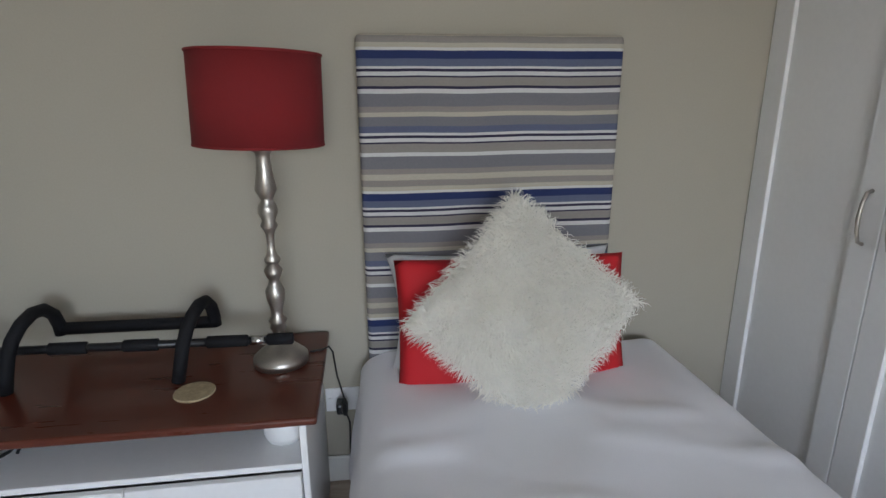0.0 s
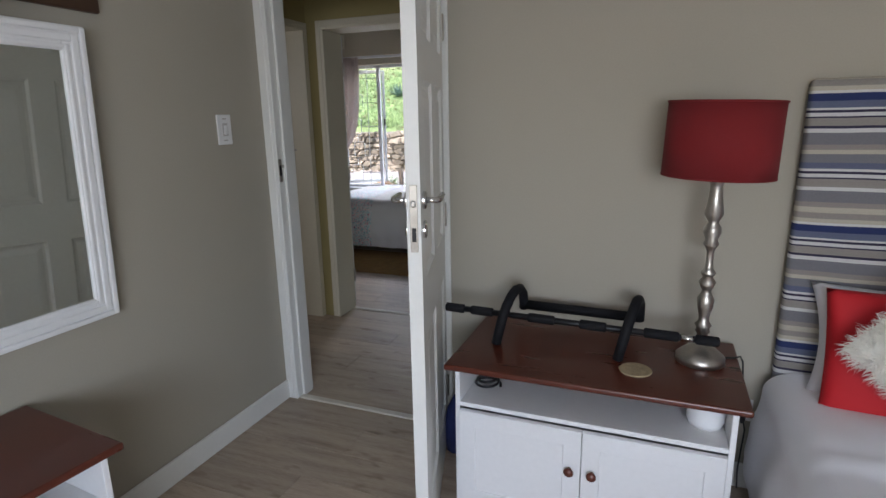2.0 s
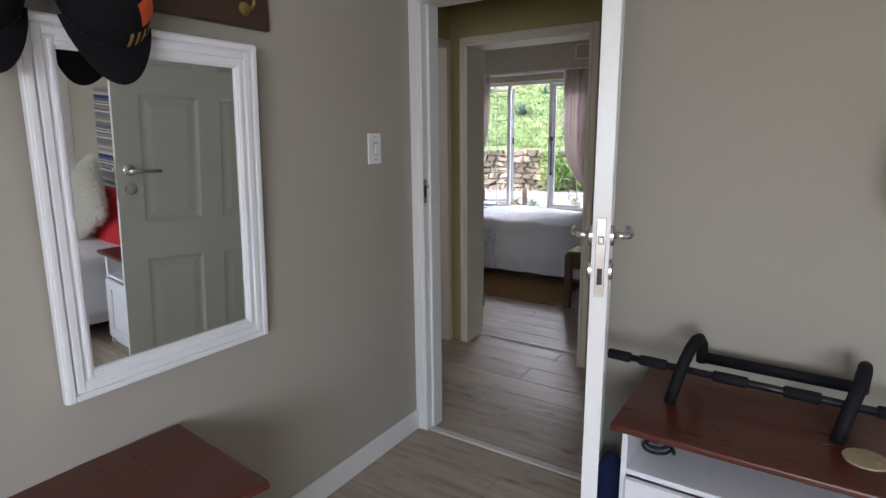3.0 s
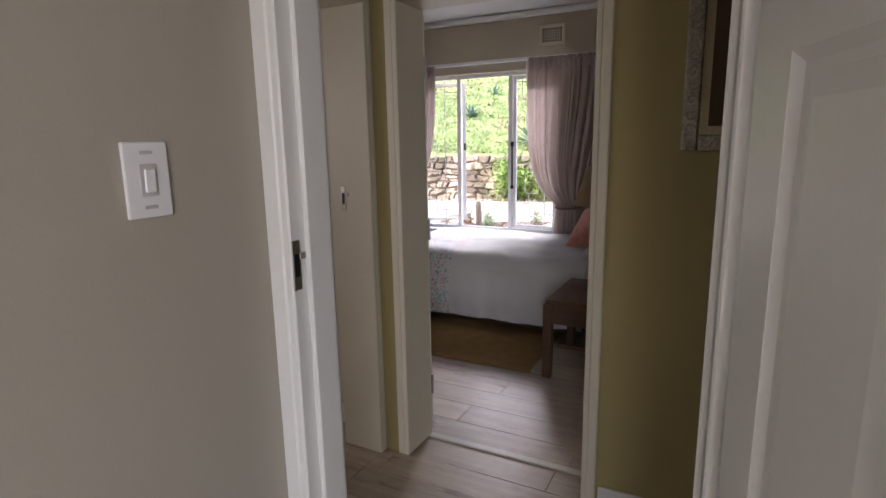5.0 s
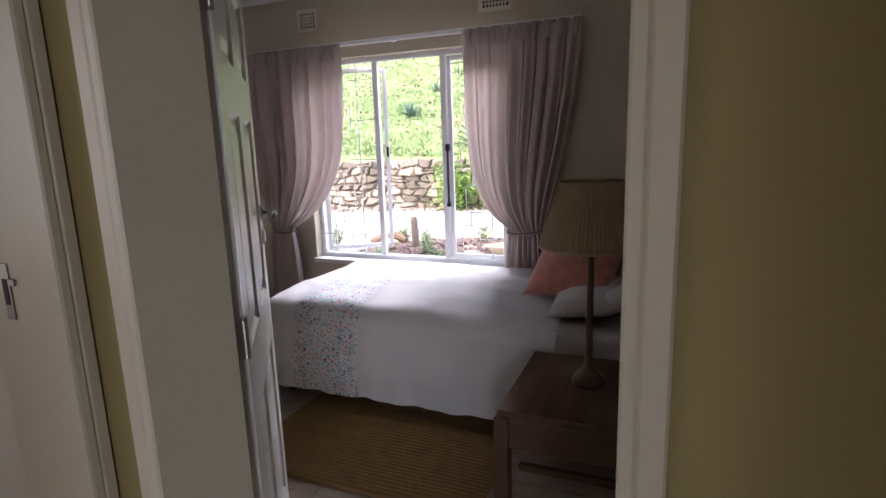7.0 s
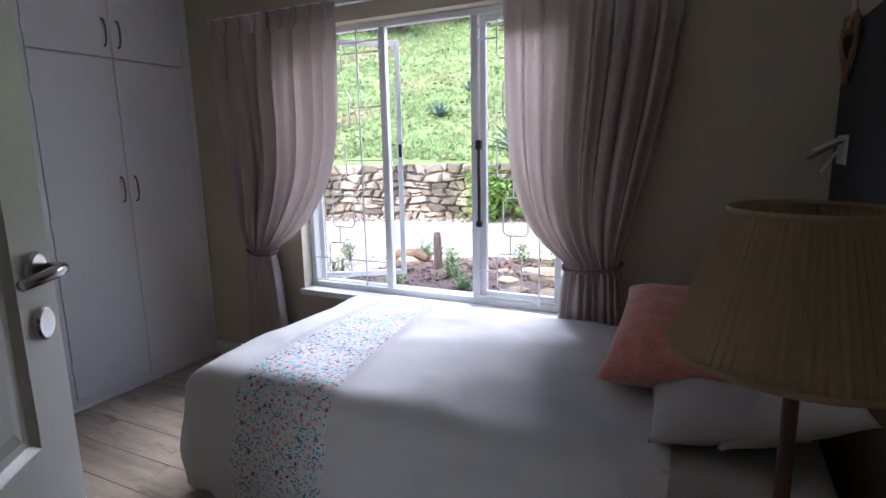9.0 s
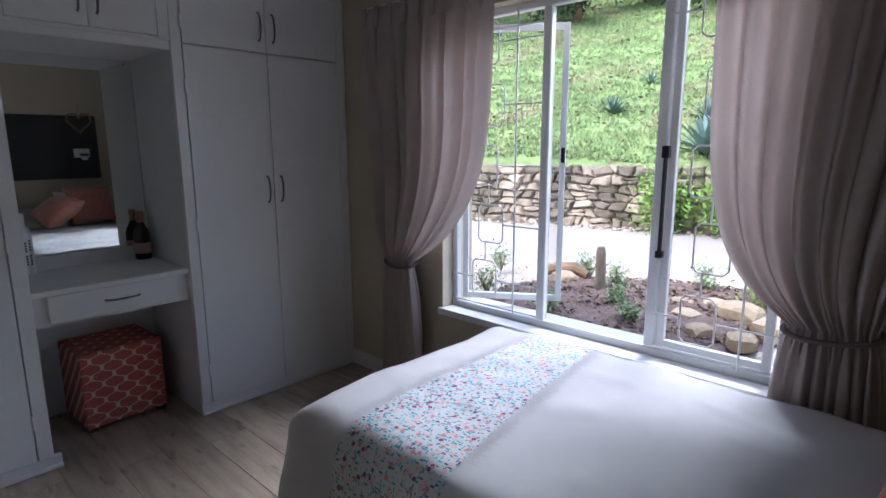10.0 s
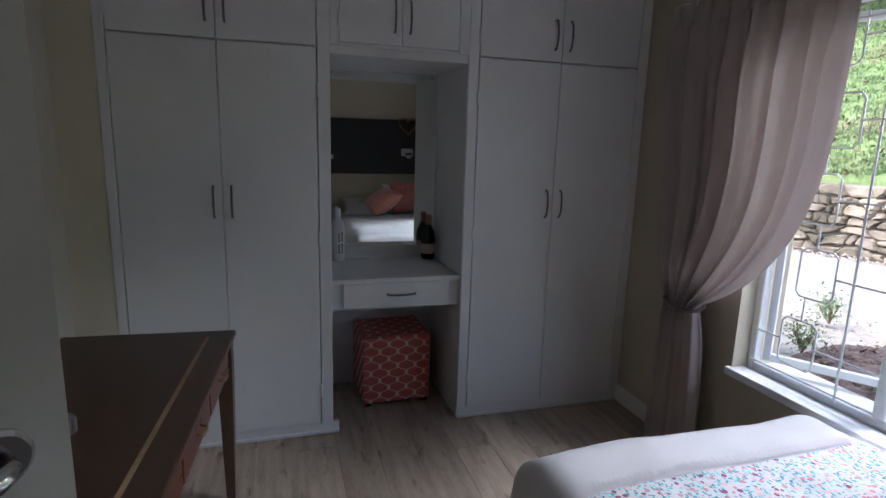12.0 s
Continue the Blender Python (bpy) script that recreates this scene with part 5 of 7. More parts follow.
part("glass", lathe(bmesh.new(), [(0.0, 0.0), (0.040, 0.0), (0.043, 0.008), (0.043, 0.135), (0.036, 0.165), (0.020, 0.195), (0.016, 0.215), (0.015, 0.235), (0.0, 0.235)], 28, T), "dark_glass", bo, smooth=True)
part("foil", lathe(bmesh.new(), [(0.0175, 0.200), (0.0165, 0.235), (0.018, 0.245), (0.017, 0.270), (0.0, 0.272)], 20, T), "foil", bo, "pink foil neck", smooth=True)
part("label", lathe(bmesh.new(), [(0.0436, 0.035), (0.0436, 0.095)], 28, T), "label_pink", bo, "pale pink label", smooth=True)
wb = thing("bottle", -4.85, 4.688, 0.825, "white lotion bottle with vertical dark lettering", "bottle", "bottles on the dressing table")
T = Matrix.Translation((-4.85, 4.688, 0.825))
part("body", lathe(bmesh.new(), [(0.0, 0.0), (0.036, 0.0), (0.038, 0.006), (0.038, 0.20), (0.034, 0.225), (0.018, 0.245), (0.016, 0.262), (0.0, 0.262)], 28, T), "plastic_white", wb, smooth=True)
part("cap", lathe(bmesh.new(), [(0.017, 0.258), (0.017, 0.300), (0.013, 0.306), (0.0, 0.306)], 20, T), "plastic_white", wb, smooth=True)
for k, (dy, L) in enumerate(((-0.006, 0.12), (0.012, 0.13))):
    for q in range(9):
        if q in (4,):
            continue
        z0 = 0.05 + q * L / 9
        part("lettering", box(bmesh.new(), 0.0365, 0.0385, dy - 0.004, dy + 0.004, z0, z0 + 0.009, 0, 1, T @ pose(0, 0, 0, 0, 0, 12)), "black_metal", wb)


def trellis_mat():
    """A pale ogee trellis on coral cloth."""
    m = bpy.data.materials.new("coral_trellis")
    m.use_nodes = True
    n, l = m.node_tree.nodes, m.node_tree.links
    b = n["Principled BSDF"]
    b.inputs["Roughness"].default_value = 0.9

    def math_(op, a, c=None):
        k = n.new("ShaderNodeMath")
        k.operation = op
        for s, v in ((0, a), (1, c)):
            if v is None:
                continue
            if isinstance(v, (int, float)):
                k.inputs[s].default_value = v
            else:
                l.new(v, k.inputs[s])
        return k.outputs[0]
    tc = n.new("ShaderNodeTexCoord")
    sp = n.new("ShaderNodeSeparateXYZ")
    l.new(tc.outputs["Object"], sp.inputs[0])
    u = math_('MULTIPLY', math_('SUBTRACT', sp.outputs["Y"], 0.013), 2 * math.pi / 0.105)
    v = math_('MULTIPLY', math_('SUBTRACT', sp.outputs["Z"], sp.outputs["X"]), 2 * math.pi / 0.088)
    uw = math_('ADD', u, math_('MULTIPLY', math_('SINE', math_('MULTIPLY', u, 2.0)), 0.30))
    vw = math_('ADD', v, math_('MULTIPLY', math_('SINE', math_('MULTIPLY', v, 2.0)), -0.35))
    f = math_('ABSOLUTE', math_('ADD', math_('COSINE', uw), math_('COSINE', vw)))
    line = math_('LESS_THAN', f, 0.27)
    ns = n.new("ShaderNodeTexNoise")
    ns.inputs["Scale"].default_value = 320
    l.new(tc.outputs["Object"], ns.inputs["Vector"])
    mx = n.new("ShaderNodeMix")
    mx.data_type = 'RGBA'
    mx.inputs["A"].default_value = (0.50, 0.115, 0.095, 1)
    mx.inputs["B"].default_value = (0.72, 0.52, 0.40, 1)
    l.new(line, mx.inputs["Factor"])
    m2 = n.new("ShaderNodeMix")
    m2.data_type, m2.blend_type = 'RGBA', 'MULTIPLY'
    m2.inputs["Factor"].default_value = 0.15
    l.new(mx.outputs["Result"], m2.inputs["A"])
    l.new(ns.outputs["Fac"], m2.inputs["B"])
    l.new(m2.outputs["Result"], b.inputs["Base Color"])
    bp = n.new("ShaderNodeBump")
    bp.inputs["Strength"].default_value = 0.3
    bp.inputs["Distance"].default_value = 0.002
    l.new(ns.outputs["Fac"], bp.inputs["Height"])
    l.new(bp.outputs[0], b.inputs["Normal"])
    return m


M["trellis"] = trellis_mat()
so2 = thing("ottoman", -4.795, 4.992, 0, "cube ottoman in coral cloth with a pale trellis pattern", "ottoman")
om = pose(-4.795, 4.992, 0, 0, 0, 2)
part("seat", box(bmesh.new(), -0.162, 0.2, -0.2, 0.2, 0.02, 0.425, 0.014, 3, om), "trellis", so2)
for ax in (-0.135, 0.17):
    for ay in (-0.17, 0.17):
        part("foot", box(bmesh.new(), ax - 0.018, ax + 0.018, ay - 0.018, ay + 0.018, 0, 0.02, 0, 1, om), "dark_wood", so2)

# ---- bedroom two: desk ----
M["inlay"] = mat("pale_inlay", (0.26, 0.17, 0.10), 0.35, vary=0.15, scale=6, fine=60, bump=0.02)
dk = thing("desk", -3.3, 3.85, 0, "dark-stained wooden desk with drawers and an inlaid top", "desk")
DX0, DX1, DY0, DY1, DZ = -3.915, -2.63, 3.555, 4.182, 0.755
part("top", B(DX0, DX1, DY0, DY1, DZ - 0.024, DZ, 0.005, 2), "dark_wood", dk)
part("inlay", B(DX0 + 0.07, DX1 - 0.07, DY1 - 0.100, DY1 - 0.086, DZ, DZ + 0.0006), "inlay", dk, "paler inlaid line")
part("apron_back", B(DX0 + 0.06, DX1 - 0.06, DY0 + 0.03, DY0 + 0.05, DZ - 0.16, DZ - 0.024), "dark_wood", dk)
for ax in (DX0 + 0.03, DX1 - 0.05):
    part("apron_side", B(ax, ax + 0.02, DY0 + 0.07, DY1 - 0.07, DZ - 0.16, DZ - 0.024), "dark_wood", dk)
part("apron_front", B(DX0 + 0.06, DX1 - 0.06, DY1 - 0.05, DY1 - 0.035, DZ - 0.165, DZ - 0.024), "red_wood", dk)
for k in range(3):
    a = DX0 + 0.075 + k * (DX1 - DX0 - 0.15) / 3
    b = a + (DX1 - DX0 - 0.15) / 3 - 0.012
    dr = part("drawer", B(a, b, DY1 - 0.035, DY1 - 0.022, DZ - 0.15, DZ - 0.035, 0.004, 2), "red_wood", dk)
    part("pull", tube(bmesh.new(), [((a + b) / 2 - 0.03, DY1 - 0.022, DZ - 0.09), ((a + b) / 2 - 0.025, DY1 + 0.0, DZ - 0.095), ((a + b) / 2 + 0.025, DY1 + 0.0, DZ - 0.095), ((a + b) / 2 + 0.03, DY1 - 0.022, DZ - 0.09)], 0.004, 6), "brass", dr, smooth=True)
for ax in (DX0 + 0.035, DX1 - 0.035):
    for ay in (DY0 + 0.04, DY1 - 0.04):
        part("leg", lathe(bmesh.new(), [(0.0, 0.0), (0.024, 0.0), (0.040, DZ - 0.2), (0.040, DZ - 0.024), (0.0, DZ - 0.024)], 4, pose(ax, ay, 0, 0, 0, 45)), "dark_wood", dk)
# the desk stands a little askew
desk_turn = Matrix.Translation((DX0, DY1, 0)) @ pose(0, 0, 0, 0, 0, -4) @ Matrix.Translation((-DX0, -DY1, 0))
dk.matrix_world = desk_turn @ dk.matrix_world

# ---- bedroom two: bed ----
b2 = thing("bed", -2.0, 5.7, 0, "bed with white duvet and a floral printed band at the foot", "bed", "beds")
BX0, BX1, BY0, BY1 = -3.10, -0.93, 5.035, 6.235
part("base", B(BX0 + 0.10, BX1, BY0 + 0.08, BY1 - 0.05, 0.10, 0.32, 0.01), "dark_wood", b2)
part("mattress", B(BX0 + 0.07, BX1, BY0 + 0.05, BY1 - 0.03, 0.32, 0.55, 0.05, 3), "linen", b2)
for ax in (BX0 + 0.16, BX1 - 0.08):
    for ay in (BY0 + 0.14, BY1 - 0.12):
        part("leg", lathe(bmesh.new(), [(0.0, 0.0), (0.032, 0.0), (0.040, 0.05), (0.036, 0.10), (0.0, 0.10)], 16, Matrix.Translation((ax, ay, 0))), "dark_wood", b2)
dv = part("duvet", duvet_bm(BX0, -1.30, BY0, BY1 + 0.03, 0.600, 0.105, 0.125, over=(1, 0, 1, 1), crown=0.02, seed=5.0, nx=120, ny=100, bulge=0.045, crease=2.2), "duvet", b2, "white cotton duvet with soft creases", smooth=True)
part("sheet", duvet_bm(-1.32, BX1, BY0 + 0.03, BY1 + 0.02, 0.580, 0.25, 0.05, over=(0, 0, 1, 1), crown=0.005, seed=1.0, nx=24, ny=70, bulge=0.01), "linen_grey", b2, "pale grey fitted sheet", smooth=True)


def floral_mat():
    """Small scattered flowers and leaves printed on white cotton."""
    m = bpy.data.materials.new("floral_print")
    m.use_nodes = True
    n, l = m.node_tree.nodes, m.node_tree.links
    b = n["Principled BSDF"]
    b.inputs["Roughness"].default_value = 0.9
    tc = n.new("ShaderNodeTexCoord")
    base = (0.66, 0.645, 0.655, 1)
    prev = None
    for rot, sc, st, size, cols in ((35, 44, (1, 2.4, 2.4), 0.36, ((0.06, 0.34, 0.40), (0.25, 0.56, 0.60), (0.07, 0.18, 0.30))),
                                    (-50, 50, (2.3, 1, 1), 0.33, ((0.14, 0.46, 0.52), (0.40, 0.62, 0.62), (0.10, 0.24, 0.34))),
                                    (10, 42, (1, 1, 1), 0.33, ((0.66, 0.26, 0.30), (0.78, 0.48, 0.48), (0.30, 0.08, 0.18)))):
        mp = n.new("ShaderNodeMapping")
        mp.inputs["Rotation"].default_value = (0, 0, radians(rot))
        mp.inputs["Scale"].default_value = st
        l.new(tc.outputs["Object"], mp.inputs[0])
        vo = n.new("ShaderNodeTexVoronoi")
        vo.inputs["Scale"].default_value = sc
        l.new(mp.outputs[0], vo.inputs["Vector"])
        lt = n.new("ShaderNodeMath")
        lt.operation = 'LESS_THAN'
        lt.inputs[1].default_value = size
        l.new(vo.outputs["Distance"], lt.inputs[0])
        sep = n.new("ShaderNodeSeparateColor")
        l.new(vo.outputs["Color"], sep.inputs[0])
        keep = n.new("ShaderNodeMath")
        keep.operation = 'LESS_THAN'
        keep.inputs[1].default_value = 0.93
        l.new(sep.outputs[1], keep.inputs[0])
        both = n.new("ShaderNodeMath")
        both.operation = 'MULTIPLY'
        l.new(lt.outputs[0], both.inputs[0])
        l.new(keep.outputs[0], both.inputs[1])
        r = n.new("ShaderNodeValToRGB")
        r.color_ramp.interpolation = 'CONSTANT'
        r.color_ramp.elements[0].color = (*cols[0], 1)
        r.color_ramp.elements[1].position, r.color_ramp.elements[1].color = 0.4, (*cols[1], 1)
        e = r.color_ramp.elements.new(0.8)
        e.color = (*cols[2], 1)
        l.new(sep.outputs[0], r.inputs[0])
        mx = n.new("ShaderNodeMix")
        mx.data_type = 'RGBA'
        mx.inputs["A"].default_value = base
        if prev is not None:
            l.new(prev, mx.inputs["A"])
        l.new(both.outputs[0], mx.inputs["Factor"])
        l.new(r.outputs[0], mx.inputs["B"])
        prev = mx.outputs["Result"]
    l.new(prev, b.inputs["Base Color"])
    return m


M["floral"] = floral_mat()
M["fringe"] = mat("printed_fringe", (0.52, 0.48, 0.50), 0.9, vary=0.03)
part("printed_band", duvet_bm(BX0, -1.30, BY0, BY1 + 0.03, 0.600, 0.105, 0.125, u0=-2.785, u1=-2.365, off=0.004, skew=(-0.03, -0.13), over=(1, 0, 1, 1), crown=0.02, seed=5.0, nx=24, ny=100, bulge=0.045, crease=2.2), "floral", dv, "floral printed cotton band in pink and teal", smooth=True)
rnd = random.Random(3)
fr = bmesh.new()
for side, e in ((-1, -2.785), (1, -2.365)):
    for k in range(150):
        yy = BY0 + 0.06 + (BY1 - BY0 - 0.1) * k / 150
        L = rnd.uniform(0.02, 0.055)
        ex = e - (0.03 if side < 0 else 0.13) * (yy - BY0)
        cx, cy = (e - BX0) / (-1.30 - BX0), (yy - BY0) / (BY1 + 0.03 - BY0)
        zz = 0.6065 + 0.02 * math.sin(math.pi * cx) * math.sin(math.pi * min(1, max(0, cy)))
        if yy < BY0 + 0.13:
            continue
        q = [fr.verts.new(p) for p in ((ex, yy, zz + 0.003), (ex, yy + 0.004, zz + 0.003), (ex + side * L, yy + 0.012, zz), (ex + side * L, yy + 0.009, zz))]
        fr.faces.new(q)
part("fringe_print", fr, "fringe", dv, "grey printed fringe strokes")["kind"] = "stuff"

def leaning(bl, br, ul):
    """Frame of a cushion that stands on the corner bl, its lower edge towards br and its side towards ul."""
    o, p, q = Vector(bl), Vector(br), Vector(ul)
    ax = (p - o).normalized()
    ay = (q - o).cross(ax).normalized()
    az = ax.cross(ay)
    c = o + ax * 0.24 + az * 0.22
    return Matrix(((ax.x, ay.x, az.x, c.x), (ax.y, ay.y, az.y, c.y), (ax.z, ay.z, az.z, c.z), (0, 0, 0, 1)))


pc = tagged(part("cushion", pillow_bm(leaning((-1.555, 5.47, 0.635), (-1.20, 5.40, 0.66), (-1.47, 5.78, 0.85)), 0.50, 0.45, 0.23, pw=2.7, pinch=0.10, seed=3), "pink", None, smooth=True), "salmon-pink embossed velvet cushion leaning on the pillows", "cushion", "cushions on the second bed")
tagged(part("cushion", pillow_bm(pose(-1.12, 5.98, 0.81, -24, 4, -84), 0.46, 0.44, 0.14, seed=9), "pink", None, smooth=True), "salmon-pink velvet cushion against the headboard wall", "cushion", "cushions on the second bed")
tagged(part("pillow", pillow_bm(pose(-1.20, 5.40, 0.66, -80, 0, -84), 0.52, 0.38, 0.12, seed=12), "linen_grey", None, smooth=True), "pale grey pillow lying against the other pillows", "pillow", "cushions on the second bed")
tagged(part("pillow", pillow_bm(pose(-1.02, 5.42, 0.70, -66, 0, -92), 0.56, 0.36, 0.12, seed=14), "linen_grey", None, smooth=True), "pale grey pillow lying at the bed head", "pillow", "cushions on the second bed")
tagged(part("pillow", pillow_bm(pose(-1.0, 5.93, 0.76, -18, 0, -90), 0.52, 0.42, 0.12, seed=17), "linen", None, smooth=True), "white pillow standing at the bed head", "pillow", "cushions on the second bed")

# charcoal panel over the bed with notes and a heart wreath
pn = thing("wall_panel", XR2, 5.35, 1.05, "charcoal pin-board panel on the wall over the bed", "wall panel")
part("board", B(XR2 - 0.03, XR2 - 0.001, 4.68, 6.20, 1.09, 1.80, 0.004), "navy_panel", pn)
card = thing("folded_card", XR2 - 0.03, 6.03, 1.33, "folded white card with a dark picture pinned to the panel", "card")
for k, (tip, drop, mt) in enumerate(((0.085, 0.020, "plastic_white"), (0.100, 0.050, "black_metal"), (0.055, 0.095, "plastic_white"))):
    bm = bmesh.new()
    y0, y1 = 5.955 + 0.022 * k, 6.095 - 0.010 * k
    f = [bm.verts.new(p) for p in ((XR2 - 0.030, y0, 1.425 - 0.012 * k), (XR2 - 0.030, y1, 1.425 - 0.012 * k), (XR2 - 0.030 - tip, y1 - 0.01, 1.40 - drop), (XR2 - 0.030 - tip, y0 + 0.01, 1.40 - drop))]
    r = [bm.verts.new(v.co + Vector((-0.001, 0, -0.003))) for v in f]
    bm.faces.new(f)
    bm.faces.new(r[::-1])
    for q in range(4):
        bm.faces.new((f[q], r[q], r[(q + 1) % 4], f[(q + 1) % 4]))
    part("leaf", bm, mt, card)
part("back", B(XR2 - 0.034, XR2 - 0.030, 5.945, 6.105, 1.33, 1.43), "plastic_white", card)
part("note", B(XR2 - 0.033, XR2 - 0.030, 4.97, 5.05, 1.28, 1.33), "plastic_white", pn, "small white tag")
M["wicker"] = mat("brown_wicker", (0.30, 0.17, 0.095), 0.85, vary=0.25, scale=20, fine=120, bump=0.6)
hw = thing("heart_wreath", XR2 - 0.04, 5.80, 1.60, "brown wicker heart wreath hung over the charcoal panel", "wreath")
rr_ = random.Random(8)
for k in range(7):
    pts = []
    for s in range(33):
        a = 2 * math.pi * s / 32
        hx, hz = 16 * math.sin(a) ** 3, 13 * math.cos(a) - 5 * math.cos(2 * a) - 2 * math.cos(3 * a) - math.cos(4 * a)
        j = 0.006
        pts.append((XR2 - 0.045 + rr_.uniform(-j, j), 6.03 + 0.0075 * hx + rr_.uniform(-j, j) * 1.4, 1.73 + 0.0075 * hz + rr_.uniform(-j, j) * 1.4))
    part("withy", tube(bmesh.new(), pts, 0.005, 5), "wicker", hw)
part("hanger", tube(bmesh.new(), [(XR2 - 0.035, 6.03, 1.77), (XR2 - 0.03, 6.03, 1.95)], 0.002, 5), "wicker", hw)

# bedside table, lamp, rug
nt_ = thing("bedside_table", -1.15, 4.74, 0, "dark wooden bedside table with a glass-topped open frame", "bedside table")
NX0, NX1, NY0, NY1, NZ = -1.392, -0.90, 4.375, 5.00, 0.505
M["gloss_wood"] = mat("glossy_brown_top", (0.11, 0.062, 0.038), 0.16, vary=0.2, scale=3, fine=50, bump=0.03, stretch=(8, 1, 8))
part("top", B(NX0 + 0.012, NX1 - 0.005, NY0 + 0.012, NY1 - 0.012, NZ - 0.028, NZ, 0.003), "gloss_wood", nt_, "glossy brown wooden top")
for ax in (NX0, NX1 - 0.055):
    for ay in (NY0, NY1 - 0.055):
        part("leg", B(ax, ax + 0.055, ay, ay + 0.055, 0, NZ - 0.028, 0.004), "brown_wood", nt_)
for c in ((NX0 + 0.055, NX1 - 0.055, NY0 + 0.012, NY0 + 0.035), (NX0 + 0.055, NX1 - 0.055, NY1 - 0.035, NY1 - 0.012), (NX0 + 0.012, NX0 + 0.035, NY0 + 0.055, NY1 - 0.055), (NX1 - 0.035, NX1 - 0.012, NY0 + 0.055, NY1 - 0.055)):
    part("apron", B(*c, NZ - 0.15, NZ - 0.028, 0.003), "brown_wood", nt_)
part("stretcher", B(NX0 + 0.02, NX1 - 0.02, NY0 + 0.27, NY0 + 0.30, 0.10, 0.13, 0.003), "brown_wood", nt_)
LX, LY = -1.10, 4.725
bl = thing("table_lamp", LX, LY, NZ, "bedside lamp with beige pleated shade on a slim stem", "lamp")
TL = Matrix.Translation((LX, LY, NZ))
part("stem", lathe(bmesh.new(), [(0.0, 0.0), (0.066, 0.0), (0.066, 0.012), (0.056, 0.03), (0.034, 0.052), (0.018, 0.078), (0.0135, 0.10), (0.0125, 0.50), (0.016, 0.52), (0.016, 0.60), (0.0, 0.60)], 32, TL), "brown_wood", bl, "slim dark bronze stem and domed foot", smooth=True)
part("bulb", lathe(bmesh.new(), [(0.012, 0.60), (0.028, 0.64), (0.028, 0.67), (0.0, 0.70)], 18, TL), "bulb", bl, smooth=True)
bm = bmesh.new()
NP = 76
for r0, z0, r1, z1 in ((0.198, 1.068 - NZ, 0.118, 1.305 - NZ),):
    rings = []
    for r, z in ((r0, z0), ((r0 + r1) / 2, (z0 + z1) / 2), (r1, z1)):
        ring = []
        for k in range(NP * 2):
            a = math.pi * k / NP
            rr = r * (1 + (0.016 if k % 2 else -0.016))
            ring.append(bm.verts.new(TL @ Vector((rr * math.cos(a), rr * math.sin(a), z))))
        rings.append(ring)
    for p, q in zip(rings, rings[1:]):
        for k in range(NP * 2):
            bm.faces.new((p[k], p[(k + 1) % (NP * 2)], q[(k + 1) % (NP * 2)], q[k]))
sh = part("shade", bm, "shade_beige", bl, "beige pleated fabric shade")
for r, z in ((0.201, 1.068 - NZ), (0.120, 1.305 - NZ)):
    part("trim", lathe(bmesh.new(), [(r, z - 0.006), (r + 0.002, z), (r, z + 0.006), (r - 0.004, z), (r, z - 0.006)], 48, TL), "shade_beige", sh)
bm = bmesh.new()
for a in (0, 120, 240):
    tube(bm, [TL @ Vector((0, 0, 0.57)), TL @ Vector((0.196 * math.cos(radians(a)), 0.196 * math.sin(radians(a)), 1.070 - NZ))], 0.002, 6)
part("spider", bm, "silver", bl)
rg = thing("rug", -2.0, 4.8, 0, "golden-brown jute rug beside the bed", "rug")


def rug_f(u, v):
    x = -2.72 + 1.24 * u
    y = 4.41 + 0.78 * v
    return Vector((x, y + 0.006 * noise.noise(Vector((x * 4, 0, 1))), 0.012 + 0.0011 * math.sin(v * 190) + 0.003 * noise.noise(Vector((x * 3, y * 3, 0)))))


part("weave", soft_grid(60, 160, rug_f), "jute", rg)
part("edge", B(-2.725, -1.475, 4.402, 4.416, 0.0, 0.013, 0.003), "jute", rg)
bm = bmesh.new()
rr_ = random.Random(2)
for k in range(260):
    x = -2.72 + 1.24 * k / 260
    tube(bm, [(x, 4.406, 0.008), (x + rr_.uniform(-0.004, 0.004), 4.395, 0.005), (x + rr_.uniform(-0.006, 0.006), 4.385, 0.003)], 0.0016, 4, False)
part("fringe", bm, "jute", rg)

# ---- garden ----
GZ = 0.20          # level of garden and drive
def hill_z(x, y):
    """Ground height: garden, drive, then the bank behind the stone wall."""
    wy = wall_y(x)
    if y < wy + 0.25:
        return GZ
    d = y - wy - 0.25
    return GZ + 0.98 + 0.50 * d - 0.006 * d * d + 0.10 * noise.noise(Vector((x * 0.5, y * 0.5, 0))) if d < 16 else GZ + 0.98 + 0.50 * 16 - 0.006 * 256 + 0.15 * (d - 16)


def wall_y(x):
    return 13.55 + 0.28 * x


M["leaf"] = mat("leaf_green", (0.14, 0.25, 0.045), 0.6, vary=0.35, scale=3, fine=30, bump=0.0)
M["leaf_dark"] = mat("leaf_dark", (0.03, 0.06, 0.02), 0.6, vary=0.35, scale=3, fine=30, bump=0.0)
M["agave"] = mat("agave_leaf", (0.13, 0.21, 0.18), 0.55, vary=0.15, scale=6, fine=60, bump=0.1)
M["litter"] = mat("leaf_litter", (0.20, 0.13, 0.08), 0.9, vary=0.4, scale=5)
M["petal"] = mat("red_petal", (0.55, 0.05, 0.10), 0.6, vary=0.2)


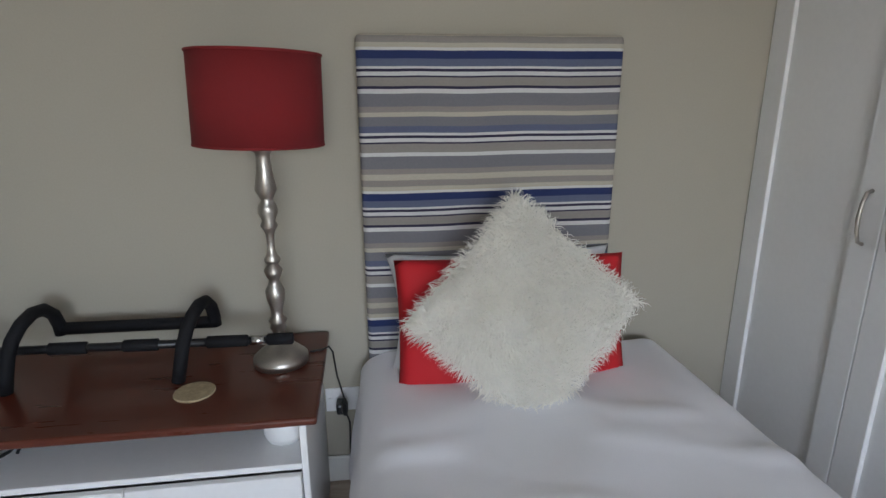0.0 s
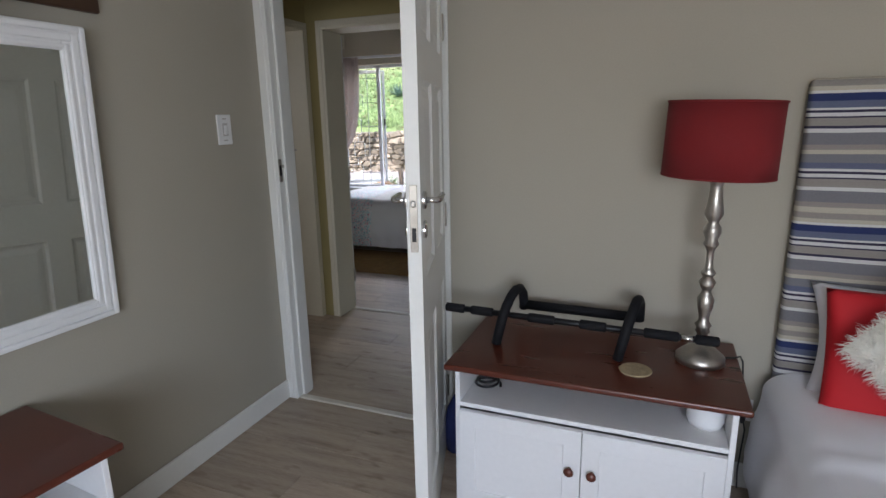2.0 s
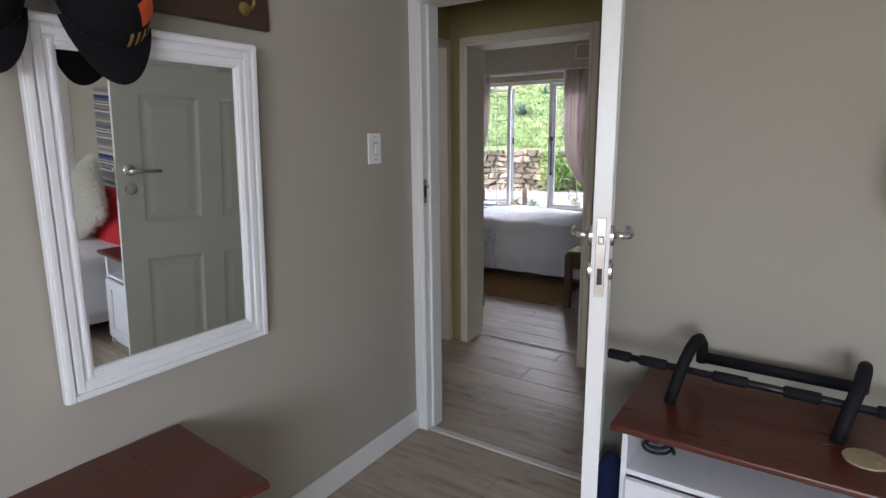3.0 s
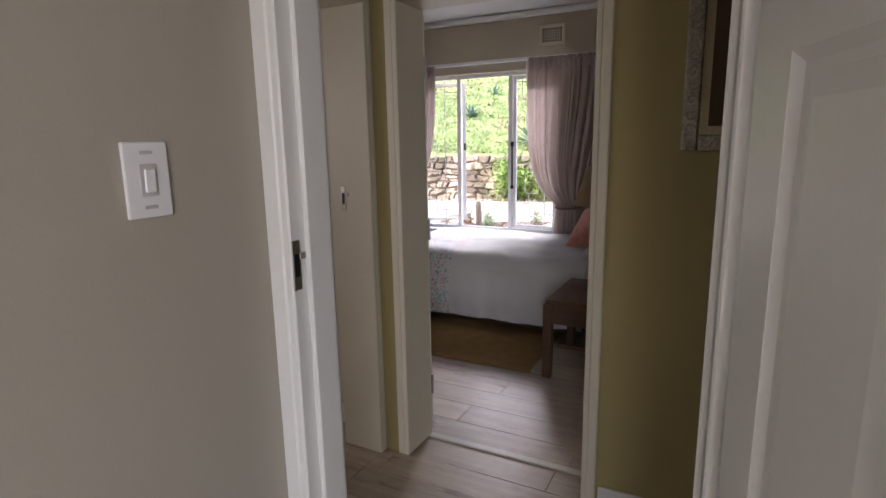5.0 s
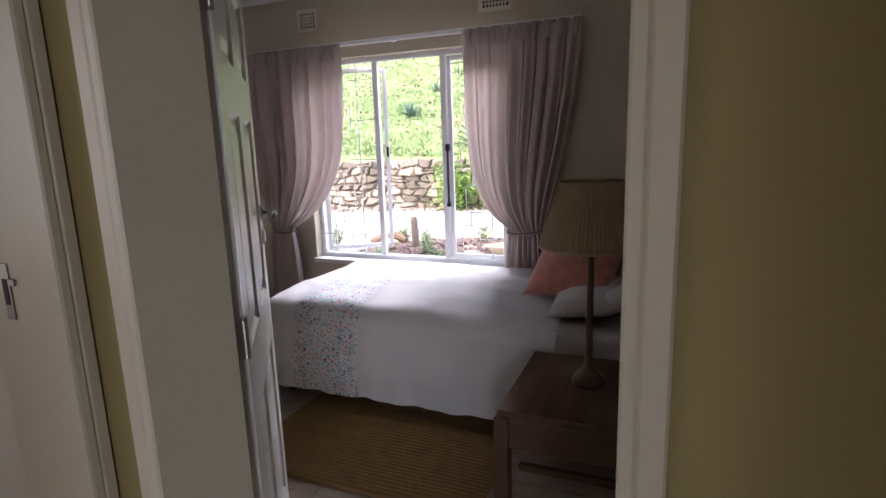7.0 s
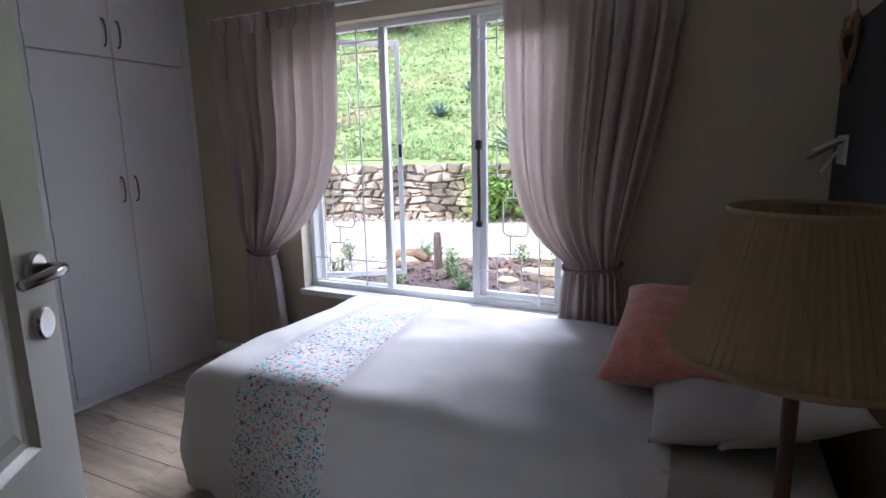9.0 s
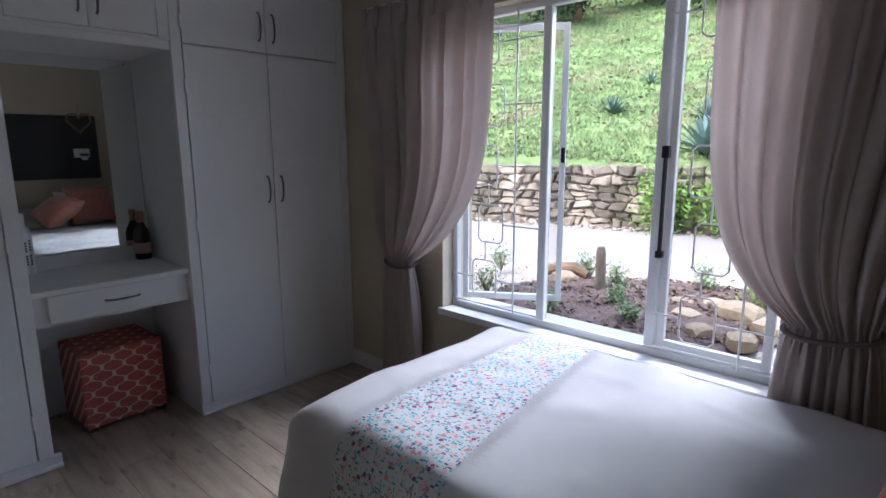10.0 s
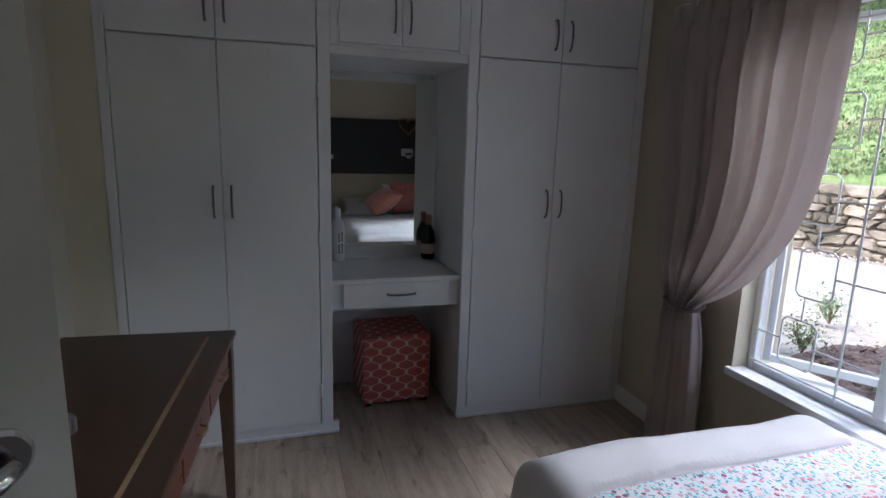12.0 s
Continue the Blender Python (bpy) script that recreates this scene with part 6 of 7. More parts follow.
def meadow(name, green, brown, rough=0.9, scale=0.55):
    """Grass with drier, browner patches."""
    m = mat(name, green, rough, vary=0.30, scale=1.6, fine=20, bump=0.6)
    n, l = m.node_tree.nodes, m.node_tree.links
    b = n["Principled BSDF"]
    src = b.inputs["Base Color"].links[0].from_socket
    tc = n.new("ShaderNodeTexCoord")
    ns = n.new("ShaderNodeTexNoise")
    ns.inputs["Scale"].default_value, ns.inputs["Detail"].default_value = scale, 6
    l.new(tc.outputs["Object"], ns.inputs["Vector"])
    mr = n.new("ShaderNodeMapRange")
    mr.inputs[1].default_value, mr.inputs[2].default_value, mr.inputs[4].default_value = 0.52, 0.66, 0.75
    l.new(ns.outputs["Fac"], mr.inputs[0])
    mx = n.new("ShaderNodeMix")
    mx.data_type = 'RGBA'
    mx.inputs["B"].default_value = (*brown, 1)
    l.new(mr.outputs[0], mx.inputs["Factor"])
    l.new(src, mx.inputs["A"])
    l.new(mx.outputs["Result"], b.inputs["Base Color"])
    return m


M["bank"] = meadow("bank_grass", (0.19, 0.27, 0.10), (0.24, 0.20, 0.12))
M["blade"] = meadow("grass_blade", (0.23, 0.325, 0.13), (0.28, 0.27, 0.15))


def sheet(name, xs, ys, material, label, category, top=lambda x, y: GZ):
    bm = bmesh.new()
    g = [[bm.verts.new((x, y, top(x, y))) for y in ys] for x in xs]
    for i in range(len(xs) - 1):
        for j in range(len(ys) - 1):
            bm.faces.new((g[i][j], g[i + 1][j], g[i + 1][j + 1], g[i][j + 1]))
    return struct(name, bm, material, label, category, smooth=True)


def steps(a, b, n):
    return [a + (b - a) * k / n for k in range(n + 1)]


struct("ground", B(-300, 300, YWB, 400, -0.6, GZ - 0.02), "gravel", "bare ground of the garden reaching to the distance", "ground")
sheet("bank", steps(-30, 18, 120), [wall_y(-30)] + steps(5.5, 34, 130), "bank", "steep grassy bank behind the stone wall", "bank",
      lambda x, y: hill_z(x, max(y, wall_y(x) + 0.251)) if y > wall_y(x) + 0.15 else GZ - 0.3)
# drive between garden and wall
bm = bmesh.new()
prev = None
for k in range(61):
    x = -30 + 46 * k / 60
    a, b = wall_y(x) - 0.35, wall_y(x) - 3.05 + 0.05 * math.sin(x * 1.7)
    cur = [bm.verts.new((x, a, GZ + 0.012)), bm.verts.new((x, b, GZ + 0.012)), bm.verts.new((x, b - 0.03, GZ - 0.03))]
    if prev:
        bm.faces.new((prev[0], prev[1], cur[1], cur[0]))
        bm.faces.new((prev[1], prev[2], cur[2], cur[1]))
    prev = cur
struct("road", bm, "road", "pale concrete drive passing the house", "drive")
# mulched flower bed
bm = bmesh.new()
ring = []
for k in range(40):
    a = 2 * math.pi * k / 40
    r = 1 + 0.12 * noise.noise(Vector((math.cos(a) * 2, math.sin(a) * 2, 0)))
    ring.append((-3.15 + 1.25 * r * math.cos(a), 8.35 + 1.0 * r * math.sin(a) + 0.28 * 1.25 * math.cos(a)))
c = bm.verts.new((-3.15, 8.35, GZ + 0.07))
mid = [bm.verts.new((-3.15 + (x + 3.15) * 0.6, 8.35 + (y - 8.35) * 0.6, GZ + 0.055 + 0.02 * noise.noise(Vector((x * 5, y * 5, 0))))) for x, y in ring]
out = [bm.verts.new((x, y, GZ - 0.015)) for x, y in ring]
for k in range(40):
    bm.faces.new((c, mid[k], mid[(k + 1) % 40]))
    bm.faces.new((mid[k], out[k], out[(k + 1) % 40], mid[(k + 1) % 40]))
struct("flower_bed", bm, "mulch", "dark mulched flower bed under the window", "flower bed", smooth=True)


def shards(name, count, place, size, material, label, seed, flat=0.3, category="mulch"):
    """Many small flat chips in one object."""
    r = random.Random(seed)
    vs, fs = [], []
    for k in range(count):
        x, y, z = place(r)
        m = pose(x, y, z, r.uniform(-40, 40), r.uniform(-40, 40), r.uniform(0, 360))
        a, b = r.uniform(*size), r.uniform(*size) * 0.6
        i = len(vs)
        vs += [m @ Vector(p) for p in ((-a, -b, 0), (a, -b * 0.6, 0.2 * b), (a * 0.8, b, 0), (-a * 0.7, b * 0.8, 0.25 * b))]
        fs.append((i, i + 1, i + 2, i + 3))
    me = bpy.data.meshes.new(name)
    me.from_pydata(vs, [], fs)
    me.materials.append(M[material])
    return tagged(new(name, me), label, category, "", "stuff")


def in_bed(r):
    a, q = r.uniform(0, 6.283), math.sqrt(r.random())
    x = 1.2 * q * math.cos(a)
    return -3.15 + x, 8.35 + 0.95 * q * math.sin(a) + 0.28 * x, GZ + 0.065 * (1 - q * q) + 0.012


shards("mulch_chips", 2600, in_bed, (0.008, 0.028), "mulch", "dark bark chips scattered over the flower bed", 3)
shards("pale_chips", 1100, in_bed, (0.006, 0.024), "litter", "dry brown leaves scattered over the flower bed", 4, category="leaves")
shards("gravel_chips", 3000, lambda r: (r.uniform(-6.5, -1.0), r.uniform(6.65, 9.4), GZ - 0.012), (0.008, 0.022), "gravel", "pale gravel around the flower bed", 6, category="gravel")


def verge(r):
    x = r.uniform(-12, 2)
    return x, wall_y(x) - r.uniform(0.0, 0.45), GZ + 0.018


shards("verge_litter", 2600, verge, (0.012, 0.04), "gravel", "pale dry leaves along the foot of the stone wall", 7, category="leaves")


def bank_spot(r):
    x = r.uniform(-16, 3)
    y = wall_y(x) + 0.3 + 13 * r.random() ** 1.4
    return x, y, hill_z(x, y) + 0.02


shards("bank_litter", 5200, lambda r: bank_spot(r), (0.02, 0.06), "litter", "dry leaves lying on the grassy bank", 8, category="leaves")


def blades(name, count, place, hgt, wdt, material, label, seed, lean=0.6, category="grass"):
    r = random.Random(seed)
    vs, fs = [], []
    for k in range(count):
        x, y, z = place(r)
        for q in range(4):
            a = r.uniform(0, 6.283)
            L, w = r.uniform(*hgt), r.uniform(*wdt)
            ox, oy = r.uniform(-0.05, 0.05), r.uniform(-0.05, 0.05)
            dx, dy = math.cos(a) * L * lean * r.random(), math.sin(a) * L * lean * r.random()
            sx, sy = -math.sin(a) * w, math.cos(a) * w
            i = len(vs)
            vs += [(x + ox - sx, y + oy - sy, z - 0.02), (x + ox + sx, y + oy + sy, z - 0.02), (x + ox + dx * 0.5 + sx * 0.8, y + oy + dy * 0.5 + sy * 0.8, z + L * 0.6), (x + ox + dx, y + oy + dy, z + L)]
            fs.append((i, i + 1, i + 2, i + 3))
    me = bpy.data.meshes.new(name)
    me.from_pydata(vs, [], fs)
    me.materials.append(M[material])
    return tagged(new(name, me), label, category, "", "stuff")


blades("grass", 34000, bank_spot, (0.018, 0.055), (0.008, 0.020), "blade", "bright green rough grass covering the bank", 11)


def agave(x, y, z, size, n, label, tilt=0):
    """A rosette of long pointed leaves."""
    e = thing("agave", x, y, z, label, "agave", "agaves on the bank")
    r = random.Random(int(x * 100))
    for k in range(n):
        a = k * 2.4 + r.uniform(-0.2, 0.2)
        up = radians(8 + 70 * (k / n))
        L = size * r.uniform(0.8, 1.05)
        d = Vector((math.cos(a), math.sin(a), 0))
        s = Vector((-math.sin(a), math.cos(a), 0))
        bm = bmesh.new()
        rows = []
        for q in range(6):
            t = q / 5
            w = size * 0.085 * (0.75 + 0.6 * t - 1.35 * t * t)
            c = Vector((x, y, z)) + d * L * t * math.cos(up) + Vector((0, 0, L * (t * math.sin(up) - 0.10 * t * t)))
            rows.append([bm.verts.new(c - s * w + Vector((0, 0, w * 0.5))), bm.verts.new(c), bm.verts.new(c + s * w + Vector((0, 0, w * 0.5)))])
        for p, q in zip(rows, rows[1:]):
            bm.faces.new((p[0], p[1], q[1], q[0]))
            bm.faces.new((p[1], p[2], q[2], q[1]))
        part("leaf", bm, "agave", e, smooth=True)
    return e


def spot(x, d):
    y = wall_y(x) + d
    return x, y, hill_z(x, y)


agave(*spot(-6.2, 1.9), 0.42, 26, "grey-green agave rosette on the grassy bank")
agave(*spot(-6.1, 3.2), 0.34, 20, "small grey-green agave higher on the bank")
agave(*spot(-4.25, 0.45), 0.80, 34, "large blue-green agave above the stone wall")
agave(*spot(-3.75, 0.30), 0.85, 34, "large blue-green agave leaning over the stone wall")
agave(*spot(-4.6, 1.6), 0.45, 24, "grey-green agave on the bank behind the wall")
agave(*spot(-3.4, 1.3), 0.5, 24, "grey-green agave among the grass of the bank")


def leafy(name, x, y, z, rx, rz, count, leaf, material, label, category, seed, stems=6):
    """A shrub: bare stems and a crown of single leaves with gaps."""
    e = thing(name, x, y, z, label, category)
    r = random.Random(seed)
    bm = bmesh.new()
    tips = []
    for k in range(stems):
        a = r.uniform(0, 6.283)
        q = Vector((x + rx * 0.7 * math.cos(a) * r.random(), y + rx * 0.7 * math.sin(a) * r.random(), z + rz * r.uniform(0.5, 0.95)))
        tube(bm, [(x, y, z - 0.02), ((x + q.x) / 2 + r.uniform(-0.03, 0.03), (y + q.y) / 2, (z + q.z) / 2), q], [0.012 * rz + 0.004, 0.008 * rz + 0.003, 0.002], 5)
        tips.append(q)
    part("stems", bm, "litter", e)
    vs, fs = [], []
    for k in range(count):
        t = r.choice(tips)
        base = Vector((x, y, z)).lerp(t, r.uniform(0.35, 1.1))
        p = base + Vector((r.gauss(0, rx * 0.28), r.gauss(0, rx * 0.28), r.gauss(0, rz * 0.16)))
        if p.z < z:
            p.z = z + 0.02
        m = Matrix.Translation(p) @ pose(0, 0, 0, r.uniform(-60, 60), r.uniform(-60, 60), r.uniform(0, 360))
        L = leaf * r.uniform(0.6, 1.2)
        i = len(vs)
        vs += [m @ Vector(c) for c in ((-L, 0, 0), (-0.2 * L, -0.36 * L, 0.08 * L), (L, 0, -0.1 * L), (-0.2 * L, 0.36 * L, 0.08 * L))]
        fs.append((i, i + 1, i + 2, i + 3))
    me = bpy.data.meshes.new("foliage")
    me.from_pydata(vs, [], fs)
    me.materials.append(M[material])
    o = new("foliage", me)
    o.parent, o.matrix_parent_inverse = e, e.matrix_basis.inverted()
    return e


leafy("shrub", -4.55, wall_y(-4.55) - 0.25, GZ, 0.55, 0.85, 1500, 0.055, "leaf", "bright green shrub growing against the stone wall", "shrub", 21, 12)
leafy("shrub", -3.7, wall_y(-3.7) - 0.35, GZ, 0.6, 0.8, 1500, 0.055, "leaf", "leafy green shrub at the foot of the wall", "shrub", 22, 12)
fs_ = leafy("flowering_shrub", -2.35, 8.75, GZ, 0.34, 0.42, 800, 0.03, "leaf", "green garden shrub with a few red flowers", "shrub", 23, 12)
r_ = random.Random(4)
for k in range(7):
    part("flower", lathe(bmesh.new(), [(0.0, 0.0), (0.018, 0.006), (0.024, 0.016), (0.012, 0.020), (0.0, 0.016)], 8, Matrix.Translation((-2.35 + r_.uniform(-0.25, 0.25), 8.72 + r_.uniform(-0.25, 0.2), GZ + r_.uniform(0.38, 0.50)))), "petal", fs_, "small red flower")
M["leaf_sage"] = mat("sage_leaf", (0.20, 0.29, 0.14), 0.7, vary=0.25, scale=5, fine=40, bump=0.0)
for k, (x, y, s) in enumerate(((-3.55, 8.55, 0.16), (-3.3, 8.05, 0.13), (-2.95, 8.95, 0.17), (-3.95, 8.85, 0.16), (-4.75, 8.5, 0.18), (-4.3, 7.7, 0.15), (-3.62, 7.55, 0.12), (-3.05, 7.75, 0.11))):
    leafy("herb_plant", x, y, GZ + 0.03, s, s * 1.3, 260, 0.022, "leaf_sage", "small grey-green plant in the flower bed", "plant", 30 + k, 9)


def rock_mesh(seed, flat=0.7):
    bm = bmesh.new()
    bmesh.ops.create_icosphere(bm, subdivisions=2, radius=1.0)
    for v in bm.verts:
        d = v.co.normalized()
        k = 1 + 0.32 * noise.noise(d * 1.3 + Vector((seed * 3.1, 0, 0))) + 0.10 * noise.noise(d * 4 + Vector((0, seed, 0)))
        # flattened facets
        v.co = Vector((max(-0.8, min(0.8, d.x * k)), max(-0.78, min(0.78, d.y * k)), max(-0.74, min(0.74, d.z * k)) * flat))
    me = bpy.data.meshes.new("rock")
    bm.to_mesh(me)
    bm.free()
    return me


def stone_mat(name, lo, hi, dark, moss=0.0):
    """Stone whose tone differs from piece to piece, with lichen and grit."""
    m = mat(name, lo, 0.92, vary=0.22, scale=7, fine=60, bump=0.9)
    n, l = m.node_tree.nodes, m.node_tree.links
    b = n["Principled BSDF"]
    src = b.inputs["Base Color"].links[0].from_socket
    oi = n.new("ShaderNodeObjectInfo")
    r = n.new("ShaderNodeValToRGB")
    r.color_ramp.elements[0].color = (*dark, 1)
    r.color_ramp.elements[1].color = (*hi, 1)
    e = r.color_ramp.elements.new(0.5)
    e.color = (1.0, 0.93, 0.82, 1)
    l.new(oi.outputs["Random"], r.inputs[0])
    mx = n.new("ShaderNodeMix")
    mx.data_type, mx.blend_type = 'RGBA', 'MULTIPLY'
    mx.inputs["Factor"].default_value = 1.0
    l.new(src, mx.inputs["A"])
    l.new(r.outputs[0], mx.inputs["B"])
    l.new(mx.outputs["Result"], b.inputs["Base Color"])
    if moss:
        # lichen and damp stains that run over many stones
        geo = n.new("ShaderNodeNewGeometry")
        ns = n.new("ShaderNodeTexNoise")
        ns.inputs["Scale"].default_value, ns.inputs["Detail"].default_value = 1.7, 6
        l.new(geo.outputs["Position"], ns.inputs["Vector"])
        mr = n.new("ShaderNodeMapRange")
        mr.inputs[1].default_value, mr.inputs[2].default_value, mr.inputs[4].default_value = 0.48, 0.66, moss
        l.new(ns.outputs["Fac"], mr.inputs[0])
        st = n.new("ShaderNodeMix")
        st.data_type = 'RGBA'
        st.inputs["B"].default_value = (0.085, 0.075, 0.05, 1)
        l.new(mr.outputs[0], st.inputs["Factor"])
        l.new(mx.outputs["Result"], st.inputs["A"])
        l.new(st.outputs["Result"], b.inputs["Base Color"])
    return m


M["wall_stone"] = stone_mat("wall_stone", (0.33, 0.30, 0.255), (1.40, 1.30, 1.16), (0.50, 0.45, 0.40), 0.8)
M["bed_rock"] = stone_mat("garden_rock", (0.40, 0.34, 0.26), (1.25, 1.15, 1.0), (0.6, 0.52, 0.44))
rocks = [rock_mesh(k) for k in range(6)]
for me in rocks:
    me.materials.append(M["bed_rock"])
for k, (x, y, s, zz) in enumerate(((-2.50, 8.32, 0.20, 0.10), (-2.25, 8.15, 0.17, 0.08), (-2.80, 8.10, 0.13, 0.06), (-2.62, 7.85, 0.12, 0.05), (-2.05, 8.4, 0.18, 0.08), (-2.95, 8.42, 0.12, 0.05), (-2.35, 7.80, 0.14, 0.06), (-1.95, 7.95, 0.13, 0.05), (-2.75, 8.55, 0.12, 0.05), (-4.05, 8.55, 0.16, 0.05))):
    o = new("rock", rocks[k % 6])
    o.matrix_world = pose(x, y, GZ + zz * 0.7, 0, 0, k * 77) @ Matrix.Diagonal((s, s * 0.8, s * 0.75, 1))
    tagged(o, "rounded buff rock edging the flower bed", "rock", "rocks round the flower bed")
M["post_wood"] = mat("weathered_post", (0.17, 0.135, 0.105), 0.9, vary=0.3, scale=12, fine=60, bump=0.6, stretch=(4, 4, 1))
po = thing("log_post", -3.60, 8.35, GZ, "weathered wooden post standing in the flower bed", "post")
part("shaft", tube(bmesh.new(), [(-3.60, 8.35, GZ - 0.02), (-3.595, 8.35, GZ + 0.18), (-3.60, 8.35, GZ + 0.37), (-3.603, 8.35, GZ + 0.415)], [0.046, 0.042, 0.040, 0.030], 10), "post_wood", po)
lg = thing("log", -4.15, 8.75, GZ, "weathered curved log lying in the flower bed", "log")
part("trunk", tube(bmesh.new(), [(-4.35, 8.62, GZ + 0.03), (-4.22, 8.68, GZ + 0.09), (-4.05, 8.73, GZ + 0.10), (-3.92, 8.74, GZ + 0.05)], [0.04, 0.06, 0.06, 0.04], 10), "litter", lg)

# dry-stone wall
sw = new("stone_wall")
sw.matrix_world = pose(-6, wall_y(-6), GZ)
tagged(sw, "rough dry-stone retaining wall below the bank", "stone wall", "", "structure")
bm = bmesh.new()
xs = steps(-30, 16, 46)
for a, b in zip(xs, xs[1:]):
    q = [(a, wall_y(a)), (b, wall_y(b)), (b, wall_y(b) + 0.4), (a, wall_y(a) + 0.4)]
    lo = [bm.verts.new((x, y + (0.07 if k < 2 else 0), GZ - 0.2)) for k, (x, y) in enumerate(q)]
    hi = [bm.verts.new((x, y + (0.07 if k < 2 else 0), GZ + 0.93)) for k, (x, y) in enumerate(q)]
    bm.faces.new(hi)
    for k in range(4):
        bm.faces.new((lo[k], lo[(k + 1) % 4], hi[(k + 1) % 4], hi[k]))
part("core", bm, "stone", sw)
r_ = random.Random(12)


def rubble(corners, bulge):
    """One squared rubble stone from its four face corners (along the wall, height): broken outline, chamfered uneven face."""
    pts = []
    for k in range(4):
        (u0, z0), (u1, z1) = corners[k], corners[(k + 1) % 4]
        for q in (0.12, 0.5, 0.88):
            j = 0.018 if q == 0.5 else 0.010
            pts.append((u0 + (u1 - u0) * q + r_.uniform(-j, j), z0 + (z1 - z0) * q + r_.uniform(-j, j)))
    cu, cz = sum(p[0] for p in pts) / 12, sum(p[1] for p in pts) / 12
    bm = bmesh.new()
    tx, tz = r_.uniform(-0.12, 0.12), r_.uniform(-0.15, 0.15)
    rings = []
    for inset, depth in ((0.0, 0.10), (0.0, 0.015), (0.10, -0.5), (0.30, -1.0)):
        ring = []
        for u, z in pts:
            du, dz = (u - cu) * (1 - inset), (z - cz) * (1 - inset)
            y = depth if depth > 0 else depth * bulge + tx * du + tz * dz + r_.uniform(-0.006, 0.006)
            ring.append(bm.verts.new((du, y + 0.28 * du, dz)))
        rings.append(ring)
    for p, q in zip(rings, rings[1:]):
        for k in range(12):
            bm.faces.new((p[k], p[(k + 1) % 12], q[(k + 1) % 12], q[k]))
    bm.faces.new(rings[-1])
    bmesh.ops.recalc_face_normals(bm, faces=bm.faces)
    me = bpy.data.meshes.new("stone")
    bm.to_mesh(me)
    bm.free()
    me.materials.append(M["wall_stone"])
    o = new("stone", me)
    o.parent = sw
    o.matrix_parent_inverse = sw.matrix_basis.inverted()
    o.matrix_basis = Matrix.Translation((cu, wall_y(cu) + 0.02, cz))


def course(x, k):
    """Height of the uneven bed joint over course k."""
    if k == 0:
        return GZ - 0.03
    return GZ + 0.138 * k + 0.10 * noise.noise(Vector((x * 3.1, k * 3.7, 2.0))) - 0.03


for row in range(7):
    x = -8.7 + r_.uniform(0, 0.25)
    lean = 0.0
    while x < -1.2:
        w = r_.choice((0.10, 0.14, 0.18, 0.22, 0.25, 0.31))
        nlean = r_.uniform(-0.05, 0.05)
        g = r_.uniform(0.003, 0.011)
        a, b = x + g, x + w - g
        split = w > 0.2 and r_.random() < 0.10
        quad = [(a - lean, course(a, row) + g), (b - nlean, course(b, row) + g), (b + nlean, course(b, row + 1) - g), (a + lean, course(a, row + 1) - g)]
        if split:
            f = r_.uniform(0.4, 0.6)
            m0 = (quad[0][0] + (quad[3][0] - quad[0][0]) * f, quad[0][1] + (quad[3][1] - quad[0][1]) * f)
            m1 = (quad[1][0] + (quad[2][0] - quad[1][0]) * f, quad[1][1] + (quad[2][1] - quad[1][1]) * f)
            rubble([quad[0], quad[1], (m1[0], m1[1] - 0.006), (m0[0], m0[1] - 0.006)], r_.uniform(0.015, 0.05))
            rubble([(m0[0], m0[1] + 0.006), (m1[0], m1[1] + 0.006), quad[2], quad[3]], r_.uniform(0.015, 0.05))
        else:
            rubble(quad, r_.uniform(0.015, 0.06))
        lean = nlean
        x += w


# woodland at the top of the bank
def thicket(x, y, z, w, h, count, seed):
    e = thing("tree", x, y, z, "dense dark-leaved tree above the grassy bank", "tree", "trees above the bank")
    r = random.Random(seed)
    part("trunk", tube(bmesh.new(), [(x, y, z - 0.3), (x + 0.1, y, z + h * 0.3), (x - 0.1, y + 0.1, z + h * 0.65)], [0.16, 0.12, 0.05], 8), "litter", e)
    vs, fs = [], []
    clumps = [(r.gauss(0, w * 0.45), r.gauss(0, w * 0.35), h * r.uniform(0.12, 1.0), r.uniform(0.4, 0.9)) for _ in range(26)]
    for k in range(count):
        cx, cy, cz, cr = r.choice(clumps)
        d = Vector((r.gauss(0, 1), r.gauss(0, 1), r.gauss(0, 0.8))).normalized() * cr * r.random() ** 0.4
        p = Vector((x + cx, y + cy, z + cz)) + d
        m = Matrix.Translation(p) @ pose(0, 0, 0, r.uniform(-70, 70), r.uniform(-70, 70), r.uniform(0, 360))
        L = r.uniform(0.06, 0.13)
        i = len(vs)
        vs += [m @ Vector(c) for c in ((-L, 0, 0), (0, -0.45 * L, 0.1 * L), (L, 0, 0), (0, 0.45 * L, 0.1 * L))]
        fs.append((i, i + 1, i + 2, i + 3))
    me = bpy.data.meshes.new("crown")
    me.from_pydata(vs, [], fs)
    me.materials.append(M["leaf_dark"])
    o = new("crown", me)
    o.parent, o.matrix_parent_inverse = e, e.matrix_basis.inverted()


for k in range(13):
    x = -24 + k * 2.3
    y = wall_y(x) + 8.5 + 1.2 * math.sin(k * 2.1)
    thicket(x, y, hill_z(x, y), 1.9, 4.2, 3800, 50 + k)
for k in range(9):
    x = -26 + k * 3.6
    y = wall_y(x) + 14.0
    thicket(x, y, hill_z(x, y), 2.6, 6.5, 4200, 80 + k)

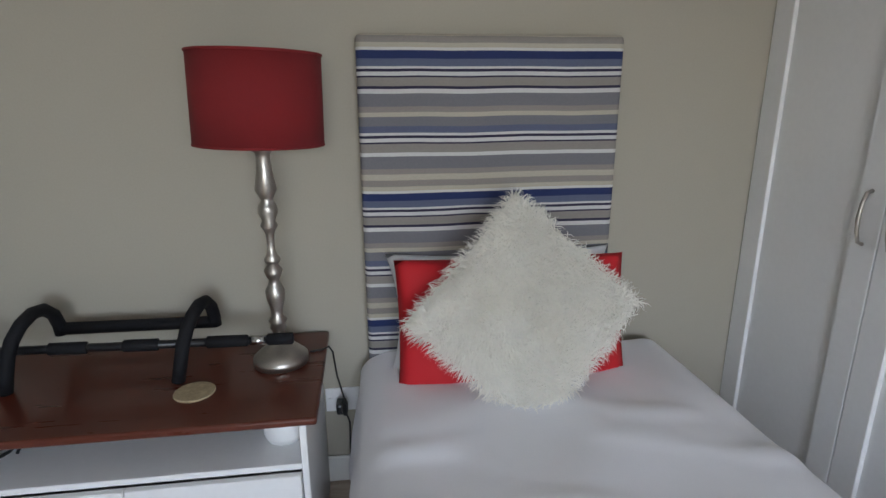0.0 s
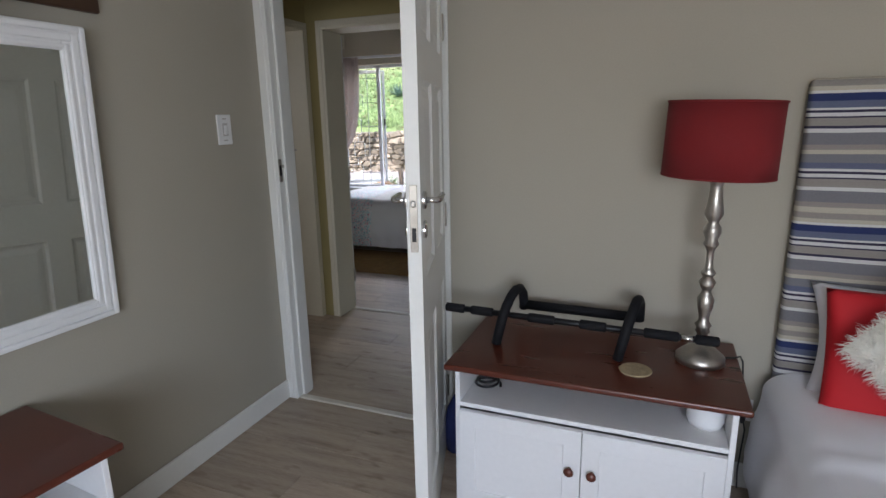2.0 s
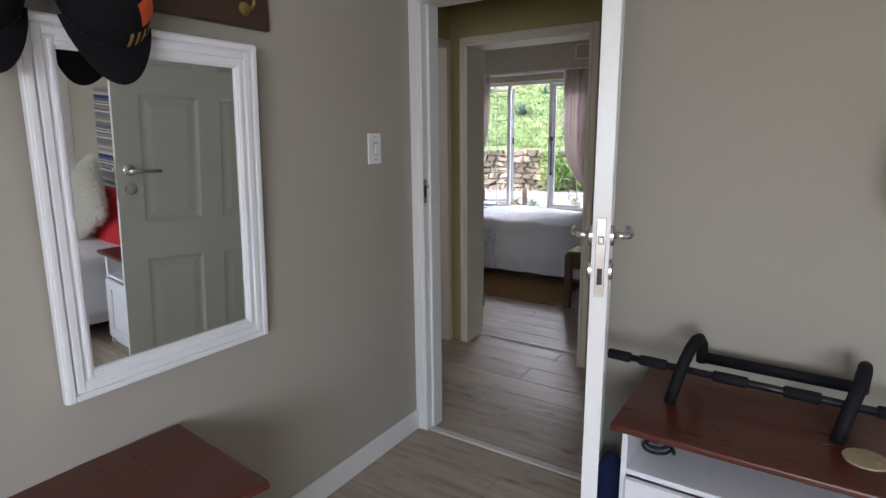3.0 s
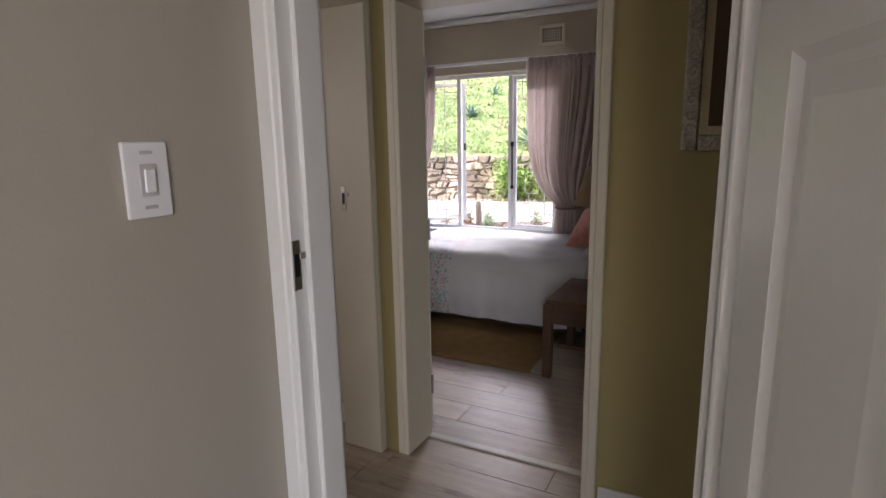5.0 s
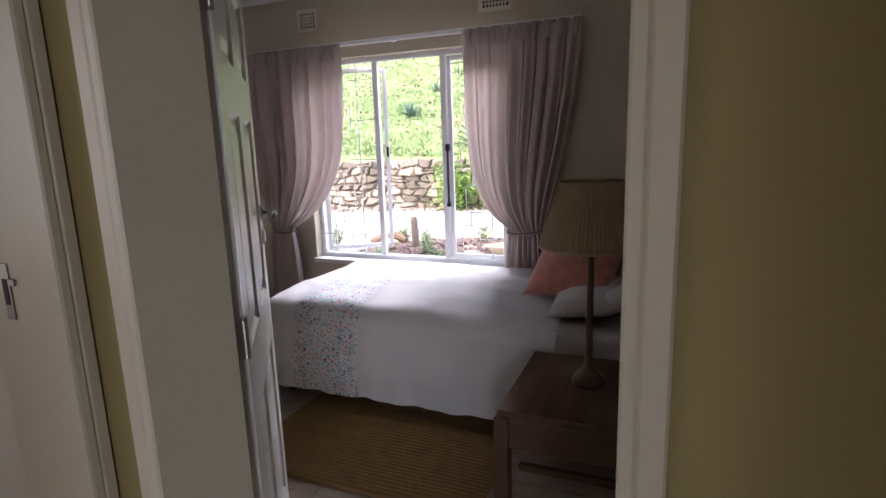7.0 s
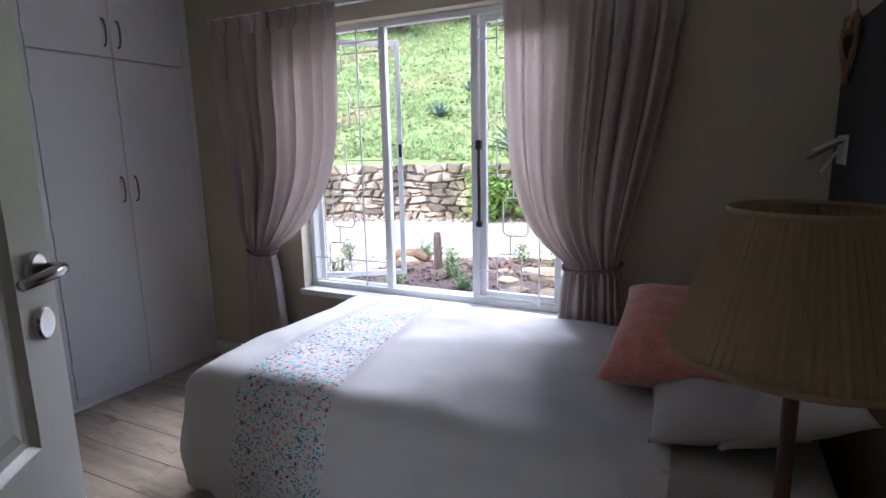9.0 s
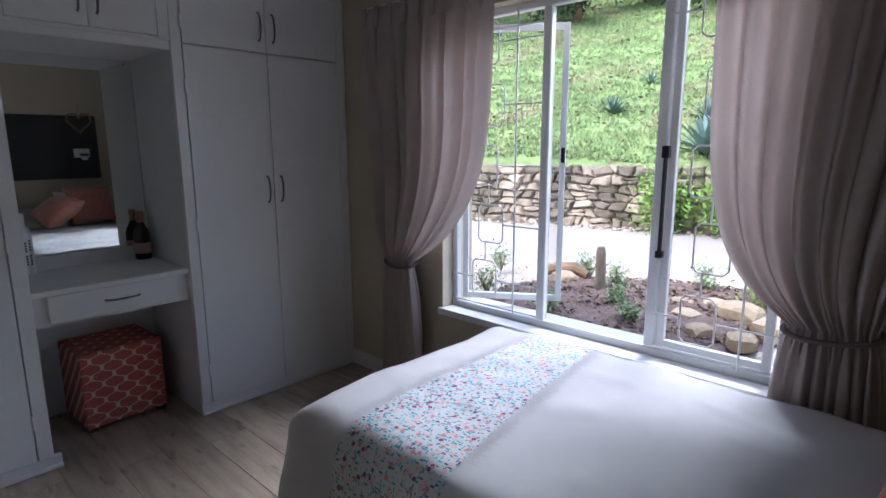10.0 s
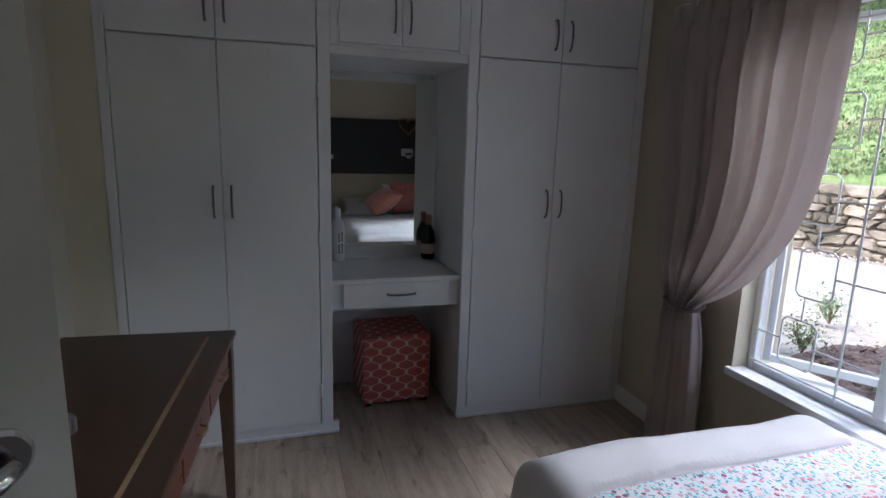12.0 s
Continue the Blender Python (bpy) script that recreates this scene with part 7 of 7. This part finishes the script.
# ---- plank floors, last ----
def plank_mat():
    """Grey-brown oak laminate; each plank has its own tone and figure."""
    m = bpy.data.materials.new("oak_plank")
    m.use_nodes = True
    n, l = m.node_tree.nodes, m.node_tree.links
    b = n["Principled BSDF"]
    tc = n.new("ShaderNodeTexCoord")
    oi = n.new("ShaderNodeObjectInfo")
    off = n.new("ShaderNodeVectorMath")
    off.operation = 'MULTIPLY_ADD'
    off.inputs[1].default_value = (1, 1, 1)
    l.new(tc.outputs["Object"], off.inputs[0])
    cmb = n.new("ShaderNodeCombineXYZ")
    k = n.new("ShaderNodeMath")
    k.operation = 'MULTIPLY'
    k.inputs[1].default_value = 37.0
    l.new(oi.outputs["Random"], k.inputs[0])
    l.new(k.outputs[0], cmb.inputs[0])
    l.new(k.outputs[0], cmb.inputs[1])
    l.new(cmb.outputs[0], off.inputs[2])
    mp = n.new("ShaderNodeMapping")
    mp.inputs["Scale"].default_value = (1.0, 9.0, 1.0)
    l.new(off.outputs[0], mp.inputs[0])
    n1 = n.new("ShaderNodeTexNoise")
    n1.inputs["Scale"].default_value, n1.inputs["Detail"].default_value = 2.6, 5
    l.new(mp.outputs[0], n1.inputs["Vector"])
    n2 = n.new("ShaderNodeTexNoise")
    n2.inputs["Scale"].default_value, n2.inputs["Detail"].default_value = 22, 4
    l.new(mp.outputs[0], n2.inputs["Vector"])
    mp3 = n.new("ShaderNodeMapping")
    mp3.inputs["Scale"].default_value = (1.0, 3.0, 1.0)
    l.new(off.outputs[0], mp3.inputs[0])
    n3 = n.new("ShaderNodeTexNoise")
    n3.inputs["Scale"].default_value, n3.inputs["Detail"].default_value = 5.0, 2
    l.new(mp3.outputs[0], n3.inputs["Vector"])
    r = n.new("ShaderNodeValToRGB")
    e = r.color_ramp.elements
    e[0].position, e[0].color = 0.28, (0.225, 0.165, 0.118, 1)
    e[1].position, e[1].color = 0.72, (0.47, 0.395, 0.31, 1)
    mid = e.new(0.5)
    mid.color = (0.375, 0.30, 0.232, 1)
    mixf = n.new("ShaderNodeMath")
    mixf.operation = 'MULTIPLY_ADD'
    mixf.inputs[1].default_value = 0.35
    l.new(n2.outputs["Fac"], mixf.inputs[0])
    h = n.new("ShaderNodeMath")
    h.operation = 'MULTIPLY'
    h.inputs[1].default_value = 0.65
    l.new(n1.outputs["Fac"], h.inputs[0])
    l.new(h.outputs[0], mixf.inputs[2])
    l.new(mixf.outputs[0], r.inputs[0])
    knot = n.new("ShaderNodeValToRGB")
    knot.color_ramp.elements[0].position, knot.color_ramp.elements[0].color = 0.62, (1, 1, 1, 1)
    knot.color_ramp.elements[1].position, knot.color_ramp.elements[1].color = 0.74, (0.50, 0.43, 0.38, 1)
    l.new(n3.outputs["Fac"], knot.inputs[0])
    m1 = n.new("ShaderNodeMix")
    m1.data_type, m1.blend_type = 'RGBA', 'MULTIPLY'
    m1.inputs["Factor"].default_value = 1.0
    l.new(r.outputs[0], m1.inputs["A"])
    l.new(knot.outputs[0], m1.inputs["B"])
    tone = n.new("ShaderNodeMapRange")
    tone.inputs[3].default_value, tone.inputs[4].default_value = 0.97, 1.22
    l.new(oi.outputs["Random"], tone.inputs[0])
    vm = n.new("ShaderNodeVectorMath")
    vm.operation = 'SCALE'
    l.new(m1.outputs["Result"], vm.inputs[0])
    l.new(tone.outputs[0], vm.inputs["Scale"])
    l.new(vm.outputs[0], b.inputs["Base Color"])
    rr = n.new("ShaderNodeMapRange")
    rr.inputs[3].default_value, rr.inputs[4].default_value = 0.30, 0.46
    l.new(n1.outputs["Fac"], rr.inputs[0])
    l.new(rr.outputs[0], b.inputs["Roughness"])
    bp = n.new("ShaderNodeBump")
    bp.inputs["Strength"].default_value, bp.inputs["Distance"].default_value = 0.15, 0.001
    l.new(n2.outputs["Fac"], bp.inputs["Height"])
    l.new(bp.outputs[0], b.inputs["Normal"])
    return m


M["plank"] = plank_mat()
floor_ob = bpy.data.objects["floor"]
PW, PL = 0.192, 1.38
plank_meshes = {}


def plank_mesh(L, W):
    key = (round(L, 3), round(W, 3))
    if key not in plank_meshes:
        bm = B(-L / 2 + 0.0006, L / 2 - 0.0006, -W / 2 + 0.0006, W / 2 - 0.0006, -0.010, 0.0, 0.0013)
        me = bpy.data.meshes.new("plank")
        bmesh.ops.recalc_face_normals(bm, faces=bm.faces)
        bm.to_mesh(me)
        bm.free()
        me.materials.append(M["plank"])
        plank_meshes[key] = me
    return plank_meshes[key]


def lay(x0, x1, y0, y1, shift):
    rows = int(math.ceil((y1 - y0) / PW))
    for j in range(rows):
        a, b = y0 + j * PW, min(y0 + (j + 1) * PW, y1)
        if b - a < 0.02:
            continue
        x = x0 - ((j * 0.47 + shift) % 1.0) * PL
        while x < x1:
            p, q = max(x, x0), min(x + PL, x1)
            if q - p > 0.03:
                o = new("plank", plank_mesh(q - p, b - a))
                o.parent = floor_ob
                o.location = ((p + q) / 2, (a + b) / 2, 0.0)
            x += PL


lay(XL, XR1 - 0.58, YS1, Y1 + 0.02, 0.2)
lay(XH, 1.2, Y1 + 0.02, Y2B - 0.01, 0.6)
lay(-5.6, XH, 1.75, YD, 0.4)
lay(XCB, XR2, Y2B - 0.01, YW, 0.1)
